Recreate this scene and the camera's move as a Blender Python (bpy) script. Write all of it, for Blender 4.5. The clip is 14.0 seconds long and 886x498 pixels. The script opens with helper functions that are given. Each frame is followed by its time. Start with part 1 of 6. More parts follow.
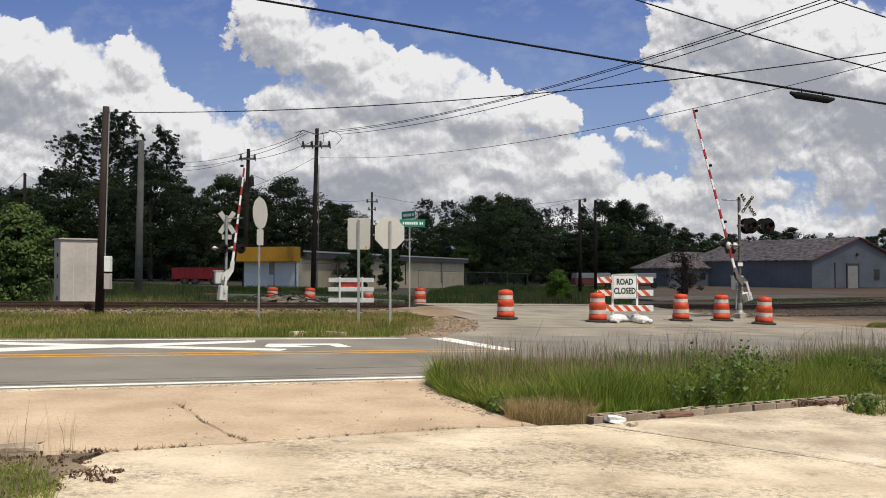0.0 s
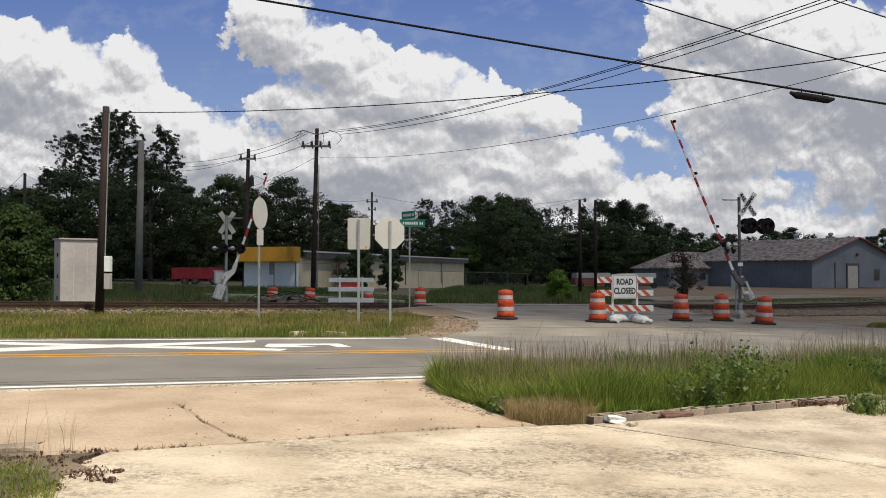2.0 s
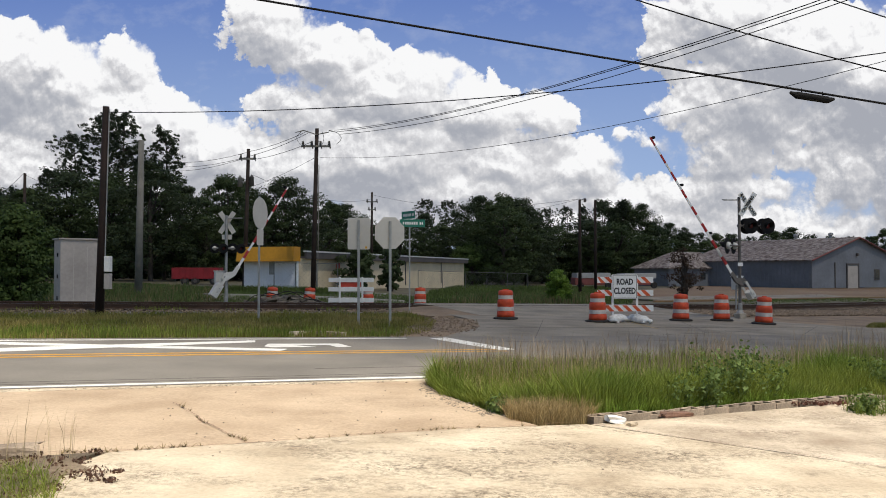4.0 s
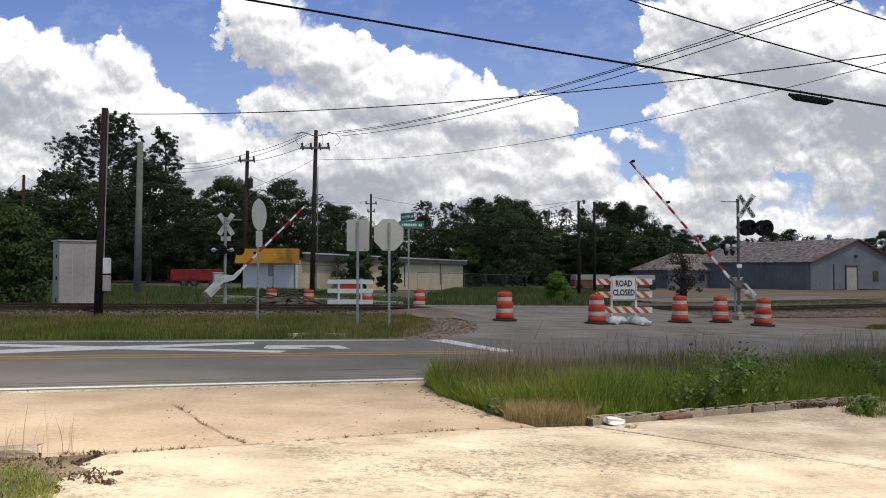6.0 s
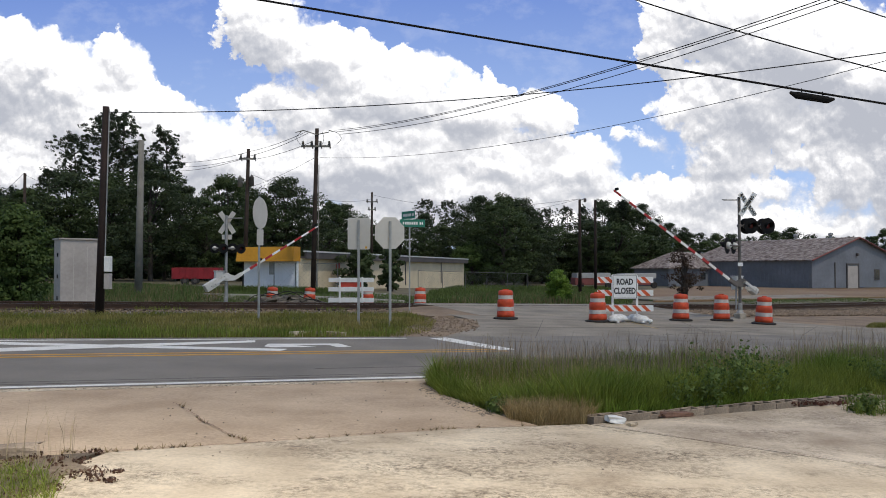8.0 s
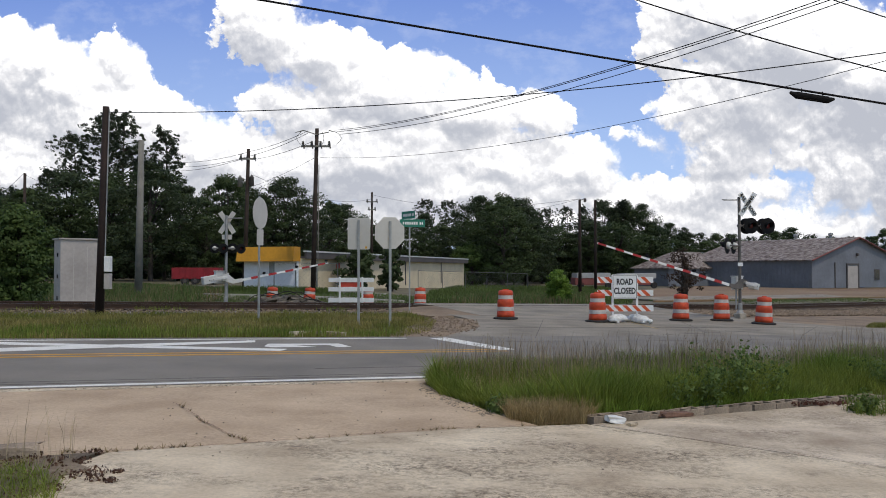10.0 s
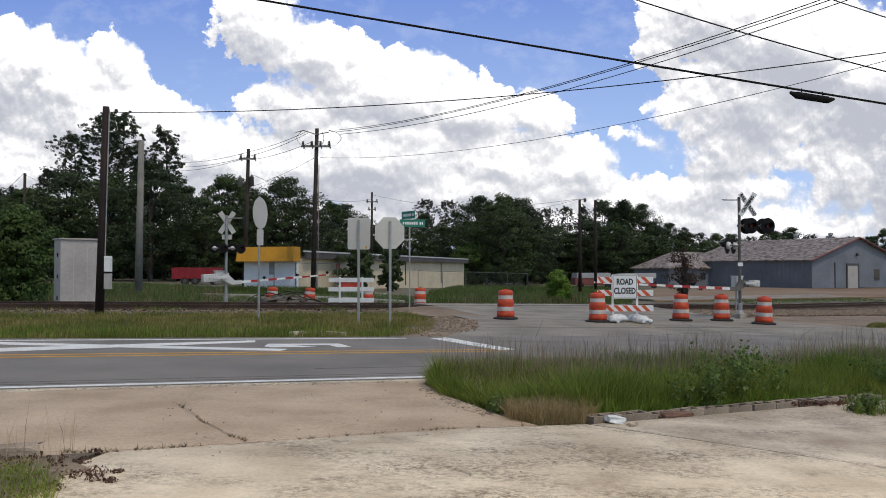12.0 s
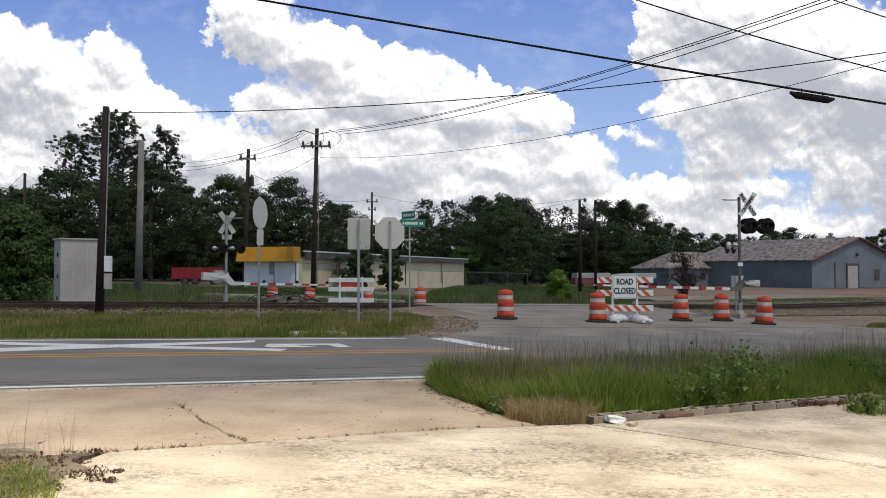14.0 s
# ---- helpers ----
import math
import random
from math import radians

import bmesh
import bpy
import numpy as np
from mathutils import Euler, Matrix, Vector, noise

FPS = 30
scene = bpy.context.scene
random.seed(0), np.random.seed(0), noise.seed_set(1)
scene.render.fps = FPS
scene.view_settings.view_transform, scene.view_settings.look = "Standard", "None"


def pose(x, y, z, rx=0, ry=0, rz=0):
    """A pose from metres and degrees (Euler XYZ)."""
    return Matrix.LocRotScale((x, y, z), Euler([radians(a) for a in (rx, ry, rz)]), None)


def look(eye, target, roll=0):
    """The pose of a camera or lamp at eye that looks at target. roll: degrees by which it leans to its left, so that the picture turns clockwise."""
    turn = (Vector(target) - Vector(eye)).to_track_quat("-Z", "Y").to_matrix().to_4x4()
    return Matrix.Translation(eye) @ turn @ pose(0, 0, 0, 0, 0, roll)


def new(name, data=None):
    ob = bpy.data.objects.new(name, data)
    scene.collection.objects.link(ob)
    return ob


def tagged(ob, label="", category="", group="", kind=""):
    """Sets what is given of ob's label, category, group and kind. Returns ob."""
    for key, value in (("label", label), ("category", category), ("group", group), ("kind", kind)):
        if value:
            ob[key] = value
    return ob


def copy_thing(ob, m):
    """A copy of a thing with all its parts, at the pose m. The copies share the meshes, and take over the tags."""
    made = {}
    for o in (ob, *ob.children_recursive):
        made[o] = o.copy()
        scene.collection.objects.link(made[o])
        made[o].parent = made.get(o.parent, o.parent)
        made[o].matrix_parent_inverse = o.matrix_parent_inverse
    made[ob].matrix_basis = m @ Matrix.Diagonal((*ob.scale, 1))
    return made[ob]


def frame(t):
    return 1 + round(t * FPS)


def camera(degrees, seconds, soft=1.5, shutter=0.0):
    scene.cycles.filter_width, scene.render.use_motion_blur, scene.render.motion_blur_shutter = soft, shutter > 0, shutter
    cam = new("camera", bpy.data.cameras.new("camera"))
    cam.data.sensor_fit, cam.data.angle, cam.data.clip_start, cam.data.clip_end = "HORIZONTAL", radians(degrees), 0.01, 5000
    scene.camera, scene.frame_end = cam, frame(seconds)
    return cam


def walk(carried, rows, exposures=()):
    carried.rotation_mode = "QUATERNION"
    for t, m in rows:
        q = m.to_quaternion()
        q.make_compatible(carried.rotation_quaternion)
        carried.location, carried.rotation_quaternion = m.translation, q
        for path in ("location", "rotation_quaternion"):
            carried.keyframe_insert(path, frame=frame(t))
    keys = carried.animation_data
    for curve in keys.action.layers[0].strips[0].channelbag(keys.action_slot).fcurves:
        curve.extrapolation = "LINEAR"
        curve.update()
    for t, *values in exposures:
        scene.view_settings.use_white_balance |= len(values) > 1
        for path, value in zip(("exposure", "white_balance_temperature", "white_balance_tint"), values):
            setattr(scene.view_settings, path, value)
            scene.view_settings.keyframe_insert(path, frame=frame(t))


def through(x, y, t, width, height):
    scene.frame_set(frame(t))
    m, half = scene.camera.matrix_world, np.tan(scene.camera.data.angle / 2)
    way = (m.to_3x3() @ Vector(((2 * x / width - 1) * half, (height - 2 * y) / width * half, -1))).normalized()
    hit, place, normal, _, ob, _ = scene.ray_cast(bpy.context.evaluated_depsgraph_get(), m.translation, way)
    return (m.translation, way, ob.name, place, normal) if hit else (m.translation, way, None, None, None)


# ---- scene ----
from mathutils import geometry

# ---------------------------------------------------------------- camera
cam = camera(58.5, 14.0, soft=0.95)
TILT = 91.514
EYE = (0.0, 0.0, 1.55)
walk(cam, [
    (0.0, pose(*EYE, TILT)),
    (3.2, pose(*EYE, TILT)),
    (5.2, pose(*EYE, TILT)),
    (5.5, pose(*EYE, TILT + 0.06)),
    (6.0, pose(*EYE, TILT + 0.125, 0, -0.07)),
    (6.5, pose(*EYE, TILT + 0.07, 0, -0.075)),
    (6.8, pose(*EYE, TILT + 0.02, 0, -0.03)),
    (7.0, pose(*EYE, TILT)),
    (14.0, pose(*EYE, TILT)),
], exposures=[(0.0, 0.0), (2.0, 0.0), (3.2, 0.12), (5.4, 0.26), (6.5, 0.38), (8.0, 0.56), (10.4, 0.61), (12.0, 0.61), (13.0, 0.56), (14.0, 0.51)])

# ---------------------------------------------------------------- light
SUN = Vector((0.28, -0.38, 0.88)).normalized()      # towards the sun
world = bpy.data.worlds.new("sky")
scene.world = world
world.use_nodes = True
wn = world.node_tree.nodes
sky = wn.new("ShaderNodeTexSky")
sky.sky_type = "NISHITA"
sky.sun_disc = False
sky.sun_elevation = math.asin(SUN.z)
sky.sun_rotation = math.atan2(SUN.x, SUN.y)
wn["Background"].inputs["Strength"].default_value = 0.085
world.node_tree.links.new(sky.outputs["Color"], wn["Background"].inputs["Color"])

sun_data = bpy.data.lights.new("sun", "SUN")
sun_data.energy = 4.9
sun_data.angle = radians(0.53)
sun_data.color = (1.0, 0.925, 0.80)
sun = new("sun", sun_data)
sun.matrix_world = look(SUN * 60, (0, 0, 0))


# ---------------------------------------------------------------- the lie of the land
def smooth(a, b, v):
    k = min(1.0, max(0.0, (v - a) / (b - a)))
    return k * k * (3 - 2 * k)


def land(x, y):
    """Height of the ground: it falls gently along the road and flattens beyond the railway."""
    near = -0.03 * max(-40.0, min(22.0, x))
    past = (y - 30.8 - 0.6 * x) * 0.857
    far = max(-0.75, min(0.15, -0.25 - 0.009 * x)) + 0.4 * smooth(38, 47, y) * smooth(3, -7, x)
    k = smooth(2.5, 6.5, past)
    return near * (1 - k) + far * k


ROAD_ANGLE = math.atan(0.412)
RAIL_ANGLE = math.atan(0.6)
RD = Vector((math.cos(ROAD_ANGLE), math.sin(ROAD_ANGLE)))
RN = Vector((-RD.y, RD.x))
TD = Vector((math.cos(RAIL_ANGLE), math.sin(RAIL_ANGLE)))
TN = Vector((-TD.y, TD.x))
ROAD_O = Vector((0.0, 15.18))        # on the centre line
RAIL_O = Vector((0.0, 30.8))         # on the nearer rail


# ---------------------------------------------------------------- materials
def mat(name, base, rough=0.8, metal=0.0, scale=6.0, var=0.25, fine=60.0, bump=0.15, tint=None, island=0.0, obj=0.0, spec=0.4):
    """A worn surface: base colour, broken by stains at one scale and grain at another, with relief."""
    m = bpy.data.materials.new(name)
    m.use_nodes = True
    n, l = m.node_tree.nodes, m.node_tree.links
    b = n["Principled BSDF"]
    b.inputs["Roughness"].default_value = rough
    b.inputs["Metallic"].default_value = metal
    b.inputs["Specular IOR Level"].default_value = spec
    tc = n.new("ShaderNodeTexCoord")
    big, small = n.new("ShaderNodeTexNoise"), n.new("ShaderNodeTexNoise")
    big.inputs["Scale"].default_value, big.inputs["Detail"].default_value = scale, 5
    small.inputs["Scale"].default_value, small.inputs["Detail"].default_value = fine, 3
    l.new(tc.outputs["Object"], big.inputs["Vector"])
    l.new(tc.outputs["Object"], small.inputs["Vector"])
    ramp = n.new("ShaderNodeValToRGB")
    dark = [c * (1 - var) for c in base]
    other = tint if tint else [min(1, c * (1 + var * 0.7)) for c in base]
    ramp.color_ramp.elements[0].position, ramp.color_ramp.elements[1].position = 0.32, 0.68
    ramp.color_ramp.elements[0].color = (*dark, 1)
    ramp.color_ramp.elements[1].color = (*other, 1)
    l.new(big.outputs["Fac"], ramp.inputs["Fac"])
    mul = n.new("ShaderNodeMix")
    mul.data_type, mul.blend_type = "RGBA", "MULTIPLY"
    mul.inputs["Factor"].default_value = 1.0
    grain = n.new("ShaderNodeMapRange")
    grain.inputs["From Min"].default_value, grain.inputs["From Max"].default_value = 0.3, 0.7
    grain.inputs["To Min"].default_value, grain.inputs["To Max"].default_value = 1 - var * 0.6, 1 + var * 0.3
    l.new(small.outputs["Fac"], grain.inputs["Value"])
    l.new(ramp.outputs["Color"], mul.inputs["A"])
    l.new(grain.outputs["Result"], mul.inputs["B"])
    out = mul.outputs["Result"]
    if island or obj:
        hsv = n.new("ShaderNodeHueSaturation")
        r = n.new("ShaderNodeMapRange")
        amount = island or obj
        r.inputs["To Min"].default_value, r.inputs["To Max"].default_value = 1 - amount, 1 + amount
        if island:
            l.new(n.new("ShaderNodeNewGeometry").outputs["Random Per Island"], r.inputs["Value"])
        else:
            l.new(n.new("ShaderNodeObjectInfo").outputs["Random"], r.inputs["Value"])
        l.new(r.outputs["Result"], hsv.inputs["Value"])
        l.new(out, hsv.inputs["Color"])
        out = hsv.outputs["Color"]
    l.new(out, b.inputs["Base Color"])
    if bump:
        bp = n.new("ShaderNodeBump")
        bp.inputs["Strength"].default_value = bump
        bp.inputs["Distance"].default_value = 0.02
        l.new(small.outputs["Fac"], bp.inputs["Height"])
        l.new(bp.outputs["Normal"], b.inputs["Normal"])
    return m


def leafy(name, base, through=0.35, island=0.35, scale=0.5, tint=None):
    m = mat(name, base, rough=0.6, scale=scale, var=0.3, fine=9, bump=0, island=island, spec=0.2, tint=tint)
    n, l = m.node_tree.nodes, m.node_tree.links
    b = n["Principled BSDF"]
    tr = n.new("ShaderNodeBsdfTranslucent")
    mix = n.new("ShaderNodeMixShader")
    mix.inputs["Fac"].default_value = through
    l.new(b.inputs["Base Color"].links[0].from_socket, tr.inputs["Color"])
    l.new(b.outputs["BSDF"], mix.inputs[1])
    l.new(tr.outputs["BSDF"], mix.inputs[2])
    l.new(mix.outputs["Shader"], n["Material Output"].inputs["Surface"])
    return m


M_SOIL = mat("soil", (0.20, 0.165, 0.10), scale=0.35, var=0.4, fine=14, bump=0.4, tint=(0.19, 0.17, 0.095))
M_ASPHALT = mat("asphalt", (0.215, 0.195, 0.165), rough=0.85, scale=0.6, var=0.2, fine=45, bump=0.3)
M_TAR = mat("tar joint", (0.10, 0.09, 0.078), rough=0.85, scale=2.5, var=0.4, fine=30, bump=0.2)
M_APRON = mat("old asphalt", (0.275, 0.245, 0.195), rough=0.9, scale=0.7, var=0.28, fine=22, bump=0.35)


def worn_concrete(name, base, pale, dark, lo, hi, strength):
    """Old concrete whose skin has worn off in streaky patches down to dark speckled aggregate."""
    m = mat(name, base, rough=0.9, scale=1.1, var=0.2, fine=30, bump=0.35, tint=pale)
    n, l = m.node_tree.nodes, m.node_tree.links
    b = n["Principled BSDF"]
    tc, mp = n.new("ShaderNodeTexCoord"), n.new("ShaderNodeMapping")
    mp.inputs["Rotation"].default_value = (0, 0, radians(-20))
    mp.inputs["Scale"].default_value = (0.62, 1.25, 1.0)
    l.new(tc.outputs["Object"], mp.inputs["Vector"])
    worn, speck = n.new("ShaderNodeTexNoise"), n.new("ShaderNodeTexNoise")
    worn.inputs["Scale"].default_value, worn.inputs["Detail"].default_value, worn.inputs["Roughness"].default_value = 1.0, 10, 0.72
    speck.inputs["Scale"].default_value, speck.inputs["Detail"].default_value, speck.inputs["Roughness"].default_value = 17, 10, 0.85
    l.new(mp.outputs["Vector"], worn.inputs["Vector"])
    l.new(tc.outputs["Object"], speck.inputs["Vector"])
    a, c = n.new("ShaderNodeMapRange"), n.new("ShaderNodeMapRange")
    a.inputs["From Min"].default_value, a.inputs["From Max"].default_value = lo, hi
    c.inputs["From Min"].default_value, c.inputs["From Max"].default_value = 0.44, 0.57
    l.new(worn.outputs["Fac"], a.inputs["Value"])
    l.new(speck.outputs["Fac"], c.inputs["Value"])
    mul = n.new("ShaderNodeMath")
    mul.operation = "MULTIPLY"
    c.inputs["To Max"].default_value = strength
    l.new(a.outputs[0], mul.inputs[0])
    l.new(c.outputs[0], mul.inputs[1])
    mix = n.new("ShaderNodeMix")
    mix.data_type = "RGBA"
    mix.inputs["B"].default_value = (*dark, 1)
    l.new(b.inputs["Base Color"].links[0].from_socket, mix.inputs["A"])
    l.new(mul.outputs[0], mix.inputs["Factor"])
    l.new(mix.outputs["Result"], b.inputs["Base Color"])
    return m


M_LOT = worn_concrete("worn concrete", (0.58, 0.465, 0.325), (0.76, 0.65, 0.485), (0.16, 0.125, 0.085), 0.42, 0.60, 1.0)
M_LOT2 = worn_concrete("tan forecourt concrete", (0.44, 0.345, 0.245), (0.76, 0.65, 0.50), (0.20, 0.155, 0.11), 0.44, 0.62, 0.9)
M_DRIVE = worn_concrete("driveway concrete", (0.54, 0.40, 0.265), (0.60, 0.465, 0.325), (0.30, 0.22, 0.145), 0.42, 0.72, 0.8)
M_CURB = mat("concrete block", (0.37, 0.295, 0.22), rough=0.95, scale=4, var=0.4, fine=40, bump=0.5, obj=0.18)
M_WHITE_LINE = mat("road paint white", (0.78, 0.77, 0.72), rough=0.7, scale=5, var=0.14, fine=50, bump=0.1)
M_YELLOW_LINE = mat("road paint yellow", (0.62, 0.32, 0.035), rough=0.7, scale=5, var=0.18, fine=50, bump=0.1)
M_DIRT = mat("bare dirt", (0.25, 0.18, 0.11), scale=0.8, var=0.35, fine=16, bump=0.4)
M_SAND = mat("sandy lot", (0.34, 0.20, 0.10), scale=0.10, var=0.4, fine=3, bump=0.3, tint=(0.27, 0.19, 0.10))
M_BALLAST = mat("ballast", (0.24, 0.215, 0.18), scale=1.5, var=0.4, fine=22, bump=0.8)
M_STONE = mat("stones", (0.31, 0.255, 0.195), scale=3, var=0.3, fine=30, bump=0.4, island=0.35)
M_DIRTSTONE = mat("dirty stones", (0.24, 0.18, 0.125), scale=3, var=0.3, fine=30, bump=0.4, island=0.35)
M_RAIL = mat("rusty rail", (0.09, 0.055, 0.038), rough=0.6, metal=0.5, scale=3, var=0.3, fine=30)
M_RAILTOP = mat("worn rail head", (0.30, 0.27, 0.24), rough=0.35, metal=0.9, scale=3, var=0.2)
M_TIE = mat("weathered tie", (0.07, 0.052, 0.038), scale=2, var=0.4, fine=25, bump=0.5, obj=0.3)
M_POLE = mat("dark wooden pole", (0.024, 0.0135, 0.0105), rough=0.85, scale=2, var=0.4, fine=30, bump=0.4)
M_POLE2 = mat("brown wooden pole", (0.042, 0.028, 0.021), rough=0.85, scale=2, var=0.4, fine=30, bump=0.4)
M_CONC_POLE = mat("concrete pole", (0.22, 0.21, 0.185), rough=0.9, scale=2, var=0.2, fine=30, bump=0.2)
M_GALV = mat("galvanised steel", (0.36, 0.36, 0.35), rough=0.6, metal=0.5, scale=4, var=0.2, fine=40, bump=0.05)
M_MAST = mat("dull painted mast", (0.14, 0.128, 0.118), rough=0.7, metal=0.1, scale=3, var=0.25, fine=30, bump=0.05)
M_POST = mat("sign post steel", (0.36, 0.37, 0.36), rough=0.6, metal=0.3, scale=4, var=0.2, fine=40, bump=0.05)
M_SIGNBACK = mat("bare aluminium sign back", (0.56, 0.54, 0.49), rough=0.6, metal=0.15, scale=1.2, var=0.07, fine=8, bump=0.02)
M_ALU = mat("aluminium housing", (0.62, 0.615, 0.59), rough=0.55, metal=0.15, scale=1.2, var=0.12, fine=12, bump=0.03)
M_CASE = mat("signal case paint", (0.44, 0.40, 0.37), rough=0.65, scale=0.9, var=0.16, fine=10, bump=0.05)
M_WHITE = mat("white paint", (0.78, 0.78, 0.76), rough=0.55, scale=2, var=0.1, fine=20, bump=0.03)
M_RED = mat("red reflective", (0.50, 0.055, 0.03), rough=0.5, scale=4, var=0.15, fine=30, bump=0.02)
M_ARMRED = mat("gate arm red", (0.40, 0.03, 0.03), rough=0.5, scale=4, var=0.15, fine=30, bump=0.02)
M_BLACK = mat("matt black", (0.012, 0.012, 0.013), rough=0.75, scale=3, var=0.3, fine=30, bump=0.02, spec=0.15)
M_RUBBER = mat("rubber", (0.03, 0.028, 0.027), rough=0.9, scale=5, var=0.3, fine=40, bump=0.2)
M_ORANGE = mat("orange plastic", (0.54, 0.065, 0.02), rough=0.55, scale=5, var=0.24, fine=15, bump=0.03)
M_BAND = mat("white reflective band", (0.58, 0.52, 0.48), rough=0.55, scale=5, var=0.2, fine=30, bump=0.02)
M_STRIPE = mat("orange stripe", (0.62, 0.10, 0.03), rough=0.5, scale=4, var=0.15, fine=30, bump=0.02)
M_GREEN_SIGN = mat("street sign green", (0.025, 0.21, 0.14), rough=0.45, scale=3, var=0.12, fine=30, bump=0.0)
M_INK = mat("black lettering", (0.02, 0.02, 0.02), rough=0.6, scale=5, var=0.1, bump=0)
M_LENS = mat("dark red lens", (0.09, 0.015, 0.015), rough=0.15, scale=8, var=0.1, bump=0)
M_FENCE = mat("dull fence wire", (0.16, 0.165, 0.165), rough=0.7, metal=0.3, scale=3, var=0.2, bump=0)
M_WIRE = mat("wire", (0.012, 0.012, 0.013), rough=0.8, scale=4, var=0.2, bump=0, spec=0.1)
M_SANDBAG = mat("white sandbag", (0.72, 0.72, 0.70), rough=0.8, scale=6, var=0.2, fine=40, bump=0.3)
M_SHEDWALL = mat("grey-blue metal siding", (0.175, 0.187, 0.217), rough=0.6, scale=0.4, var=0.16, fine=3, bump=0.03)
M_SHEDROOF = mat("rust-stained metal roof", (0.185, 0.12, 0.095), rough=0.8, scale=1.9, var=0.55, fine=7, bump=0.1, tint=(0.40, 0.35, 0.32))
M_TRIM_RED = mat("red trim", (0.22, 0.065, 0.055), rough=0.6, scale=1, var=0.2)
M_CREAM = mat("cream block wall", (0.66, 0.56, 0.39), rough=0.85, scale=0.6, var=0.12, fine=8, bump=0.1)
M_BLUEWHITE = mat("pale blue-white wall", (0.80, 0.81, 0.84), rough=0.75, scale=0.6, var=0.1, fine=8, bump=0.05)
M_YELLOW = mat("mustard fascia", (0.60, 0.285, 0.02), rough=0.6, scale=0.6, var=0.14, fine=6, bump=0.05)
M_FASCIA = mat("brown-grey fascia", (0.10, 0.09, 0.087), rough=0.8, scale=1, var=0.2, fine=6)
M_ROOFWHITE = mat("pale roof edge", (0.58, 0.58, 0.57), rough=0.7, scale=1, var=0.15, fine=6)
M_GLASS = mat("dark window glass", (0.03, 0.035, 0.04), rough=0.08, scale=1, var=0.1, bump=0, spec=0.6)
M_TRAILER_RED = mat("red trailer paint", (0.27, 0.018, 0.024), rough=0.6, scale=1, var=0.2, fine=6, bump=0.05)
M_BROKEN = mat("broken concrete", (0.32, 0.285, 0.235), rough=0.95, scale=3, var=0.35, fine=20, bump=0.6, obj=0.25)
M_RUSTBOARD = mat("rust-brown board", (0.21, 0.12, 0.085), rough=0.9, scale=4, var=0.35, fine=30, bump=0.4)
M_BARK = mat("bark", (0.06, 0.05, 0.042), rough=0.95, scale=2, var=0.4, fine=12, bump=0.6)
M_LEAF = leafy("broadleaf foliage", (0.066, 0.094, 0.036), through=0.25, island=0.2)
M_LEAF_D = leafy("dark foliage", (0.052, 0.072, 0.034), through=0.25, island=0.2)
M_PINE = leafy("pine needles", (0.046, 0.062, 0.033), through=0.2, island=0.2)
M_BUSH = leafy("fresh green foliage", (0.16, 0.26, 0.04))
M_BUSH2 = leafy("shrub foliage", (0.085, 0.130, 0.036), through=0.3, island=0.25)
M_REDLEAF = leafy("reddish foliage", (0.08, 0.052, 0.036))
M_GRASS = leafy("verge grass", (0.19, 0.28, 0.045), through=0.4, island=0.4, scale=0.7, tint=(0.27, 0.31, 0.06))
M_GRASS2 = leafy("mown strip grass", (0.21, 0.25, 0.05), through=0.4, island=0.4, scale=0.55, tint=(0.36, 0.29, 0.10))
M_STRAW = leafy("straw", (0.46, 0.35, 0.17), through=0.35, island=0.35)
M_LUSH = leafy("lush grass", (0.25, 0.36, 0.06), through=0.4, island=0.35)
M_FIELD = leafy("field grass", (0.12, 0.165, 0.045), through=0.35, island=0.4, scale=0.2)
M_BUSHWEED = leafy("field weeds", (0.12, 0.17, 0.05), through=0.35, island=0.35, scale=0.4)
M_WEED = leafy("dry weeds", (0.26, 0.20, 0.10), through=0.35, island=0.4)
M_STALK = leafy("seed stalks", (0.33, 0.26, 0.18), through=0.3, island=0.35)
M_SEED = leafy("seed heads", (0.42, 0.34, 0.22), through=0.3, island=0.35)


# ---------------------------------------------------------------- mesh helpers
def box(bm, c, s, turn=None, bevel=0.0):
    r = bmesh.ops.create_cube(bm, size=1.0)
    vs = r["verts"]
    bmesh.ops.scale(bm, vec=s, verts=vs)
    if bevel:
        es = list({e for v in vs for e in v.link_edges})
        vs = list({v for f in bmesh.ops.bevel(bm, geom=es, offset=bevel, segments=1, affect="EDGES")["faces"] for v in f.verts} | {v for v in vs if v.is_valid})
    if turn is not None:
        bmesh.ops.transform(bm, matrix=turn, verts=vs)
    bmesh.ops.translate(bm, vec=c, verts=vs)
    return vs


def tube(bm, p0, p1, r0, r1=None, seg=10, caps=True):
    p0, p1 = Vector(p0), Vector(p1)
    d = p1 - p0
    q = d.to_track_quat("Z", "Y").to_matrix().to_4x4()
    r = bmesh.ops.create_cone(bm, cap_ends=caps, segments=seg, radius1=r0, radius2=r0 if r1 is None else r1, depth=d.length)
    bmesh.ops.transform(bm, matrix=Matrix.Translation((p0 + p1) / 2) @ q, verts=r["verts"])
    return r["verts"]


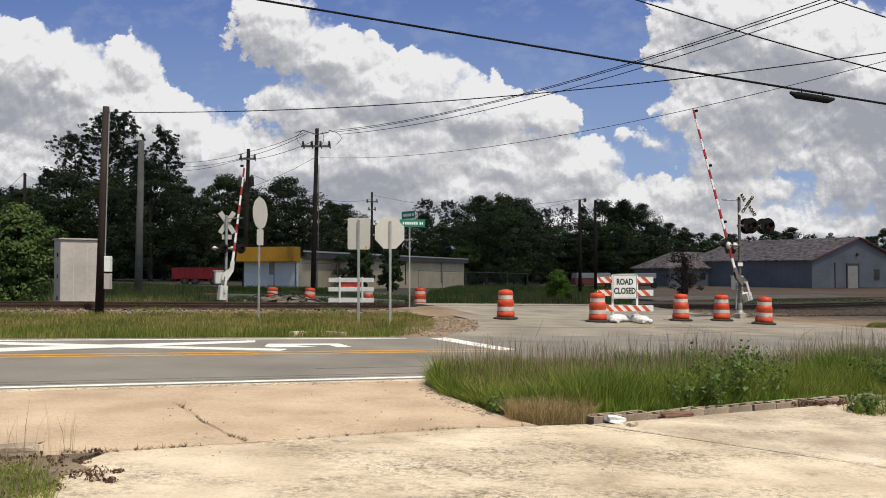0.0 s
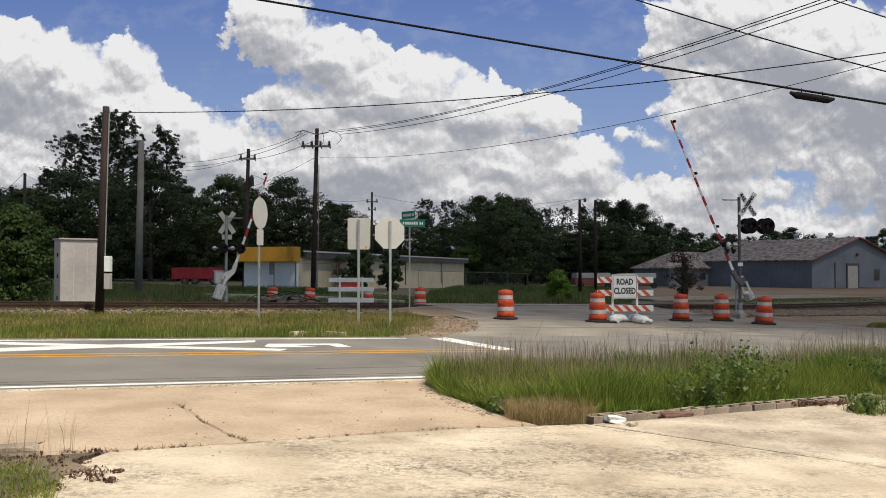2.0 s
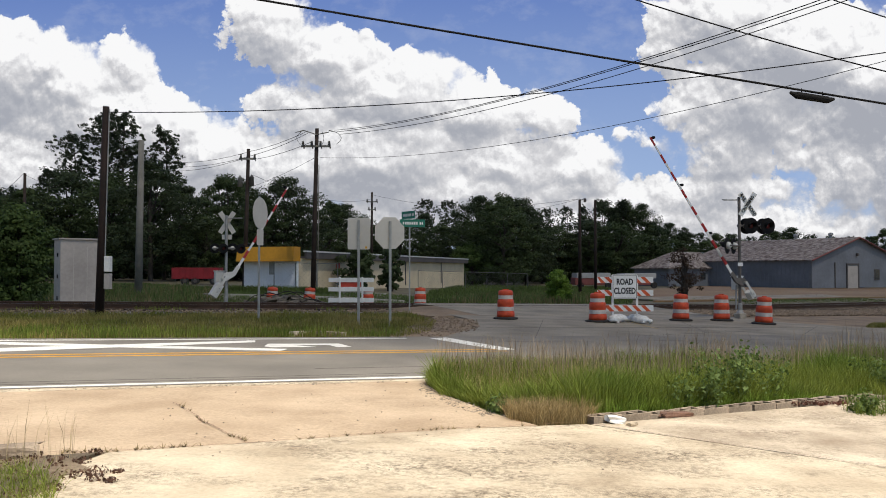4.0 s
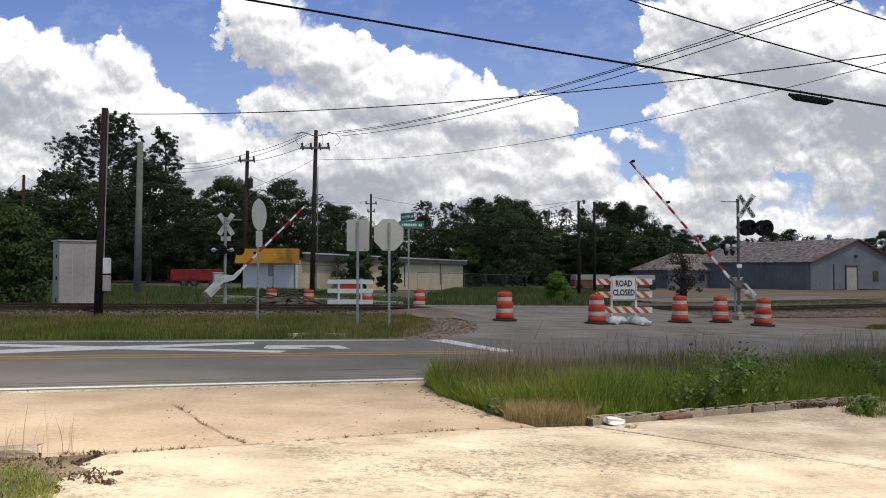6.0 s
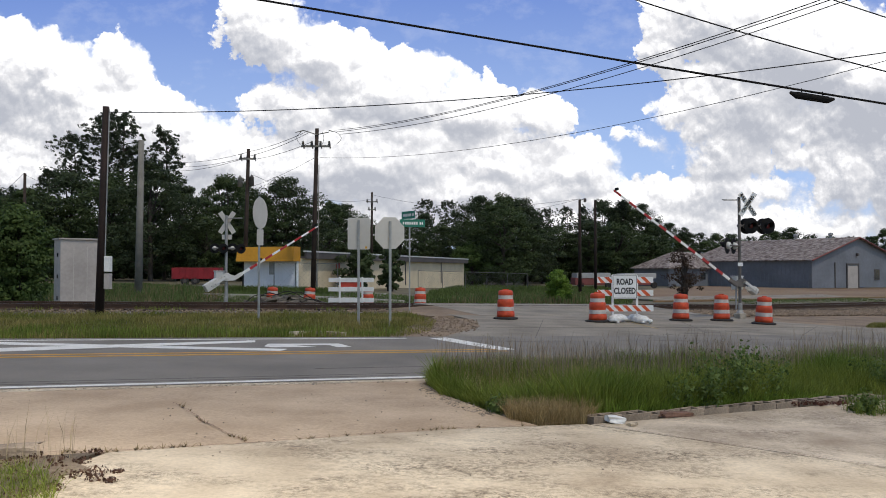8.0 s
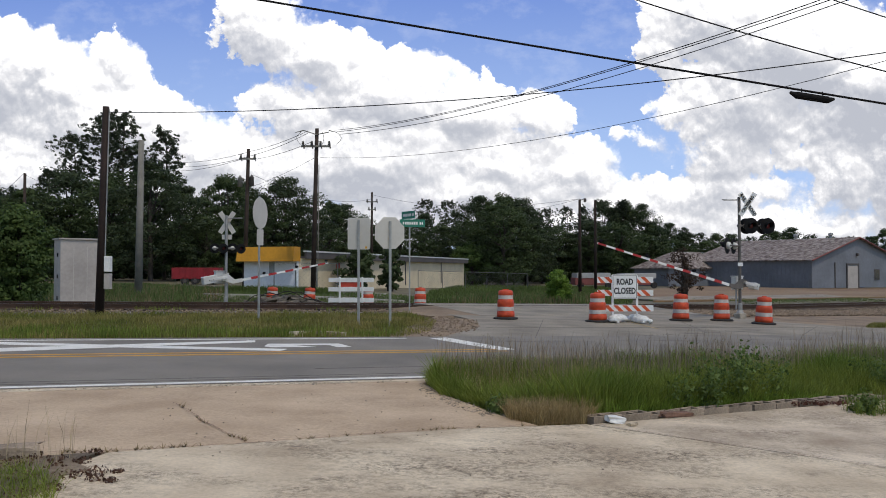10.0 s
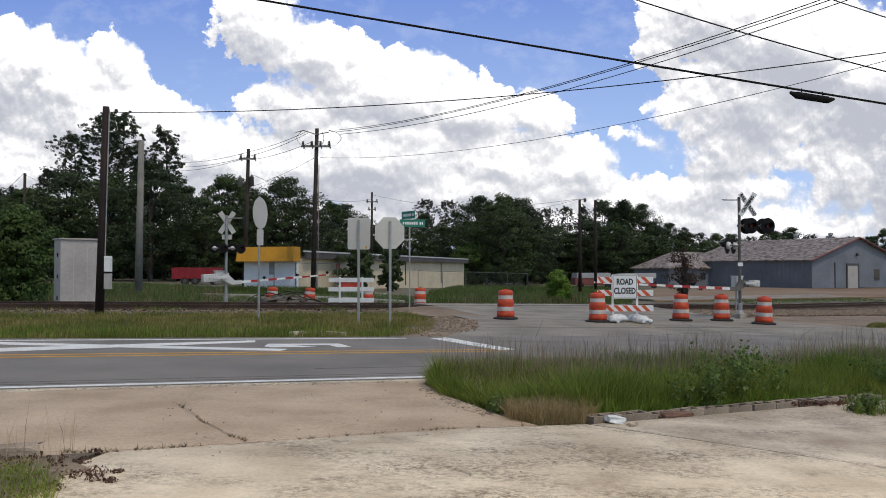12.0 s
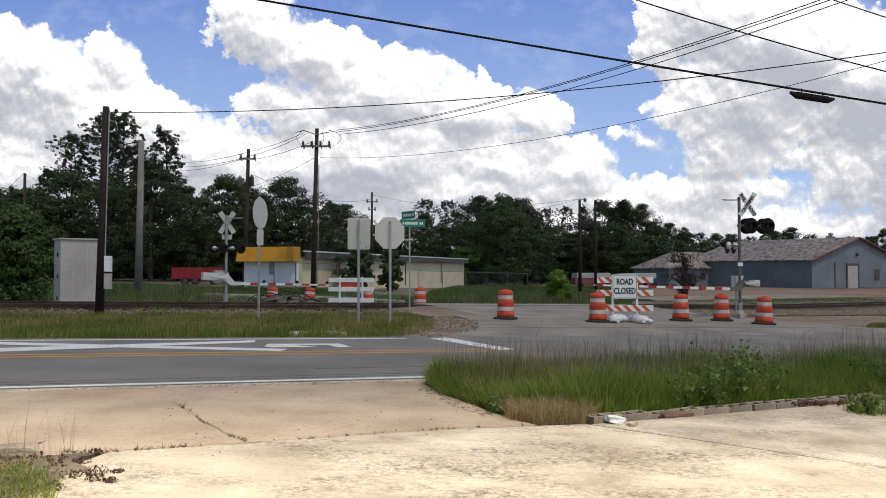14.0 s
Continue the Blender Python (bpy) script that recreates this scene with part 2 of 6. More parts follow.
def spin(bm, profile, seg=20):
    """A turned solid about z from (radius, height) pairs."""
    rings = []
    for r, z in profile:
        rings.append([bm.verts.new((r * math.cos(2 * math.pi * i / seg), r * math.sin(2 * math.pi * i / seg), z)) for i in range(seg)])
    for a, b in zip(rings, rings[1:]):
        for i in range(seg):
            j = (i + 1) % seg
            bm.faces.new((a[i], a[j], b[j], b[i]))
    bm.faces.new(rings[0][::-1])
    bm.faces.new(rings[-1])


def slab(bm, pts, z0, z1):
    """A flat-sided block over an outline of (x, y)."""
    lo = [bm.verts.new((x, y, z0)) for x, y in pts]
    hi = [bm.verts.new((x, y, z1)) for x, y in pts]
    k = len(pts)
    bm.faces.new(hi)
    bm.faces.new(lo[::-1])
    for i in range(k):
        j = (i + 1) % k
        bm.faces.new((lo[i], lo[j], hi[j], hi[i]))


def mesh_of(bm, name, material, shade=False):
    me = bpy.data.meshes.new(name)
    bmesh.ops.recalc_face_normals(bm, faces=bm.faces)
    bm.to_mesh(me)
    bm.free()
    if material:
        me.materials.append(material)
    if shade:
        for p in me.polygons:
            p.use_smooth = True
    return me


def part(name, bm, material, parent=None, label="", at=None, shade=False):
    ob = new(name, mesh_of(bm, name, material, shade) if isinstance(bm, bmesh.types.BMesh) else bm)
    ob.parent = parent
    if at is not None:
        ob.matrix_basis = at
    return tagged(ob, label)


def thing(name, at, label, category, group="", kind=""):
    ob = new(name)
    ob.empty_display_size = 0.2
    ob.matrix_basis = at
    return tagged(ob, label, category, group, kind)


def raw(name, verts, faces, material, label="", category="", kind="", parent=None):
    me = bpy.data.meshes.new(name)
    me.from_pydata(verts, [], faces)
    me.materials.append(material)
    ob = new(name, me)
    ob.parent = parent
    return tagged(ob, label, category, "", kind)


def on(x, y, up=0.0, rz=0.0):
    return pose(x, y, land(x, y) + up, 0, 0, rz)


def lettering(name, words, size, material, parent, m, label=""):
    """Flat words from the built-in font, turned into a mesh."""
    cu = bpy.data.curves.new(name, "FONT")
    cu.body, cu.size, cu.align_x, cu.align_y, cu.extrude = words, size, "CENTER", "CENTER", 0.002
    cu.resolution_u, cu.offset = 3, size * 0.034
    tmp = new("tmp", cu)
    bpy.context.view_layer.update()
    me = bpy.data.meshes.new_from_object(tmp.evaluated_get(bpy.context.evaluated_depsgraph_get()))
    bpy.data.objects.remove(tmp)
    me.materials.clear()
    me.materials.append(material)
    ob = new(name, me)
    ob.parent = parent
    ob.matrix_basis = m
    return tagged(ob, label)


# ---------------------------------------------------------------- sky
def sky_backdrop():
    """A far shell of fair-weather cloud that drifts slowly; u, v run across and up the view from the horizon."""
    m = bpy.data.materials.new("cumulus sky")
    m.use_nodes = True
    n, l = m.node_tree.nodes, m.node_tree.links
    n.clear()

    # the cloud masses: across, up, half width, half height (hundredths of the distance)
    masses = [
        (-57, 25.5, 8, 7.5), (-50.5, 26, 5.5, 4.6), (-47, 23, 8, 6), (-39.6, 26.3, 4.2, 3.4), (-43, 18, 14, 7),
        (-33, 18.5, 5.5, 3.6), (-30, 15, 8, 5), (-50, 12, 16, 7), (-38, 10, 12, 5),
        (-21.5, 30.2, 6.6, 4.2), (-14.5, 27.2, 7.5, 4.4), (-17.5, 20.5, 7.5, 4), (-6, 22.5, 9.5, 5.5), (4.8, 20.3, 8, 4.6),
        (12.4, 19.5, 5, 3.8), (-9, 14, 15, 7), (8, 13.5, 11, 5), (18, 12.3, 6, 4), (-17, 13, 11, 6), (2, 9.5, 18, 5),
        (36.5, 31.5, 10, 6), (29.0, 27.8, 3.8, 3.6), (46, 28, 13, 8), (55, 23.5, 11, 9), (39, 21.5, 10, 6), (26, 16.6, 4.5, 1.6), (31, 20, 5, 3), (45.5, 18.0, 4.5, 2.6), (46, 14.5, 5, 2.4), (42.0, 10.2, 4.5, 2.4),
        (36.5, 15.5, 6.0, 4.6), (52, 12.5, 6.2, 5.2), (33, 9.5, 12, 3.6), (44, 6.5, 15, 2.8), (-14, 6, 22, 3), (22, 8, 11, 3),
        (-19, 35.5, 8, 1.2), (62, 16, 9, 14), (-66, 18, 9, 16), (10, 5.5, 45, 3.2), (46, 5, 22, 3.4), (-45, 5, 25, 3.4),
    ]
    g = bpy.data.node_groups.new("cloud mass", "ShaderNodeTree")
    g.interface.new_socket("P", in_out="INPUT", socket_type="NodeSocketVector")
    g.interface.new_socket("D", in_out="OUTPUT", socket_type="NodeSocketFloat")
    gn, gl = g.nodes, g.links
    gi, go = gn.new("NodeGroupInput"), gn.new("NodeGroupOutput")

    def vmath(nodes, links, op, a, b):
        v = nodes.new("ShaderNodeVectorMath")
        v.operation = op
        for k, s in enumerate((a, b)):
            if s is None:
                continue
            if isinstance(s, (tuple, list)):
                v.inputs[k].default_value = s
            else:
                links.new(s, v.inputs[k])
        return v

    def fmath(nodes, links, op, a, b=None, clamp=False):
        v = nodes.new("ShaderNodeMath")
        v.operation, v.use_clamp = op, clamp
        for k, s in enumerate((a, b)):
            if s is None:
                continue
            if isinstance(s, (int, float)):
                v.inputs[k].default_value = s
            else:
                links.new(s, v.inputs[k])
        return v.outputs[0]

    warp = gn.new("ShaderNodeTexNoise")
    warp.inputs["Scale"].default_value, warp.inputs["Detail"].default_value, warp.inputs["Roughness"].default_value = 0.15, 10, 0.6
    gl.new(gi.outputs[0], warp.inputs["Vector"])
    w1 = vmath(gn, gl, "SUBTRACT", warp.outputs["Color"], (0.5, 0.5, 0.5))
    w2 = vmath(gn, gl, "MULTIPLY", w1.outputs[0], (9.0, 8.0, 0.0))
    p = vmath(gn, gl, "ADD", gi.outputs[0], w2.outputs[0])
    best = None
    for cx, cy, rx, ry in masses:
        d = vmath(gn, gl, "SUBTRACT", p.outputs[0], (cx, cy, 0))
        s = vmath(gn, gl, "MULTIPLY", d.outputs[0], (1 / (rx * 1.12), 1 / (ry * 1.12), 0))
        ln = vmath(gn, gl, "LENGTH", s.outputs[0], None)
        f = fmath(gn, gl, "SUBTRACT", 1.0, ln.outputs["Value"])
        f = fmath(gn, gl, "MULTIPLY", f, min(rx, ry) / 5.0)
        best = f if best is None else fmath(gn, gl, "SMOOTH_MAX", best, f)
        if best is not f:
            best.node.inputs[2].default_value = 0.12
    puff = gn.new("ShaderNodeTexNoise")
    puff.inputs["Scale"].default_value, puff.inputs["Detail"].default_value, puff.inputs["Roughness"].default_value = 0.30, 10, 0.6
    gl.new(gi.outputs[0], puff.inputs["Vector"])
    billow = gn.new("ShaderNodeTexVoronoi")
    billow.inputs["Scale"].default_value, billow.inputs["Detail"].default_value, billow.inputs["Roughness"].default_value = 0.30, 4, 0.6
    gl.new(vmath(gn, gl, "ADD", gi.outputs[0], vmath(gn, gl, "MULTIPLY", w1.outputs[0], (3.0, 3.0, 0.0)).outputs[0]).outputs[0], billow.inputs["Vector"])
    pf = fmath(gn, gl, "ADD", fmath(gn, gl, "MULTIPLY", fmath(gn, gl, "SUBTRACT", puff.outputs["Fac"], 0.5), 0.35),
               fmath(gn, gl, "MULTIPLY", fmath(gn, gl, "SUBTRACT", 0.98, billow.outputs["Distance"]), 0.24))
    gl.new(fmath(gn, gl, "ADD", best, pf), go.inputs[0])

    tc = n.new("ShaderNodeTexCoord")
    sep = n.new("ShaderNodeSeparateXYZ")
    l.new(tc.outputs["Object"], sep.inputs[0])
    u = fmath(n, l, "MULTIPLY", fmath(n, l, "DIVIDE", sep.outputs[0], sep.outputs[1]), 100.0)
    v = fmath(n, l, "MULTIPLY", fmath(n, l, "DIVIDE", sep.outputs[2], sep.outputs[1]), 100.0)
    comb = n.new("ShaderNodeCombineXYZ")
    l.new(u, comb.inputs[0])
    l.new(v, comb.inputs[1])
    here = n.new("ShaderNodeGroup")
    here.node_tree = g
    l.new(comb.outputs[0], here.inputs[0])
    lift = vmath(n, l, "ADD", comb.outputs[0], (0.25, 0.8, 0.0))
    above = n.new("ShaderNodeGroup")
    above.node_tree = g
    l.new(lift.outputs[0], above.inputs[0])
    alpha = n.new("ShaderNodeMapRange")
    alpha.interpolation_type = "SMOOTHSTEP"
    alpha.inputs["From Min"].default_value = 0.0
    l.new(here.outputs[0], alpha.inputs["Value"])
    # crisp heads, frayed flanks
    fray, width = n.new("ShaderNodeTexNoise"), n.new("ShaderNodeMapRange")
    fray.inputs["Scale"].default_value, fray.inputs["Detail"].default_value = 0.11, 3
    l.new(vmath(n, l, "ADD", comb.outputs[0], (31.0, 7.0, 0.0)).outputs[0], fray.inputs["Vector"])
    width.inputs["From Min"].default_value, width.inputs["From Max"].default_value = 0.47, 0.68
    width.inputs["To Min"].default_value, width.inputs["To Max"].default_value = 0.07, 0.4
    l.new(fray.outputs["Fac"], width.inputs["Value"])
    l.new(width.outputs[0], alpha.inputs["From Max"])
    lit = n.new("ShaderNodeMapRange")
    lit.inputs["From Min"].default_value, lit.inputs["From Max"].default_value = -0.24, 0.26
    l.new(fmath(n, l, "SUBTRACT", here.outputs[0], above.outputs[0]), lit.inputs["Value"])
    thick = n.new("ShaderNodeMapRange")
    thick.inputs["From Min"].default_value, thick.inputs["From Max"].default_value = 0.05, 1.1
    thick.inputs["To Min"].default_value, thick.inputs["To Max"].default_value = 0.26, -0.20
    l.new(above.outputs[0], thick.inputs["Value"])
    soft = n.new("ShaderNodeTexNoise")
    soft.inputs["Scale"].default_value, soft.inputs["Detail"].default_value = 0.07, 4
    l.new(comb.outputs[0], soft.inputs["Vector"])
    high = n.new("ShaderNodeGroup")
    high.node_tree = g
    l.new(vmath(n, l, "ADD", comb.outputs[0], (0.9, 4.2, 0.0)).outputs[0], high.inputs[0])
    mound = n.new("ShaderNodeMapRange")
    mound.inputs["From Min"].default_value, mound.inputs["From Max"].default_value = -0.5, 0.9
    mound.inputs["To Min"].default_value, mound.inputs["To Max"].default_value = -0.40, 0.52
    l.new(fmath(n, l, "SUBTRACT", here.outputs[0], high.outputs[0]), mound.inputs["Value"])
    both = fmath(n, l, "ADD", fmath(n, l, "MULTIPLY", lit.outputs[0], 0.6), fmath(n, l, "ADD", mound.outputs[0], 0.25))
    tone = fmath(n, l, "ADD", fmath(n, l, "ADD", both, thick.outputs[0]),
                 fmath(n, l, "MULTIPLY", fmath(n, l, "SUBTRACT", soft.outputs["Fac"], 0.5), 0.6), clamp=True)
    ramp = n.new("ShaderNodeValToRGB")
    e = ramp.color_ramp.elements
    e[0].position, e[0].color = 0.0, (0.34, 0.355, 0.40, 1)
    e[1].position, e[1].color = 1.0, (0.83, 0.83, 0.835, 1)
    for pos, c in ((0.35, (0.43, 0.44, 0.475, 1)), (0.62, (0.56, 0.56, 0.58, 1)), (0.82, (0.70, 0.70, 0.715, 1))):
        k = e.new(pos)
        k.color = c
    l.new(tone, ramp.inputs["Fac"])
    blue = n.new("ShaderNodeValToRGB")
    e = blue.color_ramp.elements
    e[0].position, e[0].color = 0.0, (0.38, 0.46, 0.58, 1)
    e[1].position, e[1].color = 0.85, (0.13, 0.21, 0.475, 1)
    k = e.new(0.3)
    k.color = (0.28, 0.39, 0.61, 1)
    l.new(fmath(n, l, "DIVIDE", v, 40.0, clamp=True), blue.inputs["Fac"])
    # faint high wisps in the blue
    wisp, veil = n.new("ShaderNodeTexNoise"), n.new("ShaderNodeMapRange")
    wisp.inputs["Scale"].default_value, wisp.inputs["Detail"].default_value, wisp.inputs["Roughness"].default_value = 0.13, 8, 0.62
    l.new(vmath(n, l, "MULTIPLY", comb.outputs[0], (0.8, 1.2, 1.0)).outputs[0], wisp.inputs["Vector"])
    veil.inputs["From Min"].default_value, veil.inputs["From Max"].default_value, veil.inputs["To Max"].default_value = 0.5, 0.74, 0.32
    l.new(wisp.outputs["Fac"], veil.inputs["Value"])
    hazy = n.new("ShaderNodeMix")
    hazy.data_type = "RGBA"
    l.new(veil.outputs[0], hazy.inputs["Factor"])
    l.new(blue.outputs["Color"], hazy.inputs["A"])
    hazy.inputs["B"].default_value = (0.55, 0.58, 0.66, 1)
    mix = n.new("ShaderNodeMix")
    mix.data_type = "RGBA"
    l.new(alpha.outputs[0], mix.inputs["Factor"])
    l.new(hazy.outputs["Result"], mix.inputs["A"])
    l.new(ramp.outputs["Color"], mix.inputs["B"])
    em = n.new("ShaderNodeEmission")
    l.new(mix.outputs["Result"], em.inputs["Color"])
    l.new(em.outputs[0], n.new("ShaderNodeOutputMaterial").inputs["Surface"])

    # a cloud deck: its base overhead is near, towards the horizon far
    verts, faces, na, ne = [], [], 40, 60
    for j in range(ne + 1):
        rise = -0.04 + 1.2 * j / ne
        far = min(2300.0, max(500.0, 230.0 / max(rise, 0.01)))
        for i in range(na + 1):
            verts.append((far * (-1.9 + 3.8 * i / na), far, far * rise))
    for j in range(ne):
        for i in range(na):
            a = j * (na + 1) + i
            faces.append((a, a + 1, a + na + 2, a + na + 1))
    ob = raw("backdrop", verts, faces, m, "blue sky with drifting white and grey cumulus clouds", "sky", "structure")
    ob.location = EYE
    return ob


backdrop = sky_backdrop()


def overhead_cloud():
    """The cloud that drifts between the sun and the crossing: a thin sheet, thinnest along its bayed edge."""
    m = bpy.data.materials.new("thin cloud")
    m.use_nodes = True
    n, l = m.node_tree.nodes, m.node_tree.links
    b = n["Principled BSDF"]
    b.inputs["Base Color"].default_value = (0.9, 0.9, 0.9, 1)
    b.inputs["Roughness"].default_value = 1.0
    at, mr = n.new("ShaderNodeAttribute"), n.new("ShaderNodeMapRange")
    at.attribute_name = "thickness"
    mr.interpolation_type = "SMOOTHSTEP"
    mr.inputs["To Min"].default_value, mr.inputs["To Max"].default_value = 0.0, 0.80
    l.new(at.outputs["Fac"], mr.inputs["Value"])
    l.new(mr.outputs[0], b.inputs["Alpha"])
    # the edge: metres along the cloud, metres it stands back
    bays = BAYS
    xs = [-420 + 6 * i for i in range(141)]
    edge = np.interp(xs, [a for a, _ in bays], [b for _, b in bays])
    edge = np.convolve(np.pad(edge, 2, mode="edge"), np.ones(5) / 5, mode="valid")
    deep = [0, 1, 2, 3, 4, 5, 6, 7, 8, 10, 14, 30, 60, 110, 180, 280, 420]
    verts, faces, thick = [], [], []
    for d in deep:
        for x, e in zip(xs, edge):
            rag = 0.6 * noise.fractal(Vector((x * 0.11, d * 0.11, 3)), 1.0, 2.0, 4)
            verts.append((x, e + d + rag, 0.4 * min(d, 30) * noise.noise(Vector((x * 0.03, d * 0.03, 5)))))
            thick.append(min(1.0, d / 8))
    k = len(xs)
    for j in range(len(deep) - 1):
        for i in range(k - 1):
            a = j * k + i
            faces.append((a, a + 1, a + k + 1, a + k))
    ob = raw("cloud", verts, faces, m, "thin drifting white cloud passing below the sun", "cloud")
    ob.data.attributes.new("thickness", "FLOAT", "POINT").data.foreach_set("value", thick)
    return ob


CLOUD_Z = 380.0
DRIFT = 20.0          # metres a second, towards -x
BAYS = [(DRIFT * t - 20.0, y - 4.0) for t, y in ((-10, 40), (0.0, 37.5), (1.0, 33), (2.0, 27), (3.0, 20.0), (4.3, 14.5), (5.5, 10.2), (6.8, 7.0), (8.0, 4.6), (9.2, 0.8), (10.2, -2.2), (11.0, -2.2), (11.6, 1.8), (12.5, 5.3), (13.2, 6.1), (14.0, 6.9), (16.0, 12.0), (22, 20))]
cloud = overhead_cloud()

# ---------------------------------------------------------------- ground, roads, railway
def ground():
    def steps(edges):
        out = []
        for a, b, k in edges:
            out += [a + (b - a) * i / k for i in range(k)]
        return out + [edges[-1][1]]
    xs = steps([(-2400, -400, 6), (-400, -60, 12), (-60, 60, 80), (60, 400, 12), (400, 2400, 6)])
    ys = steps([(-300, -20, 6), (-20, 70, 70), (70, 200, 20), (200, 2400, 12)])
    verts = []
    for y in ys:
        for x in xs:
            r = noise.noise(Vector((x * 0.23, y * 0.23, 0))) * 0.03 if abs(x) < 70 and 0 < y < 90 else 0
            verts.append((x, y, land(x, y) - 0.10 + r))
    k = len(xs)
    faces = [(j * k + i, j * k + i + 1, (j + 1) * k + i + 1, (j + 1) * k + i) for j in range(len(ys) - 1) for i in range(k - 1)]
    ob = raw("ground", verts, faces, M_SOIL, "grassy soil reaching the horizon", "ground", "structure")
    return ob


ground()


def ribbon(name, o, d, nrm, s0, s1, a, b, up, thick, material, label, category, step=2.0, kind="structure", parent=None, rise=0.0):
    """A strip laid on the land along a line through o: from s0 to s1 along it, a to b across it."""
    k = max(1, int((s1 - s0) / step))
    verts, faces = [], []
    for i in range(k + 1):
        s = s0 + (s1 - s0) * i / k
        for w, dz in ((a, 0), (b, rise), (b, rise - thick), (a, -thick)):
            p = o + d * s + nrm * w
            verts.append((p.x, p.y, land(p.x, p.y) + up + dz))
        if i:
            q, r = 4 * (i - 1), 4 * i
            for e in range(4):
                f = (e + 1) % 4
                faces.append((q + e, r + e, r + f, q + f))
    faces += [(0, 1, 2, 3), (4 * k + 3, 4 * k + 2, 4 * k + 1, 4 * k)]
    return raw(name, verts, faces, material, label, category, kind, parent)


def patch(name, pts, up, thick, material, label, category, kind="structure", parent=None):
    """A paved piece over an outline of (x, y), lying on the land."""
    tris = geometry.tessellate_polygon([[Vector((x, y, 0)) for x, y in pts]])
    k = len(pts)
    verts = [(x, y, land(x, y) + up) for x, y in pts] + [(x, y, land(x, y) + up - thick) for x, y in pts]
    faces = [tuple(t) for t in tris] + [(i, (i + 1) % k, k + (i + 1) % k, k + i) for i in range(k)]
    ob = raw(name, verts, faces, material, label, category, kind, parent)
    bm = bmesh.new()
    bm.from_mesh(ob.data)
    bmesh.ops.recalc_face_normals(bm, faces=bm.faces)
    bm.to_mesh(ob.data)
    bm.free()
    return ob


road = ribbon("road", ROAD_O, RD, RN, -60, 120, -3.455, 3.05, 0.0, 0.12, M_ASPHALT, "grey worn asphalt two-lane road", "road", 3)
ribbon("edge_line", ROAD_O, RD, RN, -60, 0.05, -3.41, -3.29, 0.004, 0.003, M_WHITE_LINE, "", "", 3, "", road)
ribbon("edge_line", ROAD_O, RD, RN, 3.0, 120, -3.41, -3.29, 0.004, 0.003, M_WHITE_LINE, "", "", 3, "", road)
ribbon("edge_line", ROAD_O, RD, RN, -60, 0.2, 2.58, 2.70, 0.004, 0.003, M_WHITE_LINE, "", "", 3, "", road)
for off in (-0.16, 0.16):
    ribbon("centre_line", ROAD_O, RD, RN, -60, 1.3, off - 0.055, off + 0.055, 0.004, 0.003, M_YELLOW_LINE, "", "", 3, "", road)
patch("stop_line", [(-0.28, 17.82), (0.08, 18.19), (1.45, 15.91), (1.12, 15.67)], 0.004, 0.003, M_WHITE_LINE, "", "", "", road)
patch("crossing_mark", [(-7.41, 12.78), (-7.70, 13.29), (-3.82, 16.14), (-3.73, 15.76)], 0.0045, 0.003, M_WHITE_LINE, "", "", "", road)
patch("crossing_mark", [(-8.11, 13.98), (-8.33, 14.36), (-2.88, 14.67), (-2.93, 14.28)], 0.004, 0.003, M_WHITE_LINE, "", "", "", road)
patch("letter_mark", [(-3.38, 15.02), (-3.43, 15.53), (-2.10, 16.00), (-1.78, 15.43), (-2.05, 15.30), (-2.25, 15.67), (-2.89, 15.39), (-2.43, 15.21), (-3.22, 14.89)], 0.004, 0.003, M_WHITE_LINE, "", "", "", road)
for off, s0, s1 in ((-3.12, -20, -2), (-2.92, -9, 0.5), (-2.2, -3, 8), (0.9, -26, -6), (1.7, 2, 14)):
    ribbon("tar_seam", ROAD_O, RD, RN, s0, s1, off - 0.010, off + 0.010, 0.002, 0.0015, M_TAR, "", "", 1, "", road)
ribbon("seam", ROAD_O, RD, RN, -60, 120, -3.625, -3.46, -0.012, 0.1, M_TAR, "", "", 3, "", road)

# side road up to the railway
side_road = patch("pavement", [(-0.1, 17.4), (-0.12, 17.98), (1.05, 22.23), (0.97, 25.20), (-0.29, 29.27), (-0.9, 29.3), (9.2, 35.3), (11.2, 34.2), (12.61, 29.10), (15.14, 27.09), (22.0, 30.33), (22.0, 26.47)], -0.003, 0.10, M_APRON,
      "patched pale asphalt side road running up to the railway", "road")
patch("pavement", [(22.0, 30.33), (34.0, 36.0), (34.0, 31.4), (22.0, 26.47)], -0.003, 0.10, M_APRON, "pale asphalt apron beside the railway", "road")
M_FADED = mat("faded yellow paint", (0.36, 0.27, 0.13), rough=0.8, scale=4, var=0.3, fine=30, bump=0.1)
for (ax, ay), (bx, by), w, m, nm in (((6.34, 23.4), (6.25, 26.9), 0.05, M_FADED, "faded_line"), ((1.2, 21.9), (12.8, 26.6), 0.007, M_TAR, "tar_seam"), ((2.2, 18.9), (3.4, 26.8), 0.007, M_TAR, "tar_seam"),
                                     ((4.4, 20.0), (9.6, 24.0), 0.007, M_TAR, "tar_seam"), ((7.4, 22.2), (8.6, 29.5), 0.007, M_TAR, "tar_seam"), ((10.2, 22.5), (13.0, 27.5), 0.007, M_TAR, "tar_seam")):
    A, d = Vector((ax, ay)), Vector((bx - ax, by - ay))
    ribbon(nm, A, d.normalized(), Vector((-d.y, d.x)).normalized(), 0, d.length, -w, w, 0.001, 0.003, m, "", "", 2, "", side_road)
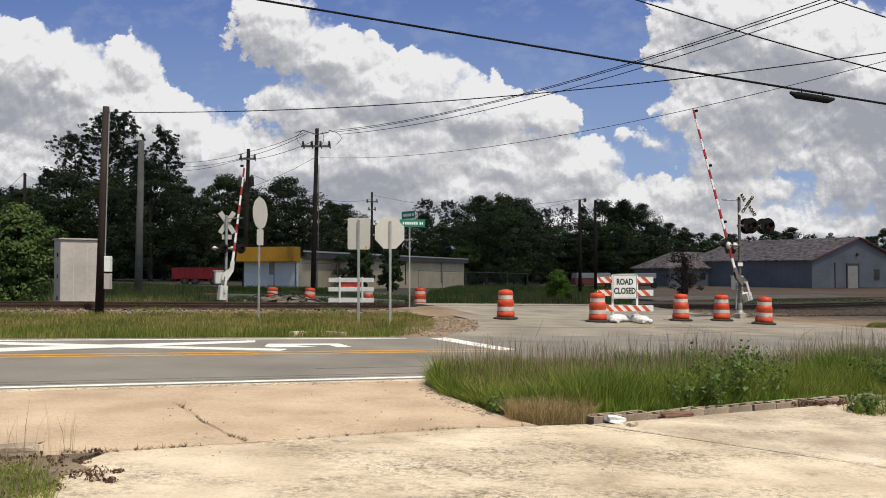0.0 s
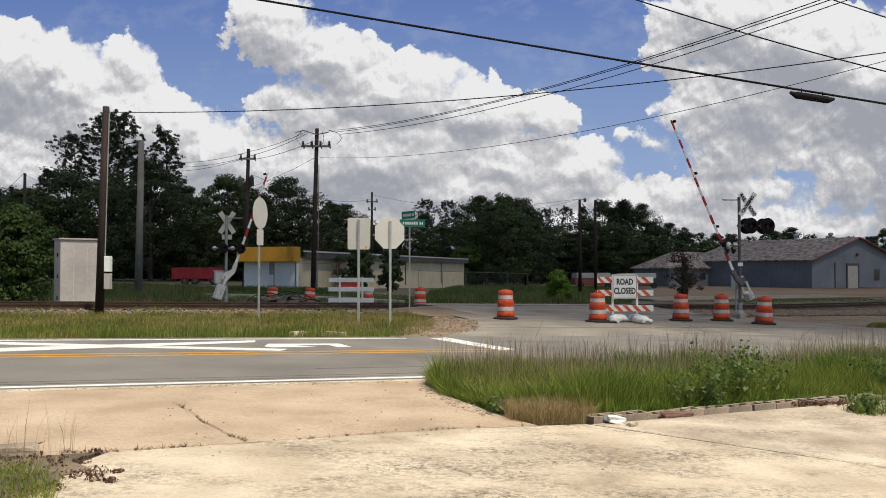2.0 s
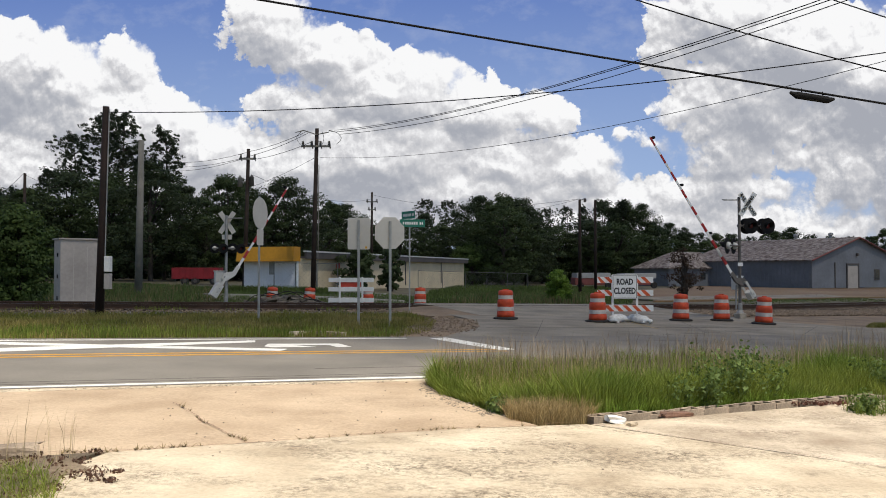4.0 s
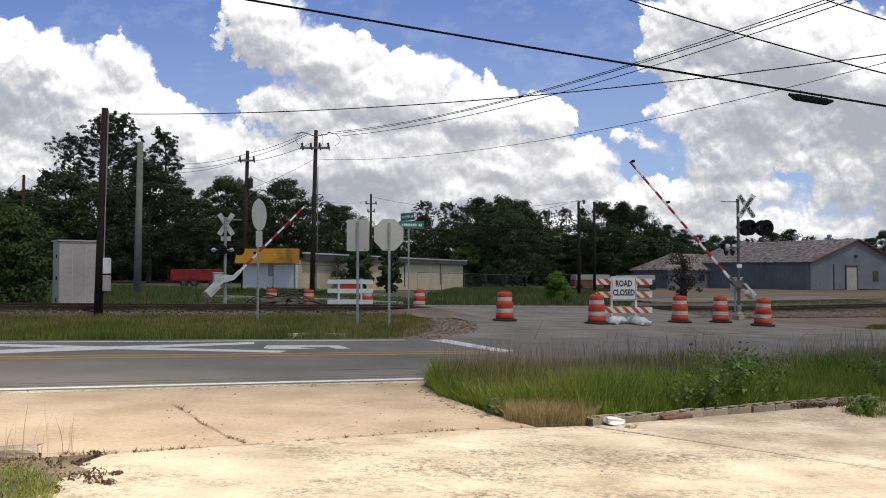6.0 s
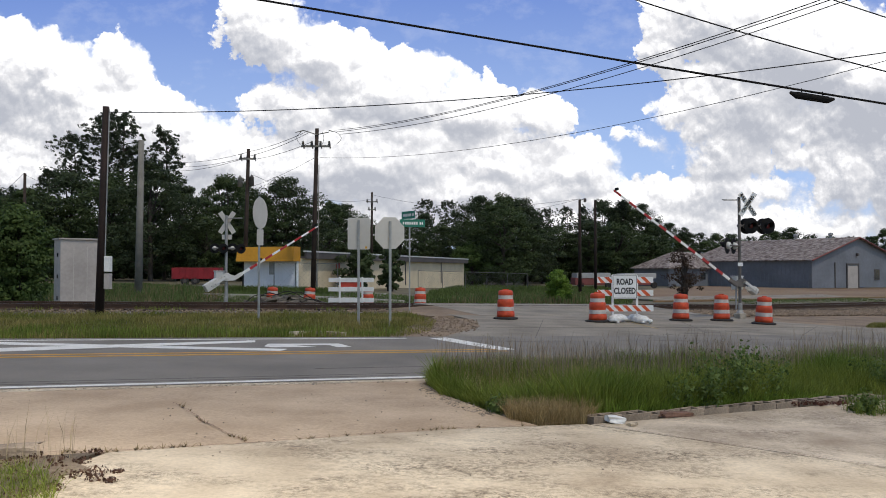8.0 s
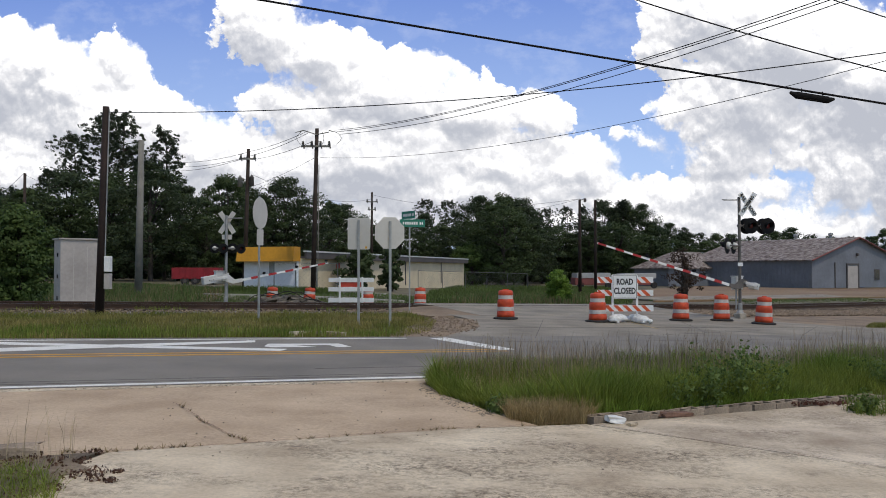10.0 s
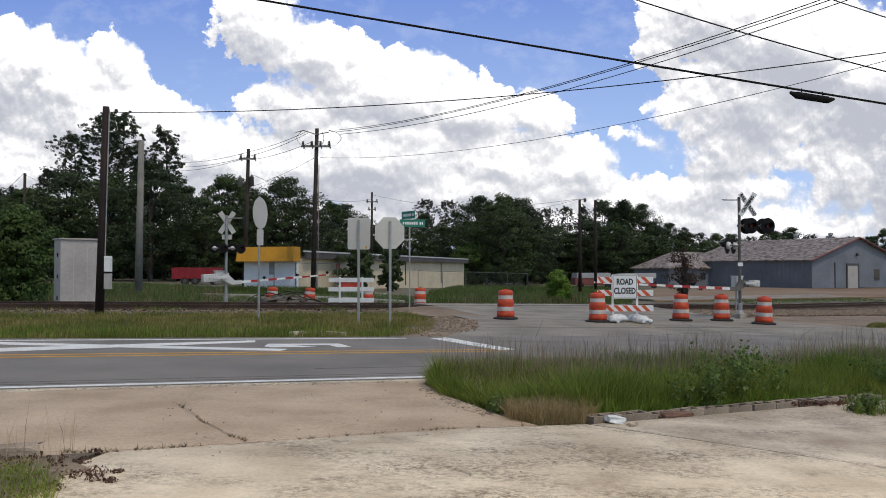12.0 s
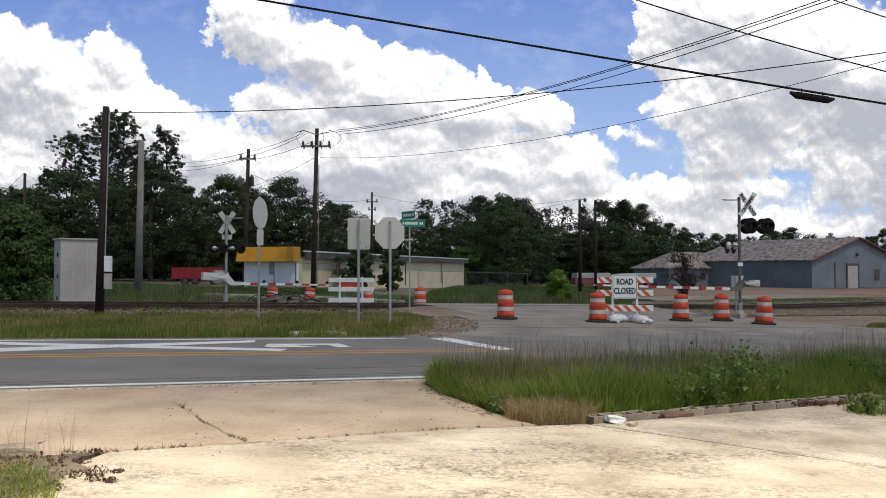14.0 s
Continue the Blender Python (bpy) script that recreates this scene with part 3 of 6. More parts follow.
patch("gravel_shoulder", [(11.3, 34.25), (12.61, 29.10), (15.14, 27.09), (22, 30.33), (22, 41.7), (20, 40.6), (12.5, 36.4)], -0.05, 0.06, M_DIRT, "stony tan railway shoulder", "dirt")
patch("gravel_shoulder", [(22, 30.33), (34, 36.0), (38, 50.5), (22, 41.7)], -0.05, 0.06, M_DIRT, "stony tan railway shoulder", "dirt")
patch("gravel_shoulder", [(-1.25, 18.63), (-0.26, 26.44), (1.10, 25.28), (1.01, 21.38), (-0.12, 17.98), (-1.19, 17.76)], -0.005, 0.09, M_DIRT, "gravelly dirt at the road corner", "dirt")

# forecourt slabs
patch("lot_slab", [(-14, -8), (14, -8), (14, 4.2), (3.75, 6.55), (1.45, 8.12), (0.09, 7.66), (-1.69, 6.80), (-2.66, 6.33), (-2.9, 5.2), (-2.2, 4.2), (-2.6, 2), (-14, 1)], 0.02, 0.2, M_LOT,
      "old weathered pale concrete forecourt", "concrete")
patch("lot_slab", [(14, 4.25), (14, 15.4), (6.3, 10.7), (1.52, 8.15), (3.78, 6.58)], 0.014, 0.2, M_LOT2, "old weathered tan concrete forecourt", "concrete")
patch("driveway", [(-16, 0.3), (-2.68, 6.36), (-1.70, 6.83), (0.08, 7.69), (0.95, 8.02), (0.62, 8.5), (0.15, 9.5), (-0.28, 10.7), (-0.1, 11.24), (-16, 4.78)], 0.012, 0.2, M_DRIVE,
      "tan concrete driveway with weedy cracks", "concrete")
ribbon("gutter_strip", ROAD_O, RD, RN, -30, 0.2, -3.80, -3.63, 0.016, 0.15, M_LOT, "pale concrete strip along the road edge", "kerb", 2)

# railway
trackbed = ribbon("trackbed", RAIL_O, TD, TN, -70, 150, -1.5, 3.2, -0.01, 0.25, M_BALLAST, "stony ballast bed of a single railway track", "track bed", 3)


def rail_bar(w):
    bm = bmesh.new()
    for s in range(-60, 140, 20):
        prof = [(-0.065, 0), (0.065, 0), (0.065, 0.02), (0.012, 0.04), (0.012, 0.12), (0.035, 0.125), (0.035, 0.165), (-0.035, 0.165), (-0.035, 0.125), (-0.012, 0.12), (-0.012, 0.04), (-0.065, 0.02)]
        rings = []
        for e in (s, s + 20):
            p0 = RAIL_O + TD * e
            rings.append([bm.verts.new((*(p0 + TN * (w + a)), land(*(p0 + TN * w)) + 0.02 + z)) for a, z in prof])
        for i in range(12):
            j = (i + 1) % 12
            bm.faces.new((rings[0][i], rings[0][j], rings[1][j], rings[1][i]))
    bar = part("rail", bm, M_RAIL)
    bm = bmesh.new()
    for s in range(-60, 140, 20):
        ends = []
        for e in (s, s + 20):
            p0 = RAIL_O + TD * e
            ends.append([bm.verts.new((*(p0 + TN * (w + a)), land(*(p0 + TN * w)) + 0.188)) for a in (-0.026, 0.026)])
        bm.faces.new((ends[0][0], ends[0][1], ends[1][1], ends[1][0]))
    part("running_surface", bm, M_RAILTOP, bar, "worn brown-grey rail head")
    return bar


for w in (0.0, 1.5):
    tagged(rail_bar(w), "rust-brown steel rail", "rail", "rails", "structure")

bm = bmesh.new()
box(bm, (0, 0, 0), (0.23, 2.6, 0.18), None, 0.012)
tie_mesh = mesh_of(bm, "tie", M_TIE)
for i in range(150):
    s = -28 + i * 0.53
    p = RAIL_O + TD * s + TN * 0.75
    if -2.0 < p.x < 9.2:
        continue
    o = part("tie", tie_mesh, None, trackbed)
    o.matrix_basis = pose(p.x, p.y, land(p.x, p.y) - 0.065 + random.uniform(-0.012, 0.012), 0, 0, math.degrees(RAIL_ANGLE) + random.uniform(-1.5, 1.5))
cross = tagged(new("crossing_surface"), "concrete crossing panels between the rails", "crossing panel", "", "structure")
for a, b, h, rise in ((-3.4, -0.045, 0.006, 0.172), (0.045, 1.455, 0.178, 0.0), (1.545, 4.6, 0.178, -0.16)):
    for i in range(4):
        ribbon("crossing_panel", RAIL_O, TD, TN, -0.5 + i * 2.85, 2.345 + i * 2.85, a, b, h, 0.2, M_APRON, "", "", 1, "", cross, rise)

# dirt bank at the flank of the ramp
bank = [RAIL_O + TD * a + TN * w for a, w in ((-0.46, -3.4), (-0.46, -0.08), (-3.4, -0.08), (-2.2, -3.4))]
raw("dirt_bank", [(p.x, p.y, land(p.x, p.y) + h) for p, h in zip(bank, (0.0, 0.172, 0.0, -0.03))] + [(p.x, p.y, land(p.x, p.y) - 0.2) for p in bank],
    [(0, 1, 2, 3), (0, 3, 7, 4), (3, 2, 6, 7), (1, 0, 4, 5), (2, 1, 5, 6), (7, 6, 5, 4)], M_DIRT, "bare dirt bank beside the crossing ramp", "dirt", "structure")
# the lot beyond the railway
patch("sandy_lot", [(13, 49), (22, 54.5), (60, 78), (80, 100), (43.2, 93.5), (34, 104), (22, 84)], 0.0, 0.12, M_SAND, "sandy tan dirt lot with sparse grass", "dirt")
ribbon("gravel_road", Vector((20, 56)), TD, TN, -8, 16, -1.5, 3.2, 0.015, 0.06, M_APRON, "pale gravel lane beside the railway", "road", 3)


# ---------------------------------------------------------------- forecourt kerb of hollow blocks
def block_mesh():
    bm = bmesh.new()
    L, W, H = 0.385, 0.19, 0.19
    xs = [-L / 2, -L / 2 + 0.035, -0.018, 0.018, L / 2 - 0.035, L / 2]
    ys = [-W / 2, -W / 2 + 0.035, W / 2 - 0.035, W / 2]
    for i in range(5):
        for j in range(3):
            hole = j == 1 and i in (1, 3)
            z1 = H - (0.12 if hole else 0)
            slab(bm, [(xs[i], ys[j]), (xs[i + 1], ys[j]), (xs[i + 1], ys[j + 1]), (xs[i], ys[j + 1])], 0, z1)
    bmesh.ops.remove_doubles(bm, verts=bm.verts, dist=0.0005)
    return mesh_of(bm, "block", M_CURB)


blocks = tagged(new("block_kerb"), "row of weathered hollow concrete blocks edging the forecourt", "kerb", "", "structure")
bmesh_block = block_mesh()
b0, b1 = Vector((1.50, 8.30)), Vector((6.0, 10.76))
bd = (b1 - b0).normalized()
for i in range(24):
    p = b0 + bd * (0.2 + 0.402 * i)
    o = part("block", bmesh_block, None, blocks)
    o.matrix_basis = pose(p.x + random.uniform(-0.01, 0.01), p.y + random.uniform(-0.012, 0.012), land(p.x, p.y) - 0.13 + random.uniform(-0.012, 0.012), random.uniform(-2, 2), random.uniform(-1.5, 1.5), math.degrees(math.atan2(bd.y, bd.x)) + random.uniform(-1.5, 1.5))


def chunk(name, at, size, material, label, category, seed):
    bm = bmesh.new()
    bmesh.ops.create_cube(bm, size=1)
    bmesh.ops.subdivide_edges(bm, edges=bm.edges, cuts=2, use_grid_fill=True)
    for v in bm.verts:
        v.co += 0.16 * noise.noise_vector(v.co * 1.9 + Vector((seed, 0, 0)))
        v.co = Vector((v.co.x * size[0], v.co.y * size[1], v.co.z * size[2]))
    ob = part(name, bm, material)
    ob.matrix_basis = at
    return tagged(ob, label, category)


x, y = (1.79, 8.25)
chunk("block_fragment", pose(x, y, land(x, y) + 0.055, 4, 8, 15), (0.18, 0.11, 0.06), M_WHITE, "broken white-painted concrete fragment on the forecourt", "rubble", 1)
x, y = (1.93, 8.13)
chunk("block_fragment", pose(x, y, land(x, y) + 0.035, 0, 0, 40), (0.10, 0.07, 0.03), M_LOT, "small broken concrete fragment on the forecourt", "rubble", 5)
x, y = (2.55, 8.73)
chunk("board", pose(x, y, land(x, y) + 0.045, 2, 3, 26), (0.40, 0.10, 0.045), M_RUSTBOARD, "short rust-brown board lying by the block kerb", "board", 2)


# ---------------------------------------------------------------- crossing signals
def flasher(parent, m):
    """A round black background with a hooded lens; it looks along -y."""
    f = part("flasher", disc_mesh, None, parent, "black round flasher background with hooded red lens", m)
    part("hood", hood_mesh, None, f)
    part("lens", lens_mesh, None, f, "dark red lens")
    part("housing", housing_mesh, None, f, "grey metal lamp housing")
    return f


def build_flasher_meshes():
    bm = bmesh.new()
    r = bmesh.ops.create_cone(bm, cap_ends=True, segments=28, radius1=0.315, radius2=0.315, depth=0.012)
    bmesh.ops.rotate(bm, matrix=Matrix.Rotation(radians(90), 3, "X"), verts=bm.verts)
    disc = mesh_of(bm, "flasher", M_BLACK)
    bm = bmesh.new()
    ro, k = 0.125, 18
    prev = None
    for i in range(k + 1):
        a = radians(-25 + 230 * i / k)
        c, s = math.cos(a), math.sin(a)
        depth = 0.30 * (0.55 + 0.45 * max(0, s))
        cur = [bm.verts.new((ro * c, -0.01, ro * s)), bm.verts.new((ro * 1.08 * c, -depth, ro * 1.08 * s)),
               bm.verts.new(((ro + .008) * 1.08 * c, -depth, (ro + .008) * 1.08 * s)), bm.verts.new(((ro + .008) * c, -0.01, (ro + .008) * s))]
        if prev:
            for e in range(4):
                g = (e + 1) % 4
                bm.faces.new((prev[e], prev[g], cur[g], cur[e]))
        prev = cur
    hood = mesh_of(bm, "hood", M_BLACK)
    bm = bmesh.new()
    spin(bm, [(0.11, 0.0), (0.105, 0.012), (0.07, 0.028), (0.02, 0.034)], 20)
    bmesh.ops.rotate(bm, matrix=Matrix.Rotation(radians(90), 3, "X"), verts=bm.verts)
    bmesh.ops.translate(bm, vec=(0, -0.008, 0), verts=bm.verts)
    lens = mesh_of(bm, "lens", M_LENS, True)
    bm = bmesh.new()
    spin(bm, [(0.14, 0.0), (0.14, 0.05), (0.12, 0.10), (0.07, 0.145), (0.03, 0.15)], 20)
    bmesh.ops.rotate(bm, matrix=Matrix.Rotation(radians(-90), 3, "X"), verts=bm.verts)
    bmesh.ops.translate(bm, vec=(0, 0.008, 0), verts=bm.verts)
    house = mesh_of(bm, "housing", M_ALU, True)
    return disc, hood, lens, house


disc_mesh, hood_mesh, lens_mesh, housing_mesh = build_flasher_meshes()


DROP = -0.25          # the beam hangs this far below the shaft


def crossing_signal(at, mast_h, arm_len, pivot_h, side, label, heading, face, lettered):
    """Mast with crossbuck, flashers and a gate; local +x runs along the lowered arm. heading, face: degrees."""
    root = thing("crossing_signal", at @ pose(0, 0, 0, 0, 0, heading), label, "crossing signal", "crossing signals")
    turn = pose(0, 0, 0, 0, 0, -heading)               # back to the world's axes
    bm = bmesh.new()
    box(bm, (0, 0, 0.04), (0.34, 0.34, 0.32), None, 0.02)
    part("foundation", bm, M_BROKEN, root, "weathered concrete foundation")
    bm = bmesh.new()
    spin(bm, [(0.14, 0.18), (0.14, 0.23), (0.09, 0.32), (0.085, 0.55), (0.07, 0.6)], 14)
    part("mast_base", bm, M_GALV, root)
    bm = bmesh.new()
    tube(bm, (0, 0, 0.3), (0, 0, mast_h), 0.058, None, 14)
    spin(bm, [(0.075, mast_h), (0.075, mast_h + 0.03), (0.03, mast_h + 0.06)], 14)
    part("mast", bm, M_MAST if lettered else M_GALV, root)
    # crossbuck
    cb = part("crossbuck", bmesh.new(), M_WHITE, root, "white crossbuck boards" if lettered else "plain back of white crossbuck boards",
              turn @ pose(0, 0, mast_h - 0.24, 0, 0, face) @ pose(0.30 if lettered else 0.0, -0.09, 0))
    for k, a in enumerate((-56, 56)):
        bm = bmesh.new()
        box(bm, (0, -0.010 * k, 0), (1.06, 0.008, 0.20), None, 0.003)
        bmesh.ops.rotate(bm, matrix=Matrix.Rotation(radians(-a), 3, "Y"), verts=bm.verts)
        b = part("board", bm, M_WHITE if lettered else M_SIGNBACK, cb)
        if lettered:
            for words, off in ((("CROSSING", 0),) if k else (("RAIL", -0.32), ("ROAD", 0.32))):
                lettering("lettering", words, 0.16, M_INK, cb,
                          pose(0, 0, 0, 0, -a, 0) @ pose(off, -0.016 - 0.010 * k, 0, 90), "black capitals")
    # small plates
    if not lettered:
        bm = bmesh.new()
        box(bm, (0, -0.08, mast_h - 0.85), (0.42, 0.008, 0.2), None, 0.003)
        part("plate", bm, M_SIGNBACK, root, "", turn @ pose(0, 0, 0, 0, 0, face))
    bm = bmesh.new()
    box(bm, (0, -0.075, 2.12 if lettered else 1.52), (0.2, 0.01, 0.14))
    part("notice_plate", bm, M_WHITE, root, "small white notice plate", turn @ pose(0, 0, 0, 0, 0, face))
    bm = bmesh.new()
    tube(bm, (0, 0, mast_h - 0.06), (-0.62, 0.0, mast_h - 0.06), 0.022, None, 8)
    box(bm, (-0.58, 0, mast_h - 0.05), (0.16, 0.08, 0.04))
    part("bracket", bm, M_GALV, root, "", turn if side > 0 else turn @ pose(0, 0, 0, 0, 0, 180))
    # flashers on crossarms, a pair each way
    pairs = ((face + 4, mast_h - 1.32, 0.14), (face + 212, mast_h - 1.34, 0.20)) if side < 0 else ((face + side * 12, mast_h - 1.08, 0.78 * side), (face + 232, mast_h - 1.88, 0.60))
    for facing, h, shift in pairs:
        m = turn @ pose(0, 0, h, 0, 0, facing)
        bm = bmesh.new()
        c = shift if abs((facing - face) % 360 - 180) > 1 else -shift
        tube(bm, (c - 0.45, 0, 0), (c + 0.45, 0, 0), 0.028, None, 8)
        tube(bm, (0, 0, 0), (c, 0, 0), 0.032, None, 8)
        box(bm, (0, 0, 0), (0.13, 0.13, 0.10), None, 0.01)
        arm = part("crossarm", bm, M_MAST if side > 0 else M_GALV, root, "", m)
        for dx in (-0.37, 0.37):
            flasher(arm, pose(c + dx, -0.16, 0) @ Matrix.Scale(0.66 if side < 0 else 1.0, 4))
            if side > 0 and shift > 0.7:
                flasher(arm, pose(c + dx, 0.17, 0.0, 0, 0, 180))
    # mechanism housing beside the mast
    bm = bmesh.new()
    box(bm, (-0.16, -side * 0.30, pivot_h - 0.02), (0.44, 0.24, 0.52), None, 0.03)
    box(bm, (-0.16, -side * 0.30, pivot_h + 0.26), (0.48, 0.28, 0.04), None, 0.012)
    box(bm, (-0.10, -side * 0.12, pivot_h - 0.1), (0.14, 0.16, 0.2), None, 0.01)
    part("mechanism_box", bm, M_ALU, root, "pale aluminium gate mechanism housing")
    bm = bmesh.new()
    tube(bm, (-0.09, -side * 0.4, pivot_h), (-0.09, side * 0.22, pivot_h), 0.06, None, 12)
    part("shaft", bm, M_GALV, root)
    bm = bmesh.new()
    tube(bm, (0.10, -side * 0.10, pivot_h - 0.1), (0.10, -side * 0.10, 0.35), 0.03, None, 8)
    part("conduit", bm, M_GALV, root)
    # the arm, turning about the shaft
    arm = part("gate_arm", bmesh.new(), M_WHITE, root, "red and white striped gate arm", pose(-0.09, 0.10 * side, pivot_h))
    bm = bmesh.new()
    L = arm_len
    vs = []
    for x, hh, t in ((0.55, 0.052, 0.022), (L * 0.45, 0.043, 0.018), (L, 0.030, 0.014)):
        vs.append([bm.verts.new((x, sy * t, DROP + sz * hh)) for sy, sz in ((-1, -1), (1, -1), (1, 1), (-1, 1))])
    for p, q in zip(vs, vs[1:]):
        for e in range(4):
            bm.faces.new((p[e], p[(e + 1) % 4], q[(e + 1) % 4], q[e]))
    bm.faces.new(vs[0]), bm.faces.new(vs[-1][::-1])
    beam = part("beam", bm, M_WHITE, arm)
    x = 1.12
    while x < L - 0.1:
        w = min(0.38, L - 0.02 - x)
        def sec(xx):
            f = (xx - 0.55) / (L - 0.55)
            return 0.055 * (1 - f) + 0.033 * f, 0.025 * (1 - f) + 0.017 * f
        bm = bmesh.new()
        h0, t0 = sec(x)
        h1, t1 = sec(x + w)
        a = [bm.verts.new(v) for v in ((x, -t0, DROP - h0), (x, t0, DROP - h0), (x, t0, DROP + h0), (x, -t0, DROP + h0))]
        b = [bm.verts.new(v) for v in ((x + w, -t1, DROP - h1), (x + w, t1, DROP - h1), (x + w, t1, DROP + h1), (x + w, -t1, DROP + h1))]
        for e in range(4):
            bm.faces.new((a[e], a[(e + 1) % 4], b[(e + 1) % 4], b[e]))
        bm.faces.new(a), bm.faces.new(b[::-1])
        part("stripe", bm, M_ARMRED, arm, "red reflective stripe")
        x += 0.80
    for fx in (0.36, 0.68, 0.985):
        bm = bmesh.new()
        tube(bm, (fx * L, 0.06, DROP + 0.11), (fx * L, -0.06, DROP + 0.11), 0.055, 0.05, 10)
        box(bm, (fx * L, 0, DROP + 0.06), (0.04, 0.03, 0.08))
        part("arm_lamp", bm, M_BLACK, arm, "small dark red arm lamp")
    bm = bmesh.new()
    # cranked bracket from the shaft down to the beam
    prof = [(-0.12, 0.13), (0.13, 0.13), (0.40, DROP + 0.08), (0.72, DROP + 0.07), (0.72, DROP - 0.07), (0.30, DROP - 0.08), (-0.12, -0.12)]
    for sy in (-1, 1):
        a = [bm.verts.new((x, sy * 0.05, z)) for x, z in prof]
        b = [bm.verts.new((x, sy * 0.03, z)) for x, z in prof]
        bm.faces.new(a), bm.faces.new(b[::-1])
        for e in range(len(prof)):
            f = (e + 1) % len(prof)
            bm.faces.new((a[e], a[f], b[f], b[e]))
    part("arm_bracket", bm, M_MAST if side > 0 else M_ALU, arm)
    for sy in (-1, 1):
        bm = bmesh.new()
        box(bm, (-0.30, sy * 0.17, 0.0), (0.70, 0.025, 0.11), None, 0.008)
        part("counterweight_arm", bm, M_ALU, arm)
    bm = bmesh.new()
    if side < 0:
        box(bm, (-0.66, 0, 0.02), (0.60, 0.31, 0.32), None, 0.02)
    else:
        for k in range(4):
            box(bm, (-0.60 + 0.01 * k, -0.12 + 0.08 * k, 0.0), (0.36 - 0.02 * k, 0.06, 0.25), None, 0.012)
    part("counterweight", bm, M_ALU, arm, "pale grey counterweight plates")
    for bx in (-0.72, -0.55):
        bm = bmesh.new()
        tube(bm, (bx, -0.20, 0.0), (bx, 0.20, 0.0), 0.022, None, 8)
        part("bolt", bm, M_GALV, arm)
    return root, arm


# swing of the gates: seconds, degrees above level
RIGHT_SWING = [(0.0, 71.5), (1.5, 64.3), (3.0, 56.9), (4.2, 50.9), (5.3, 45.3), (6.5, 39.1), (7.5, 33.6), (8.2, 29.2), (9.0, 23.0), (9.7, 16.8), (10.3, 11.0), (10.6, 8.1), (10.9, 5.4), (11.2, 3.6), (11.5, 2.9), (12.0, 2.6), (12.6, 1.9), (13.2, 1.8), (14.0, 1.8)]
LEFT_SWING = [(0.0, 83.1), (1.5, 73.6), (3.0, 63.6), (4.2, 56.0), (5.3, 48.8), (6.5, 40.8), (7.5, 34.2), (8.2, 29.2), (9.0, 21.0), (9.7, 13.2), (10.3, 8.2), (11.0, 6.2), (12.0, 4.0), (12.4, 2.5), (12.8, 0.9), (13.2, -0.5), (13.6, -1.4), (14.0, -1.5)]

GX, GY = 11.68, 31.15
signal_a, arm_a = crossing_signal(on(GX, GY), 4.72, 7.1, 1.39, 1, "galvanised railway crossing signal with lettered crossbuck, flashers and gate", 205, 0, True)
LX, LY = -9.1, 33.2
signal_b, arm_b = crossing_signal(on(LX, LY), 3.95, 4.85, 1.41, -1, "railway crossing signal seen from behind, with gate and silver flashers", 36, 180, False)


# ---------------------------------------------------------------- traffic drums
def drum():
    root = thing("traffic_drum", pose(0, 0, 0), "orange plastic traffic drum with white bands and black rubber base", "traffic drum", "traffic drums on the side road")
    bm = bmesh.new()
    spin(bm, [(0.40, 0.0), (0.41, 0.02), (0.40, 0.05), (0.33, 0.07), (0.30, 0.075)], 20)
    part("base", bm, M_RUBBER, root, "black rubber base")
    prof = [(0.292, 0.06), (0.294, 0.15), (0.290, 0.235), (0.272, 0.25), (0.270, 0.43), (0.276, 0.445), (0.272, 0.54), (0.266, 0.62), (0.240, 0.64), (0.237, 0.79), (0.246, 0.81), (0.240, 0.90), (0.205, 0.935), (0.15, 0.945)]
    bm = bmesh.new()
    spin(bm, prof, 24)
    body = part("body", bm, M_ORANGE, root, "", None, True)
    bm = bmesh.new()
    box(bm, (0, 0, 0.955), (0.22, 0.035, 0.05), None, 0.01)
    part("handle", bm, M_ORANGE, root)
    for z0, z1, r in ((0.275, 0.405, 0.2755), (0.655, 0.778, 0.2415)):
        bm = bmesh.new()
        seg = 24
        ring = []
        for rr, z in ((r, z0), (r, z1)):
            ring.append([bm.verts.new((rr * math.cos(2 * math.pi * i / seg), rr * math.sin(2 * math.pi * i / seg), z)) for i in range(seg)])
        for i in range(seg):
            j = (i + 1) % seg
            bm.faces.new((ring[0][i], ring[0][j], ring[1][j], ring[1][i]))
        part("band", bm, M_BAND, root, "grubby white reflective band", None, True)
    return root


first = drum()
places = [(2.06, 26.05), (5.07, 25.97), (8.45, 28.16), (10.17, 28.93), (11.16, 27.58)]
first.matrix_basis = on(*places[0], 0.002, 20)
for k, p in enumerate(places[1:]):
    copy_thing(first, on(*p, 0.0, 70 * k) @ pose(0, 0, 0.0, random.uniform(-1.5, 1.5), random.uniform(-1.5, 1.5)))
for (x, y), lean in (((-1.05, 36.5), 4), ((-3.55, 37.4), 0), ((-8.0, 37.0), 2), ((-6.2, 36.6), -3)):
    o = copy_thing(first, on(x, y, -0.03, 33 * lean) @ pose(0, 0, 0, lean, lean))
    tagged(o, "orange and white traffic drum standing beyond the railway", "traffic drum", "traffic drums beyond the railway")


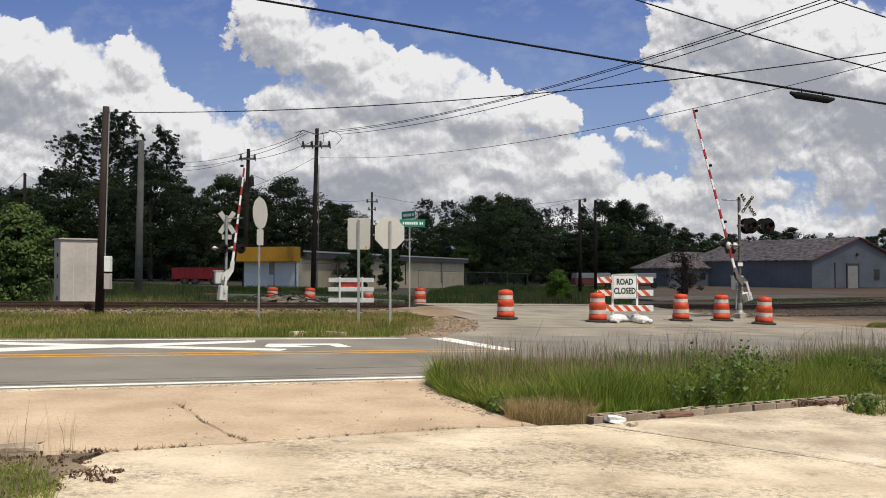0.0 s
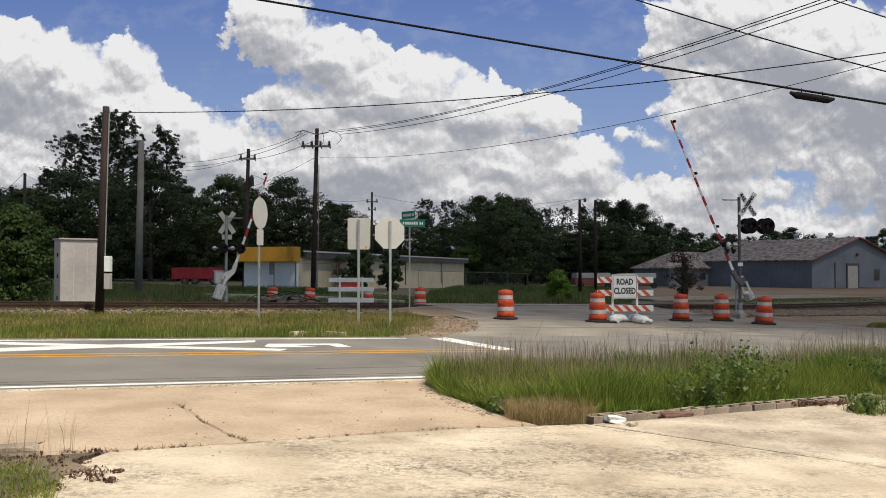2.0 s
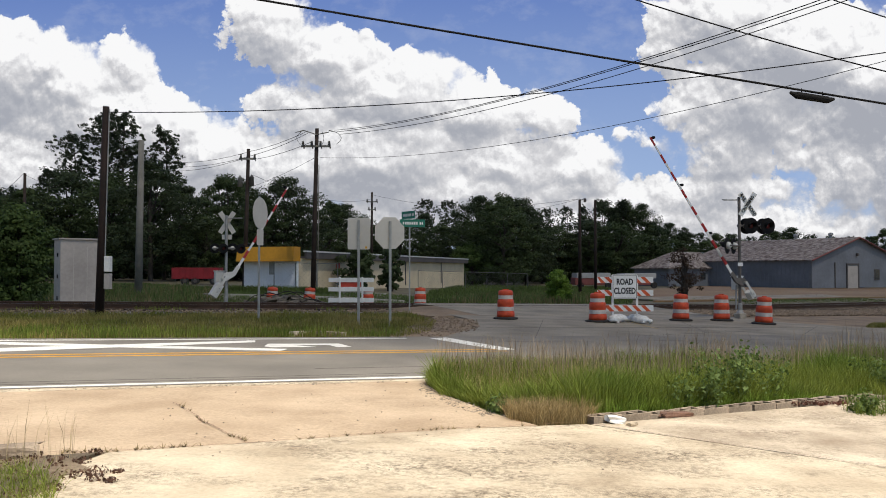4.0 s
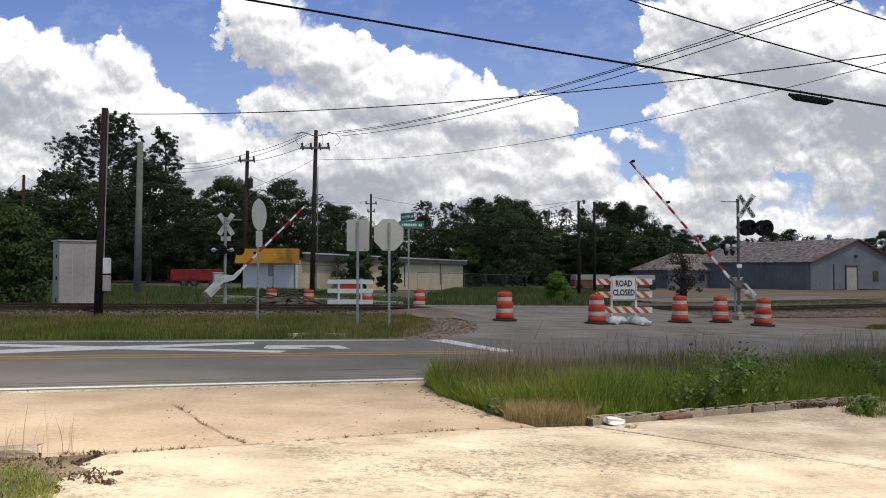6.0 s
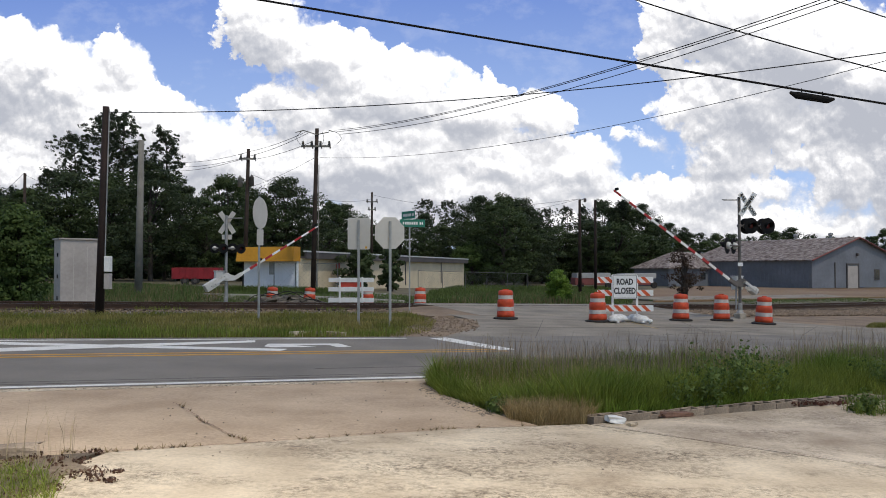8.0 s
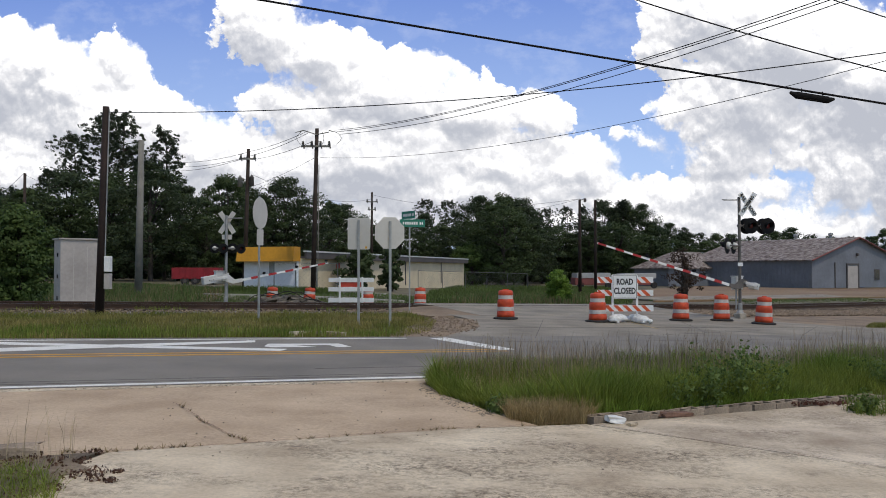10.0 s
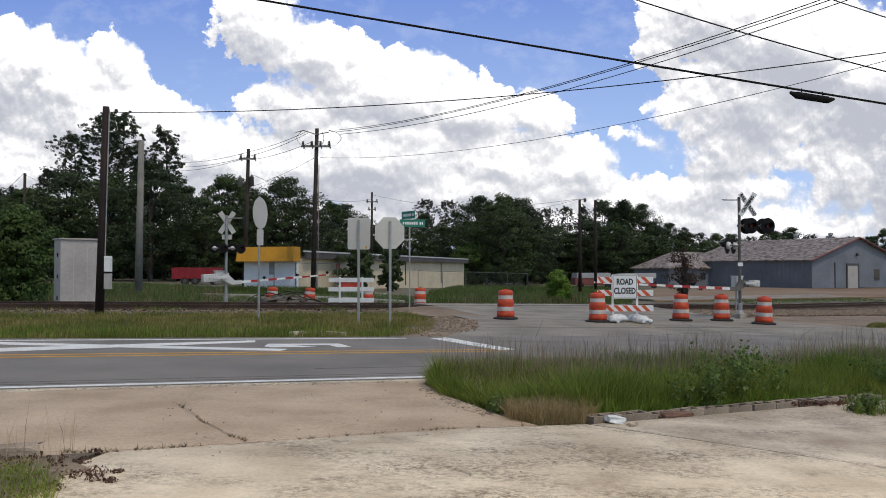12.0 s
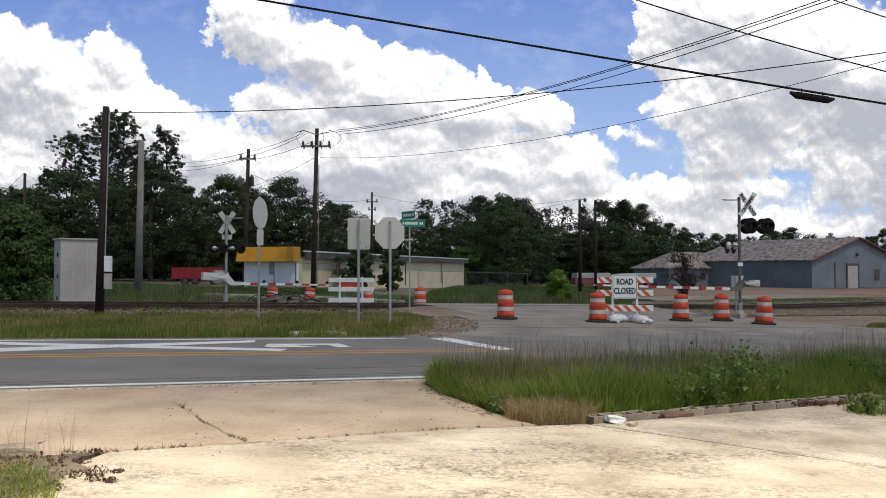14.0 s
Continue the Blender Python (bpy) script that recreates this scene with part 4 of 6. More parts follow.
# ---------------------------------------------------------------- barricades
def sloped_rail(w, z, root, striped):
    bm = bmesh.new()
    box(bm, (0, 0, z), (w, 0.03, 0.20), None, 0.004)
    r = part("rail", bm, M_WHITE, root, "white rail" if not striped else "white rail with slanting orange stripes")
    if striped:
        x = -w / 2 + 0.02
        while x < w / 2 - 0.1:
            s = 0.10
            pts = [(x + 0.0 - s, 0.1), (x + 0.15 - s, 0.1), (x + 0.15 + s, -0.1), (x + s, -0.1)]
            pts = [(max(-w / 2 + 0.003, min(w / 2 - 0.003, a)), b * 0.985) for a, b in pts]
            bm = bmesh.new()
            vs = [bm.verts.new((a, -0.0175, z + b)) for a, b in pts] + [bm.verts.new((a, -0.0152, z + b)) for a, b in pts]
            bm.faces.new(vs[:4])
            for e in range(4):
                bm.faces.new((vs[e], vs[(e + 1) % 4], vs[4 + (e + 1) % 4], vs[4 + e]))
            part("stripe", bm, M_STRIPE, r, "orange stripe")
            x += 0.305
    return r


def barricade(at, label, w, heights, posts, striped):
    root = thing("barricade", at, label, "barricade")
    for z in heights:
        sloped_rail(w, z, root, striped)
    for x in posts:
        bm = bmesh.new()
        box(bm, (x, 0.03, 0.80), (0.07, 0.045, 1.50), None, 0.006)
        if not striped:
            box(bm, (x, -0.03, 0.80), (0.085, 0.03, 1.52), None, 0.006)
        part("post", bm, M_WHITE, root)
        bm = bmesh.new()
        box(bm, (x, 0.03, 0.045), (0.07, 1.4, 0.05), None, 0.006)
        part("foot", bm, M_WHITE, root)
    return root


BX, BY = 6.03, 26.2
bar = barricade(on(BX, BY, 0, 3), "white road barricade with orange striped rails and a road closed sign", 1.88, (0.46, 0.97, 1.40), (-0.42, 0.40), True)
bm = bmesh.new()
box(bm, (-0.03, -0.045, 1.18), (0.84, 0.012, 0.80), None, 0.004)
board = part("sign_board", bm, M_WHITE, bar, "white sign reading road closed in black")
for bx, bz, sx, sz in ((-0.03, 1.555, 0.78, 0.014), (-0.03, 0.805, 0.78, 0.014), (-0.42, 1.18, 0.014, 0.76), (0.36, 1.18, 0.014, 0.76)):
    bm = bmesh.new()
    box(bm, (bx, -0.0525, bz), (sx, 0.003, sz))
    part("border", bm, M_INK, board)
for words, z in (("ROAD", 1.33), ("CLOSED", 1.03)):
    lettering("lettering", words, 0.245, M_INK, board, pose(-0.03, -0.054, z, 90) @ Matrix.Diagonal((0.80, 1.12, 1, 1)), "black capitals")

bar2 = barricade(on(-4.2, 36.2, -0.12, -2), "plain white wooden barricade with a red board behind it", 2.08, (0.50, 1.00, 1.42), (-0.52, 0.52), False)
bm = bmesh.new()
box(bm, (-0.02, 0.026, 1.22), (0.92, 0.02, 0.5), None, 0.004)
part("red_board", bm, M_RED, bar2, "red and white warning board")


def sandbag(at, seed):
    bm = bmesh.new()
    bmesh.ops.create_icosphere(bm, subdivisions=3, radius=1)
    for v in bm.verts:
        c = v.co
        k = 1 + 0.16 * noise.noise(c * 2.2 + Vector((seed, 0, 0)))
        v.co = Vector((math.copysign(abs(c.x) ** 0.8, c.x) * 0.30 * k, math.copysign(abs(c.y) ** 0.8, c.y) * 0.2 * k, max(-0.5, c.z) * 0.15 * k + 0.07))
    tube(bm, (0.25, 0, 0.08), (0.40, 0.02, 0.02), 0.05, 0.09, 7)
    o = part("sandbag", bm, M_SANDBAG, None, "", at, True)
    return tagged(o, "white woven sandbag lying on a barricade foot", "sandbag", "sandbags")


for k, (dx, dy, rz) in enumerate(((-0.40, -0.34, 62), (-0.22, 0.05, 20), (0.42, -0.36, -52), (0.40, 0.35, 20))):
    sandbag(on(BX + dx, BY + dy, 0.045, rz), k * 3.7)


# ---------------------------------------------------------------- road signs
def sign_post(at, h, r, name, label, group="road signs"):
    root = thing(name, at, label, "road sign", group)
    bm = bmesh.new()
    box(bm, (0, 0, h / 2 - 0.15), (r * 2, r * 1.2, h + 0.3), None, 0.004)
    part("post", bm, M_POST, root)
    return root


def plate(outline, y, material, root, label="", name="plate"):
    bm = bmesh.new()
    a = [bm.verts.new((x, y, z)) for x, z in outline]
    b = [bm.verts.new((x, y + 0.006, z)) for x, z in outline]
    bm.faces.new(a), bm.faces.new(b[::-1])
    for i in range(len(a)):
        j = (i + 1) % len(a)
        bm.faces.new((a[i], a[j], b[j], b[i]))
    return part(name, bm, material, root, label)


def round_rect(w, h, z, r=0.05):
    pts = []
    for cx, cz, a0 in ((w / 2 - r, h / 2 - r, 0), (-w / 2 + r, h / 2 - r, 90), (-w / 2 + r, -h / 2 + r, 180), (w / 2 - r, -h / 2 + r, 270)):
        pts += [(cx + r * math.cos(radians(a0 + 30 * i)), z + cz + r * math.sin(radians(a0 + 30 * i))) for i in range(4)]
    return pts


sx, sy = -1.51, 22.6
s = sign_post(on(sx, sy, 0, 26), 2.90, 0.035, "stop_sign", "bare grey back of an octagonal sign on a steel post")
R = 0.452 / math.cos(math.pi / 8)
plate([(R * math.cos(math.pi / 8 + k * math.pi / 4), 2.56 + R * math.sin(math.pi / 8 + k * math.pi / 4)) for k in range(8)], 0.03, M_SIGNBACK, s, "bare aluminium octagon back")
s = sign_post(on(-2.42, 22.7, 0, -6), 2.92, 0.035, "road_sign", "bare grey back of a rectangular sign on a steel post")
p = plate(round_rect(0.66, 0.91, 2.52), 0.03, M_SIGNBACK, s, "bare aluminium rectangle back")
bm = bmesh.new()
box(bm, (0.21, 0.028, 2.12), (0.06, 0.004, 0.06))
part("sticker", bm, M_YELLOW_LINE, p, "small yellow sticker")
s = sign_post(on(-5.28, 22.7, 0, 76), 3.5, 0.035, "road_sign", "bare grey back of a round sign turned almost edge-on")
plate([(0.455 * math.cos(k * math.pi / 14), 3.02 + 0.455 * math.sin(k * math.pi / 14)) for k in range(28)], -0.035, M_SIGNBACK, s, "bare aluminium disc back")
plate(round_rect(0.40, 0.46, 2.33, 0.04), -0.035, M_SIGNBACK, s, "small rectangular plate back")
s = sign_post(on(-1.22, 28.9, 0, 0), 3.4, 0.028, "street_sign", "green street name signs on a slim steel post")
for z, w, rz, off in ((3.22, 0.92, 12, 0.0), (3.52, 0.80, -50, 0.0)):
    pl = part("name_plate", bmesh.new(), None, s, "green street name plate with white lettering", pose(0.10 if rz == 12 else -0.05, 0, z, 0, 0, rz))
    bm = bmesh.new()
    box(bm, (0, 0, 0), (w, 0.008, 0.28), None, 0.003)
    part("blade", bm, M_GREEN_SIGN, pl)
    for bx, bw in ((-0.36, 0.055), (-0.27, 0.07), (-0.18, 0.07), (-0.09, 0.07), (0.0, 0.07), (0.09, 0.07), (0.18, 0.06), (0.32, 0.06), (0.40, 0.05)):
        bm = bmesh.new()
        box(bm, (bx * w, -0.007, 0), (bw * w, 0.004, 0.10))
        part("lettering_bar", bm, M_WHITE, pl, "white bar of lettering")


# ---------------------------------------------------------------- signal case
def signal_case(at):
    root = thing("signal_case", at, "beige metal railway signal case standing on short legs", "equipment cabinet")
    bm = bmesh.new()
    box(bm, (0, 0, 1.38), (1.30, 0.95, 2.30), None, 0.015)
    part("body", bm, M_CASE, root)
    bm = bmesh.new()
    slab(bm, [(-0.70, -0.53), (0.70, -0.53), (0.70, 0.53), (-0.70, 0.53)], 2.53, 2.58)
    part("roof", bm, M_CASE, root)
    for sx in (-0.55, 0.55):
        for sy in (-0.38, 0.38):
            bm = bmesh.new()
            box(bm, (sx, sy, 0.1), (0.09, 0.09, 0.3))
            part("leg", bm, M_CASE, root)
    for z in (0.5, 1.25, 2.0):
        bm = bmesh.new()
        box(bm, (-0.665, -0.12, z), (0.03, 0.05, 0.13))
        part("hinge", bm, M_BLACK, root)
    for x in (-0.22, 0.22):
        bm = bmesh.new()
        box(bm, (x, -0.4775, 1.28), (0.012, 0.004, 2.0))
        part("seam", bm, M_SIGNBACK, root)
    bm = bmesh.new()
    box(bm, (-0.35, 0.1, 2.42), (0.14, 0.14, 0.09), None, 0.01)
    part("vent", bm, M_CASE, root)
    return root


signal_case(on(-12.95, 28.0, -0.1, 38))


# ---------------------------------------------------------------- poles and wires
def pole(x, y, top, r, material, label, lean=(0, 0)):
    z = land(x, y)
    root = thing("utility_pole", pose(x, y, z), label, "utility pole", "utility poles")
    bm = bmesh.new()
    tube(bm, (-lean[0] * 0.02, 0, -0.4), (lean[0], lean[1], top - z), r * 1.15, r * 0.8, 14)
    part("shaft", bm, material, root, "", None, True)
    return root


p1 = pole(-9.89, 22.8, 6.28, 0.112, M_POLE, "dark brown wooden pole with meter boxes on its flank", (0.13, 0))
for z, h, m in ((1.72, 0.45, M_WHITE), (1.22, 0.45, M_CASE)):
    bm = bmesh.new()
    box(bm, (0.24, 0.0, z - land(-9.89, 22.8)), (0.16, 0.22, h), None, 0.012)
    part("meter_box", bm, m, p1, "white meter box" if m is M_WHITE else "grey-beige meter box")
bm = bmesh.new()
tube(bm, (0.16, -0.03, 1.6), (0.24, -0.03, 5.9), 0.018, None, 6)
part("conduit", bm, M_GALV, p1)
pole(-16.55, 43.0, 8.62, 0.185, M_CONC_POLE, "tall grey concrete pole standing in grass", (0.09, 0))
p2 = pole(-7.72, 47.0, 9.98, 0.14, M_POLE2, "wooden power pole with a crossarm of insulators and cut-outs", (0.2, 0))
p3 = pole(-13.05, 52.0, 9.52, 0.14, M_POLE2, "wooden power pole carrying two grey transformers", (0.22, 0))
pole(11.25, 65.0, 7.35, 0.13, M_POLE, "distant brown wooden pole with a street lamp")
pole(14.45, 75.0, 8.2, 0.13, M_POLE, "distant brown wooden pole")
p6 = pole(-8.1, 90.0, 10.4, 0.14, M_POLE2, "distant wooden pole with a small crossarm")
pole(-31.8, 60.0, 8.9, 0.13, M_POLE2, "distant wooden pole beside the trees")
pole(-8.95, 55.0, 5.2, 0.08, M_POLE2, "thin distant wooden post by the trees")

z = land(-7.72, 47.0)


def crossarm(root, ox, z, w, items, drop):
    bm = bmesh.new()
    box(bm, (ox, -0.16, z), (w, 0.10, 0.12), None, 0.008)
    part("crossarm", bm, M_CONC_POLE, root, "grey weathered crossarm")
    for i in range(items):
        x = ox - w / 2 + 0.1 + (w - 0.2) * i / max(1, items - 1)
        bm = bmesh.new()
        spin(bm, [(0.03, 0), (0.075, 0.04), (0.03, 0.08), (0.075, 0.12), (0.03, 0.16), (0.07, 0.20), (0.02, 0.24)], 10)
        bmesh.ops.translate(bm, vec=(x, -0.16, z + 0.06), verts=bm.verts)
        part("insulator", bm, M_CONC_POLE, root)
        if drop:
            bm = bmesh.new()
            tube(bm, (x + 0.1, -0.26, z - 0.16), (x + 0.06, -0.28, z + 0.3), 0.045, 0.035, 8)
            part("cutout", bm, M_FASCIA, root, "dark fuse cut-out")


crossarm(p2, 0.16, 8.9 - z, 1.75, 4, True)
bm = bmesh.new()
for s in (-1, 1):
    tube(bm, (0.18, -0.12, 9.6 - z), (0.18 + s * 0.75, -0.12, 9.85 - z - (0.1 if s > 0 else 0)), 0.03, None, 6)
    tube(bm, (0.18 + s * 0.75, -0.12, 9.85 - z), (0.18 + s * 1.25, -0.12, 9.72 - z), 0.035, 0.02, 6)
part("top_arms", bm, M_CONC_POLE, p2)
bm = bmesh.new()
for s in (-1, 0.4, 1.3):
    last = None
    for i in range(9):
        f = i / 8
        q = Vector((0.18 + s * 0.9 + 0.25 * math.sin(f * 3.1) * s, -0.2, 9.75 - z - 0.75 * f))
        if last:
            tube(bm, last, q, 0.014, None, 5, False)
        last = q
part("jumper_wire", bm, M_WIRE, p2)
bm = bmesh.new()
tube(bm, (0.28, -0.02, 0.3), (0.33, -0.02, 7.6), 0.025, None, 6)
part("conduit", bm, M_CONC_POLE, p2)
z = land(-13.05, 52.0)
for dx, zz in ((-0.30, 7.35), (0.46, 7.4)):
    bm = bmesh.new()
    spin(bm, [(0.04, -0.34), (0.16, -0.32), (0.16, 0.22), (0.17, 0.24), (0.09, 0.31), (0.04, 0.42)], 14)
    bmesh.ops.translate(bm, vec=(dx, -0.1, zz - z), verts=bm.verts)
    part("transformer", bm, M_CONC_POLE if dx < 0 else M_FASCIA, p3, "grey cylindrical transformer", None, True)
    bm = bmesh.new()
    tube(bm, (0.1, 0, zz - z), (dx, -0.05, zz - z), 0.03, None, 6)
    part("bracket", bm, M_GALV, p3)
crossarm(p3, 0.2, 8.85 - z, 1.1, 2, True)
z = land(-8.1, 90)
crossarm(p6, 0.0, 9.3 - z, 1.3, 3, True)
crossarm(p6, 0.0, 8.4 - z, 0.9, 2, True)
bm = bmesh.new()
tube(bm, (0, 0, 7.6), (0.35, -0.1, 7.75), 0.03, None, 6)
box(bm, (0.42, -0.12, 7.62), (0.22, 0.2, 0.32), None, 0.05)
lp = [o for o in bpy.data.objects if o.get("label", "").endswith("street lamp")][0]
part("lamp_head", bm, M_FASCIA, lp, "dark street lamp head")


def wire(a, b, mid, r, label="thin black overhead wire", name="overhead_wire", material=None):
    """A hanging wire from a to b that passes through mid halfway (or sags by that many metres)."""
    a, b = Vector(a), Vector(b)
    sag = mid if isinstance(mid, (int, float)) else None
    cu = bpy.data.curves.new(name, "CURVE")
    cu.dimensions, cu.bevel_depth, cu.bevel_resolution = "3D", r, 1
    sp = cu.splines.new("POLY")
    k = 28
    sp.points.add(k)
    for i in range(k + 1):
        f = i / k
        p = a.lerp(b, f)
        p.z -= 4 * sag * f * (1 - f)
        sp.points[i].co = (*p, 1)
    cu.materials.append(material or M_WIRE)
    ob = new(name, cu)
    return tagged(ob, label, "wire", "overhead wires")


W = "thin black overhead wire"
wire((-3.49, 12.00, 5.80), (8.75, 12.00, 3.755), 0.015, 0.017, "thick black overhead cable with a splice case")
wire((-9.76, 22.80, 6.12), (10.55, 16.00, 6.20), 0.42, 0.012)
wire((-6.47, 47.00, 9.88), (11.19, 20.00, 8.99), 0.66, 0.014)
wire((-6.47, 47.00, 9.77), (11.48, 20.00, 8.99), 0.62, 0.014)
wire((-6.14, 47.00, 9.64), (12.06, 20.00, 9.05), 0.72, 0.014)
wire((-7.34, 47.00, 8.25), (13.18, 20.00, 7.39), 0.90, 0.010)
wire((2.58, 14.00, 6.66), (10.21, 14.00, 4.54), 0.12, 0.012)
wire((6.88, 16.00, 7.45), (8.77, 12.00, 4.81), 0.05, 0.012)
wire((-12.67, 52.00, 9.38), (-8.06, 47.00, 9.84), 0.12, 0.014)
wire((-12.67, 52.00, 9.08), (-8.06, 47.00, 9.71), 0.12, 0.014)
wire((-12.37, 52.00, 8.85), (-7.89, 47.00, 9.16), 0.12, 0.014)
wire((-12.67, 52.00, 9.38), (-29.78, 75.00, 12.62), 0.8, 0.014)
wire((-12.67, 52.00, 9.08), (-29.78, 75.00, 12.19), 0.8, 0.014)
wire((-12.97, 52.00, 8.96), (-29.77, 75.00, 11.65), 0.8, 0.014)
wire((-12.51, 52.00, 7.06), (-7.68, 47.00, 8.22), 0.1, 0.010)
wire((-8.05, 90.00, 10.12), (11.26, 65.00, 7.41), 1.0, 0.013)
wire((-8.05, 90.00, 9.66), (-12.52, 52.00, 7.81), 0.9, 0.013)
wire((11.26, 65.00, 7.41), (6.77, 110.00, 9.89), 0.5, 0.013)
wire((-31.93, 60.00, 8.85), (-30.19, 50.00, 5.05), 0.3, 0.012)
wire((-31.93, 60.00, 8.85), (-35.16, 80.00, 8.76), 0.3, 0.012)


# splice case on the thick cable
def splice_case():
    root = thing("splice_case", pose(0, 0, 0), "black cylindrical splice case hanging on an overhead cable", "splice case")
    a, b = Vector((5.39, 12.00, 4.215)), Vector((5.87, 12.00, 4.14))
    bm = bmesh.new()
    tube(bm, a, b, 0.055, None, 12)
    part("case", bm, M_WIRE, root)
    for e, f in ((a, -0.1), (b, 0.1)):
        bm = bmesh.new()
        tube(bm, e, e + (b - a).normalized() * f + Vector((0, 0, 0.03)), 0.05, 0.02, 10)
        part("end_cap", bm, M_BLACK, root)
        top = e - (b - a).normalized() * f * 0.8
        bm = bmesh.new()
        tube(bm, top, top + Vector((0, 0, 0.115)), 0.008, None, 6)
        part("hanger", bm, M_BLACK, root)


splice_case()


# ---------------------------------------------------------------- buildings
def wall_strip(bm, a, b, z0, z1, t=0.2):
    """An upright wall from a to b (x, y)."""
    a, b = Vector(a), Vector(b)
    n = (b - a).normalized()
    n = Vector((-n.y, n.x)) * t / 2
    slab(bm, [tuple(a - n), tuple(b - n), tuple(b + n), tuple(a + n)], z0, z1)


def grey_shed():
    """Long gabled metal shed; local x along the gable front, y along its length."""
    gx, gy = 43.8, 94.0
    root = thing("warehouse", pose(gx, gy, land(gx, gy), 0, 0, 31.5), "grey-blue metal warehouse with a rusty gabled roof and red trim", "warehouse")
    Wd, Ln, He, Hr = 18.8, 18.4, 3.45, 6.2
    bm = bmesh.new()
    pts = [(0, 0), (Wd, 0), (Wd, He), (Wd / 2, Hr), (0, He)]
    for y0, y1 in ((0, 0.2), (Ln - 0.2, Ln)):
        a = [bm.verts.new((x, y0, z)) for x, z in pts]
        b = [bm.verts.new((x, y1, z)) for x, z in pts]
        bm.faces.new(a), bm.faces.new(b[::-1])
        for i in range(5):
            j = (i + 1) % 5
            bm.faces.new((a[i], a[j], b[j], b[i]))
    part("gable_wall", bm, M_SHEDWALL, root)
    bm = bmesh.new()
    box(bm, (0, 0, 0), (0.03, 0.07, He - 0.02))
    rib = mesh_of(bm, "rib", M_SHEDWALL)
    for x in (0.0, Wd):
        bm = bmesh.new()
        wall_strip(bm, (x, 0.2), (x, Ln - 0.2), 0, He, 0.2)
        side = part("side_wall", bm, M_SHEDWALL, root)
        for k in range(30):
            part("rib", rib, None, side, "", pose(x - 0.11 if x == 0 else x + 0.11, 0.4 + k * 0.6, He / 2))
    for s in (0, 1):
        bm = bmesh.new()
        e, r = (-0.5, He - 0.17), (Wd / 2, Hr)
        if s:
            e = (Wd + 0.5, e[1])
        prof = [(e[0], e[1]), (r[0], r[1]), (r[0], r[1] + 0.12), (e[0], e[1] + 0.12)]
        a = [bm.verts.new((x, -0.4, z)) for x, z in prof]
        b = [bm.verts.new((x, Ln + 0.4, z)) for x, z in prof]
        bm.faces.new(a), bm.faces.new(b[::-1])
        for i in range(4):
            j = (i + 1) % 4
            bm.faces.new((a[i], a[j], b[j], b[i]))
        roof = part("roof", bm, M_SHEDROOF, root, "rust-stained corrugated metal roof")
        for k in range(26):
            bm = bmesh.new()
            y = -0.2 + k * 0.74
            tube(bm, (e[0], y, e[1] + 0.13), (r[0], y, r[1] + 0.13), 0.025, None, 4)
            part("seam", bm, M_SHEDROOF, roof)
        bm = bmesh.new()
        tube(bm, (e[0], -0.43, e[1] + 0.03), (r[0], -0.43, r[1] + 0.03), 0.09, None, 4)
        part("rake_trim", bm, M_TRIM_RED, root, "red rake trim")
    # door with dark frame, lamp, window
    d = part("door", bmesh.new(), None, root, "white roller door in a dark frame", pose(8.3, -0.02, 0))
    bm = bmesh.new()
    box(bm, (0, 0, 1.3), (2.2, 0.08, 2.8), None, 0.01)
    part("leaf", bm, M_CASE, d)
    for x in (-1.22, 1.22):
        bm = bmesh.new()
        box(bm, (x, -0.02, 1.48), (0.22, 0.14, 2.96))
        part("jamb", bm, M_FASCIA, d)
    bm = bmesh.new()
    box(bm, (0, -0.02, 2.9), (2.66, 0.15, 0.2))
    part("lintel", bm, M_FASCIA, d)
    bm = bmesh.new()
    box(bm, (4.6, -0.05, 1.55), (0.12, 0.1, 3.1))
    part("downpipe", bm, M_FASCIA, root)
    bm = bmesh.new()
    box(bm, (9.2, -0.15, 4.1), (0.35, 0.3, 0.35), None, 0.04)
    part("wall_lamp", bm, M_FASCIA, root, "small dark wall lamp")
    w = part("window", bmesh.new(), None, root, "", pose(13.6, -0.02, 1.6))
    bm = bmesh.new()
    box(bm, (0, 0, 0), (1.2, 0.08, 1.4))
    part("frame", bm, M_FASCIA, w)
    bm = bmesh.new()
    box(bm, (0, -0.03, 0), (1.0, 0.06, 1.2))
    part("pane", bm, M_GLASS, w)
    for k, y in enumerate((3.5, 8.5)):
        bm = bmesh.new()
        spin(bm, [(0.2, Hr), (0.2, Hr + 0.45), (0.34, Hr + 0.5), (0.3, Hr + 0.72), (0.1, Hr + 0.8)], 10)
        bmesh.ops.translate(bm, vec=(Wd / 2, y, 0), verts=bm.verts)
        part("roof_vent", bm, M_GALV, root, "round metal roof vent")
    return root


grey_shed()


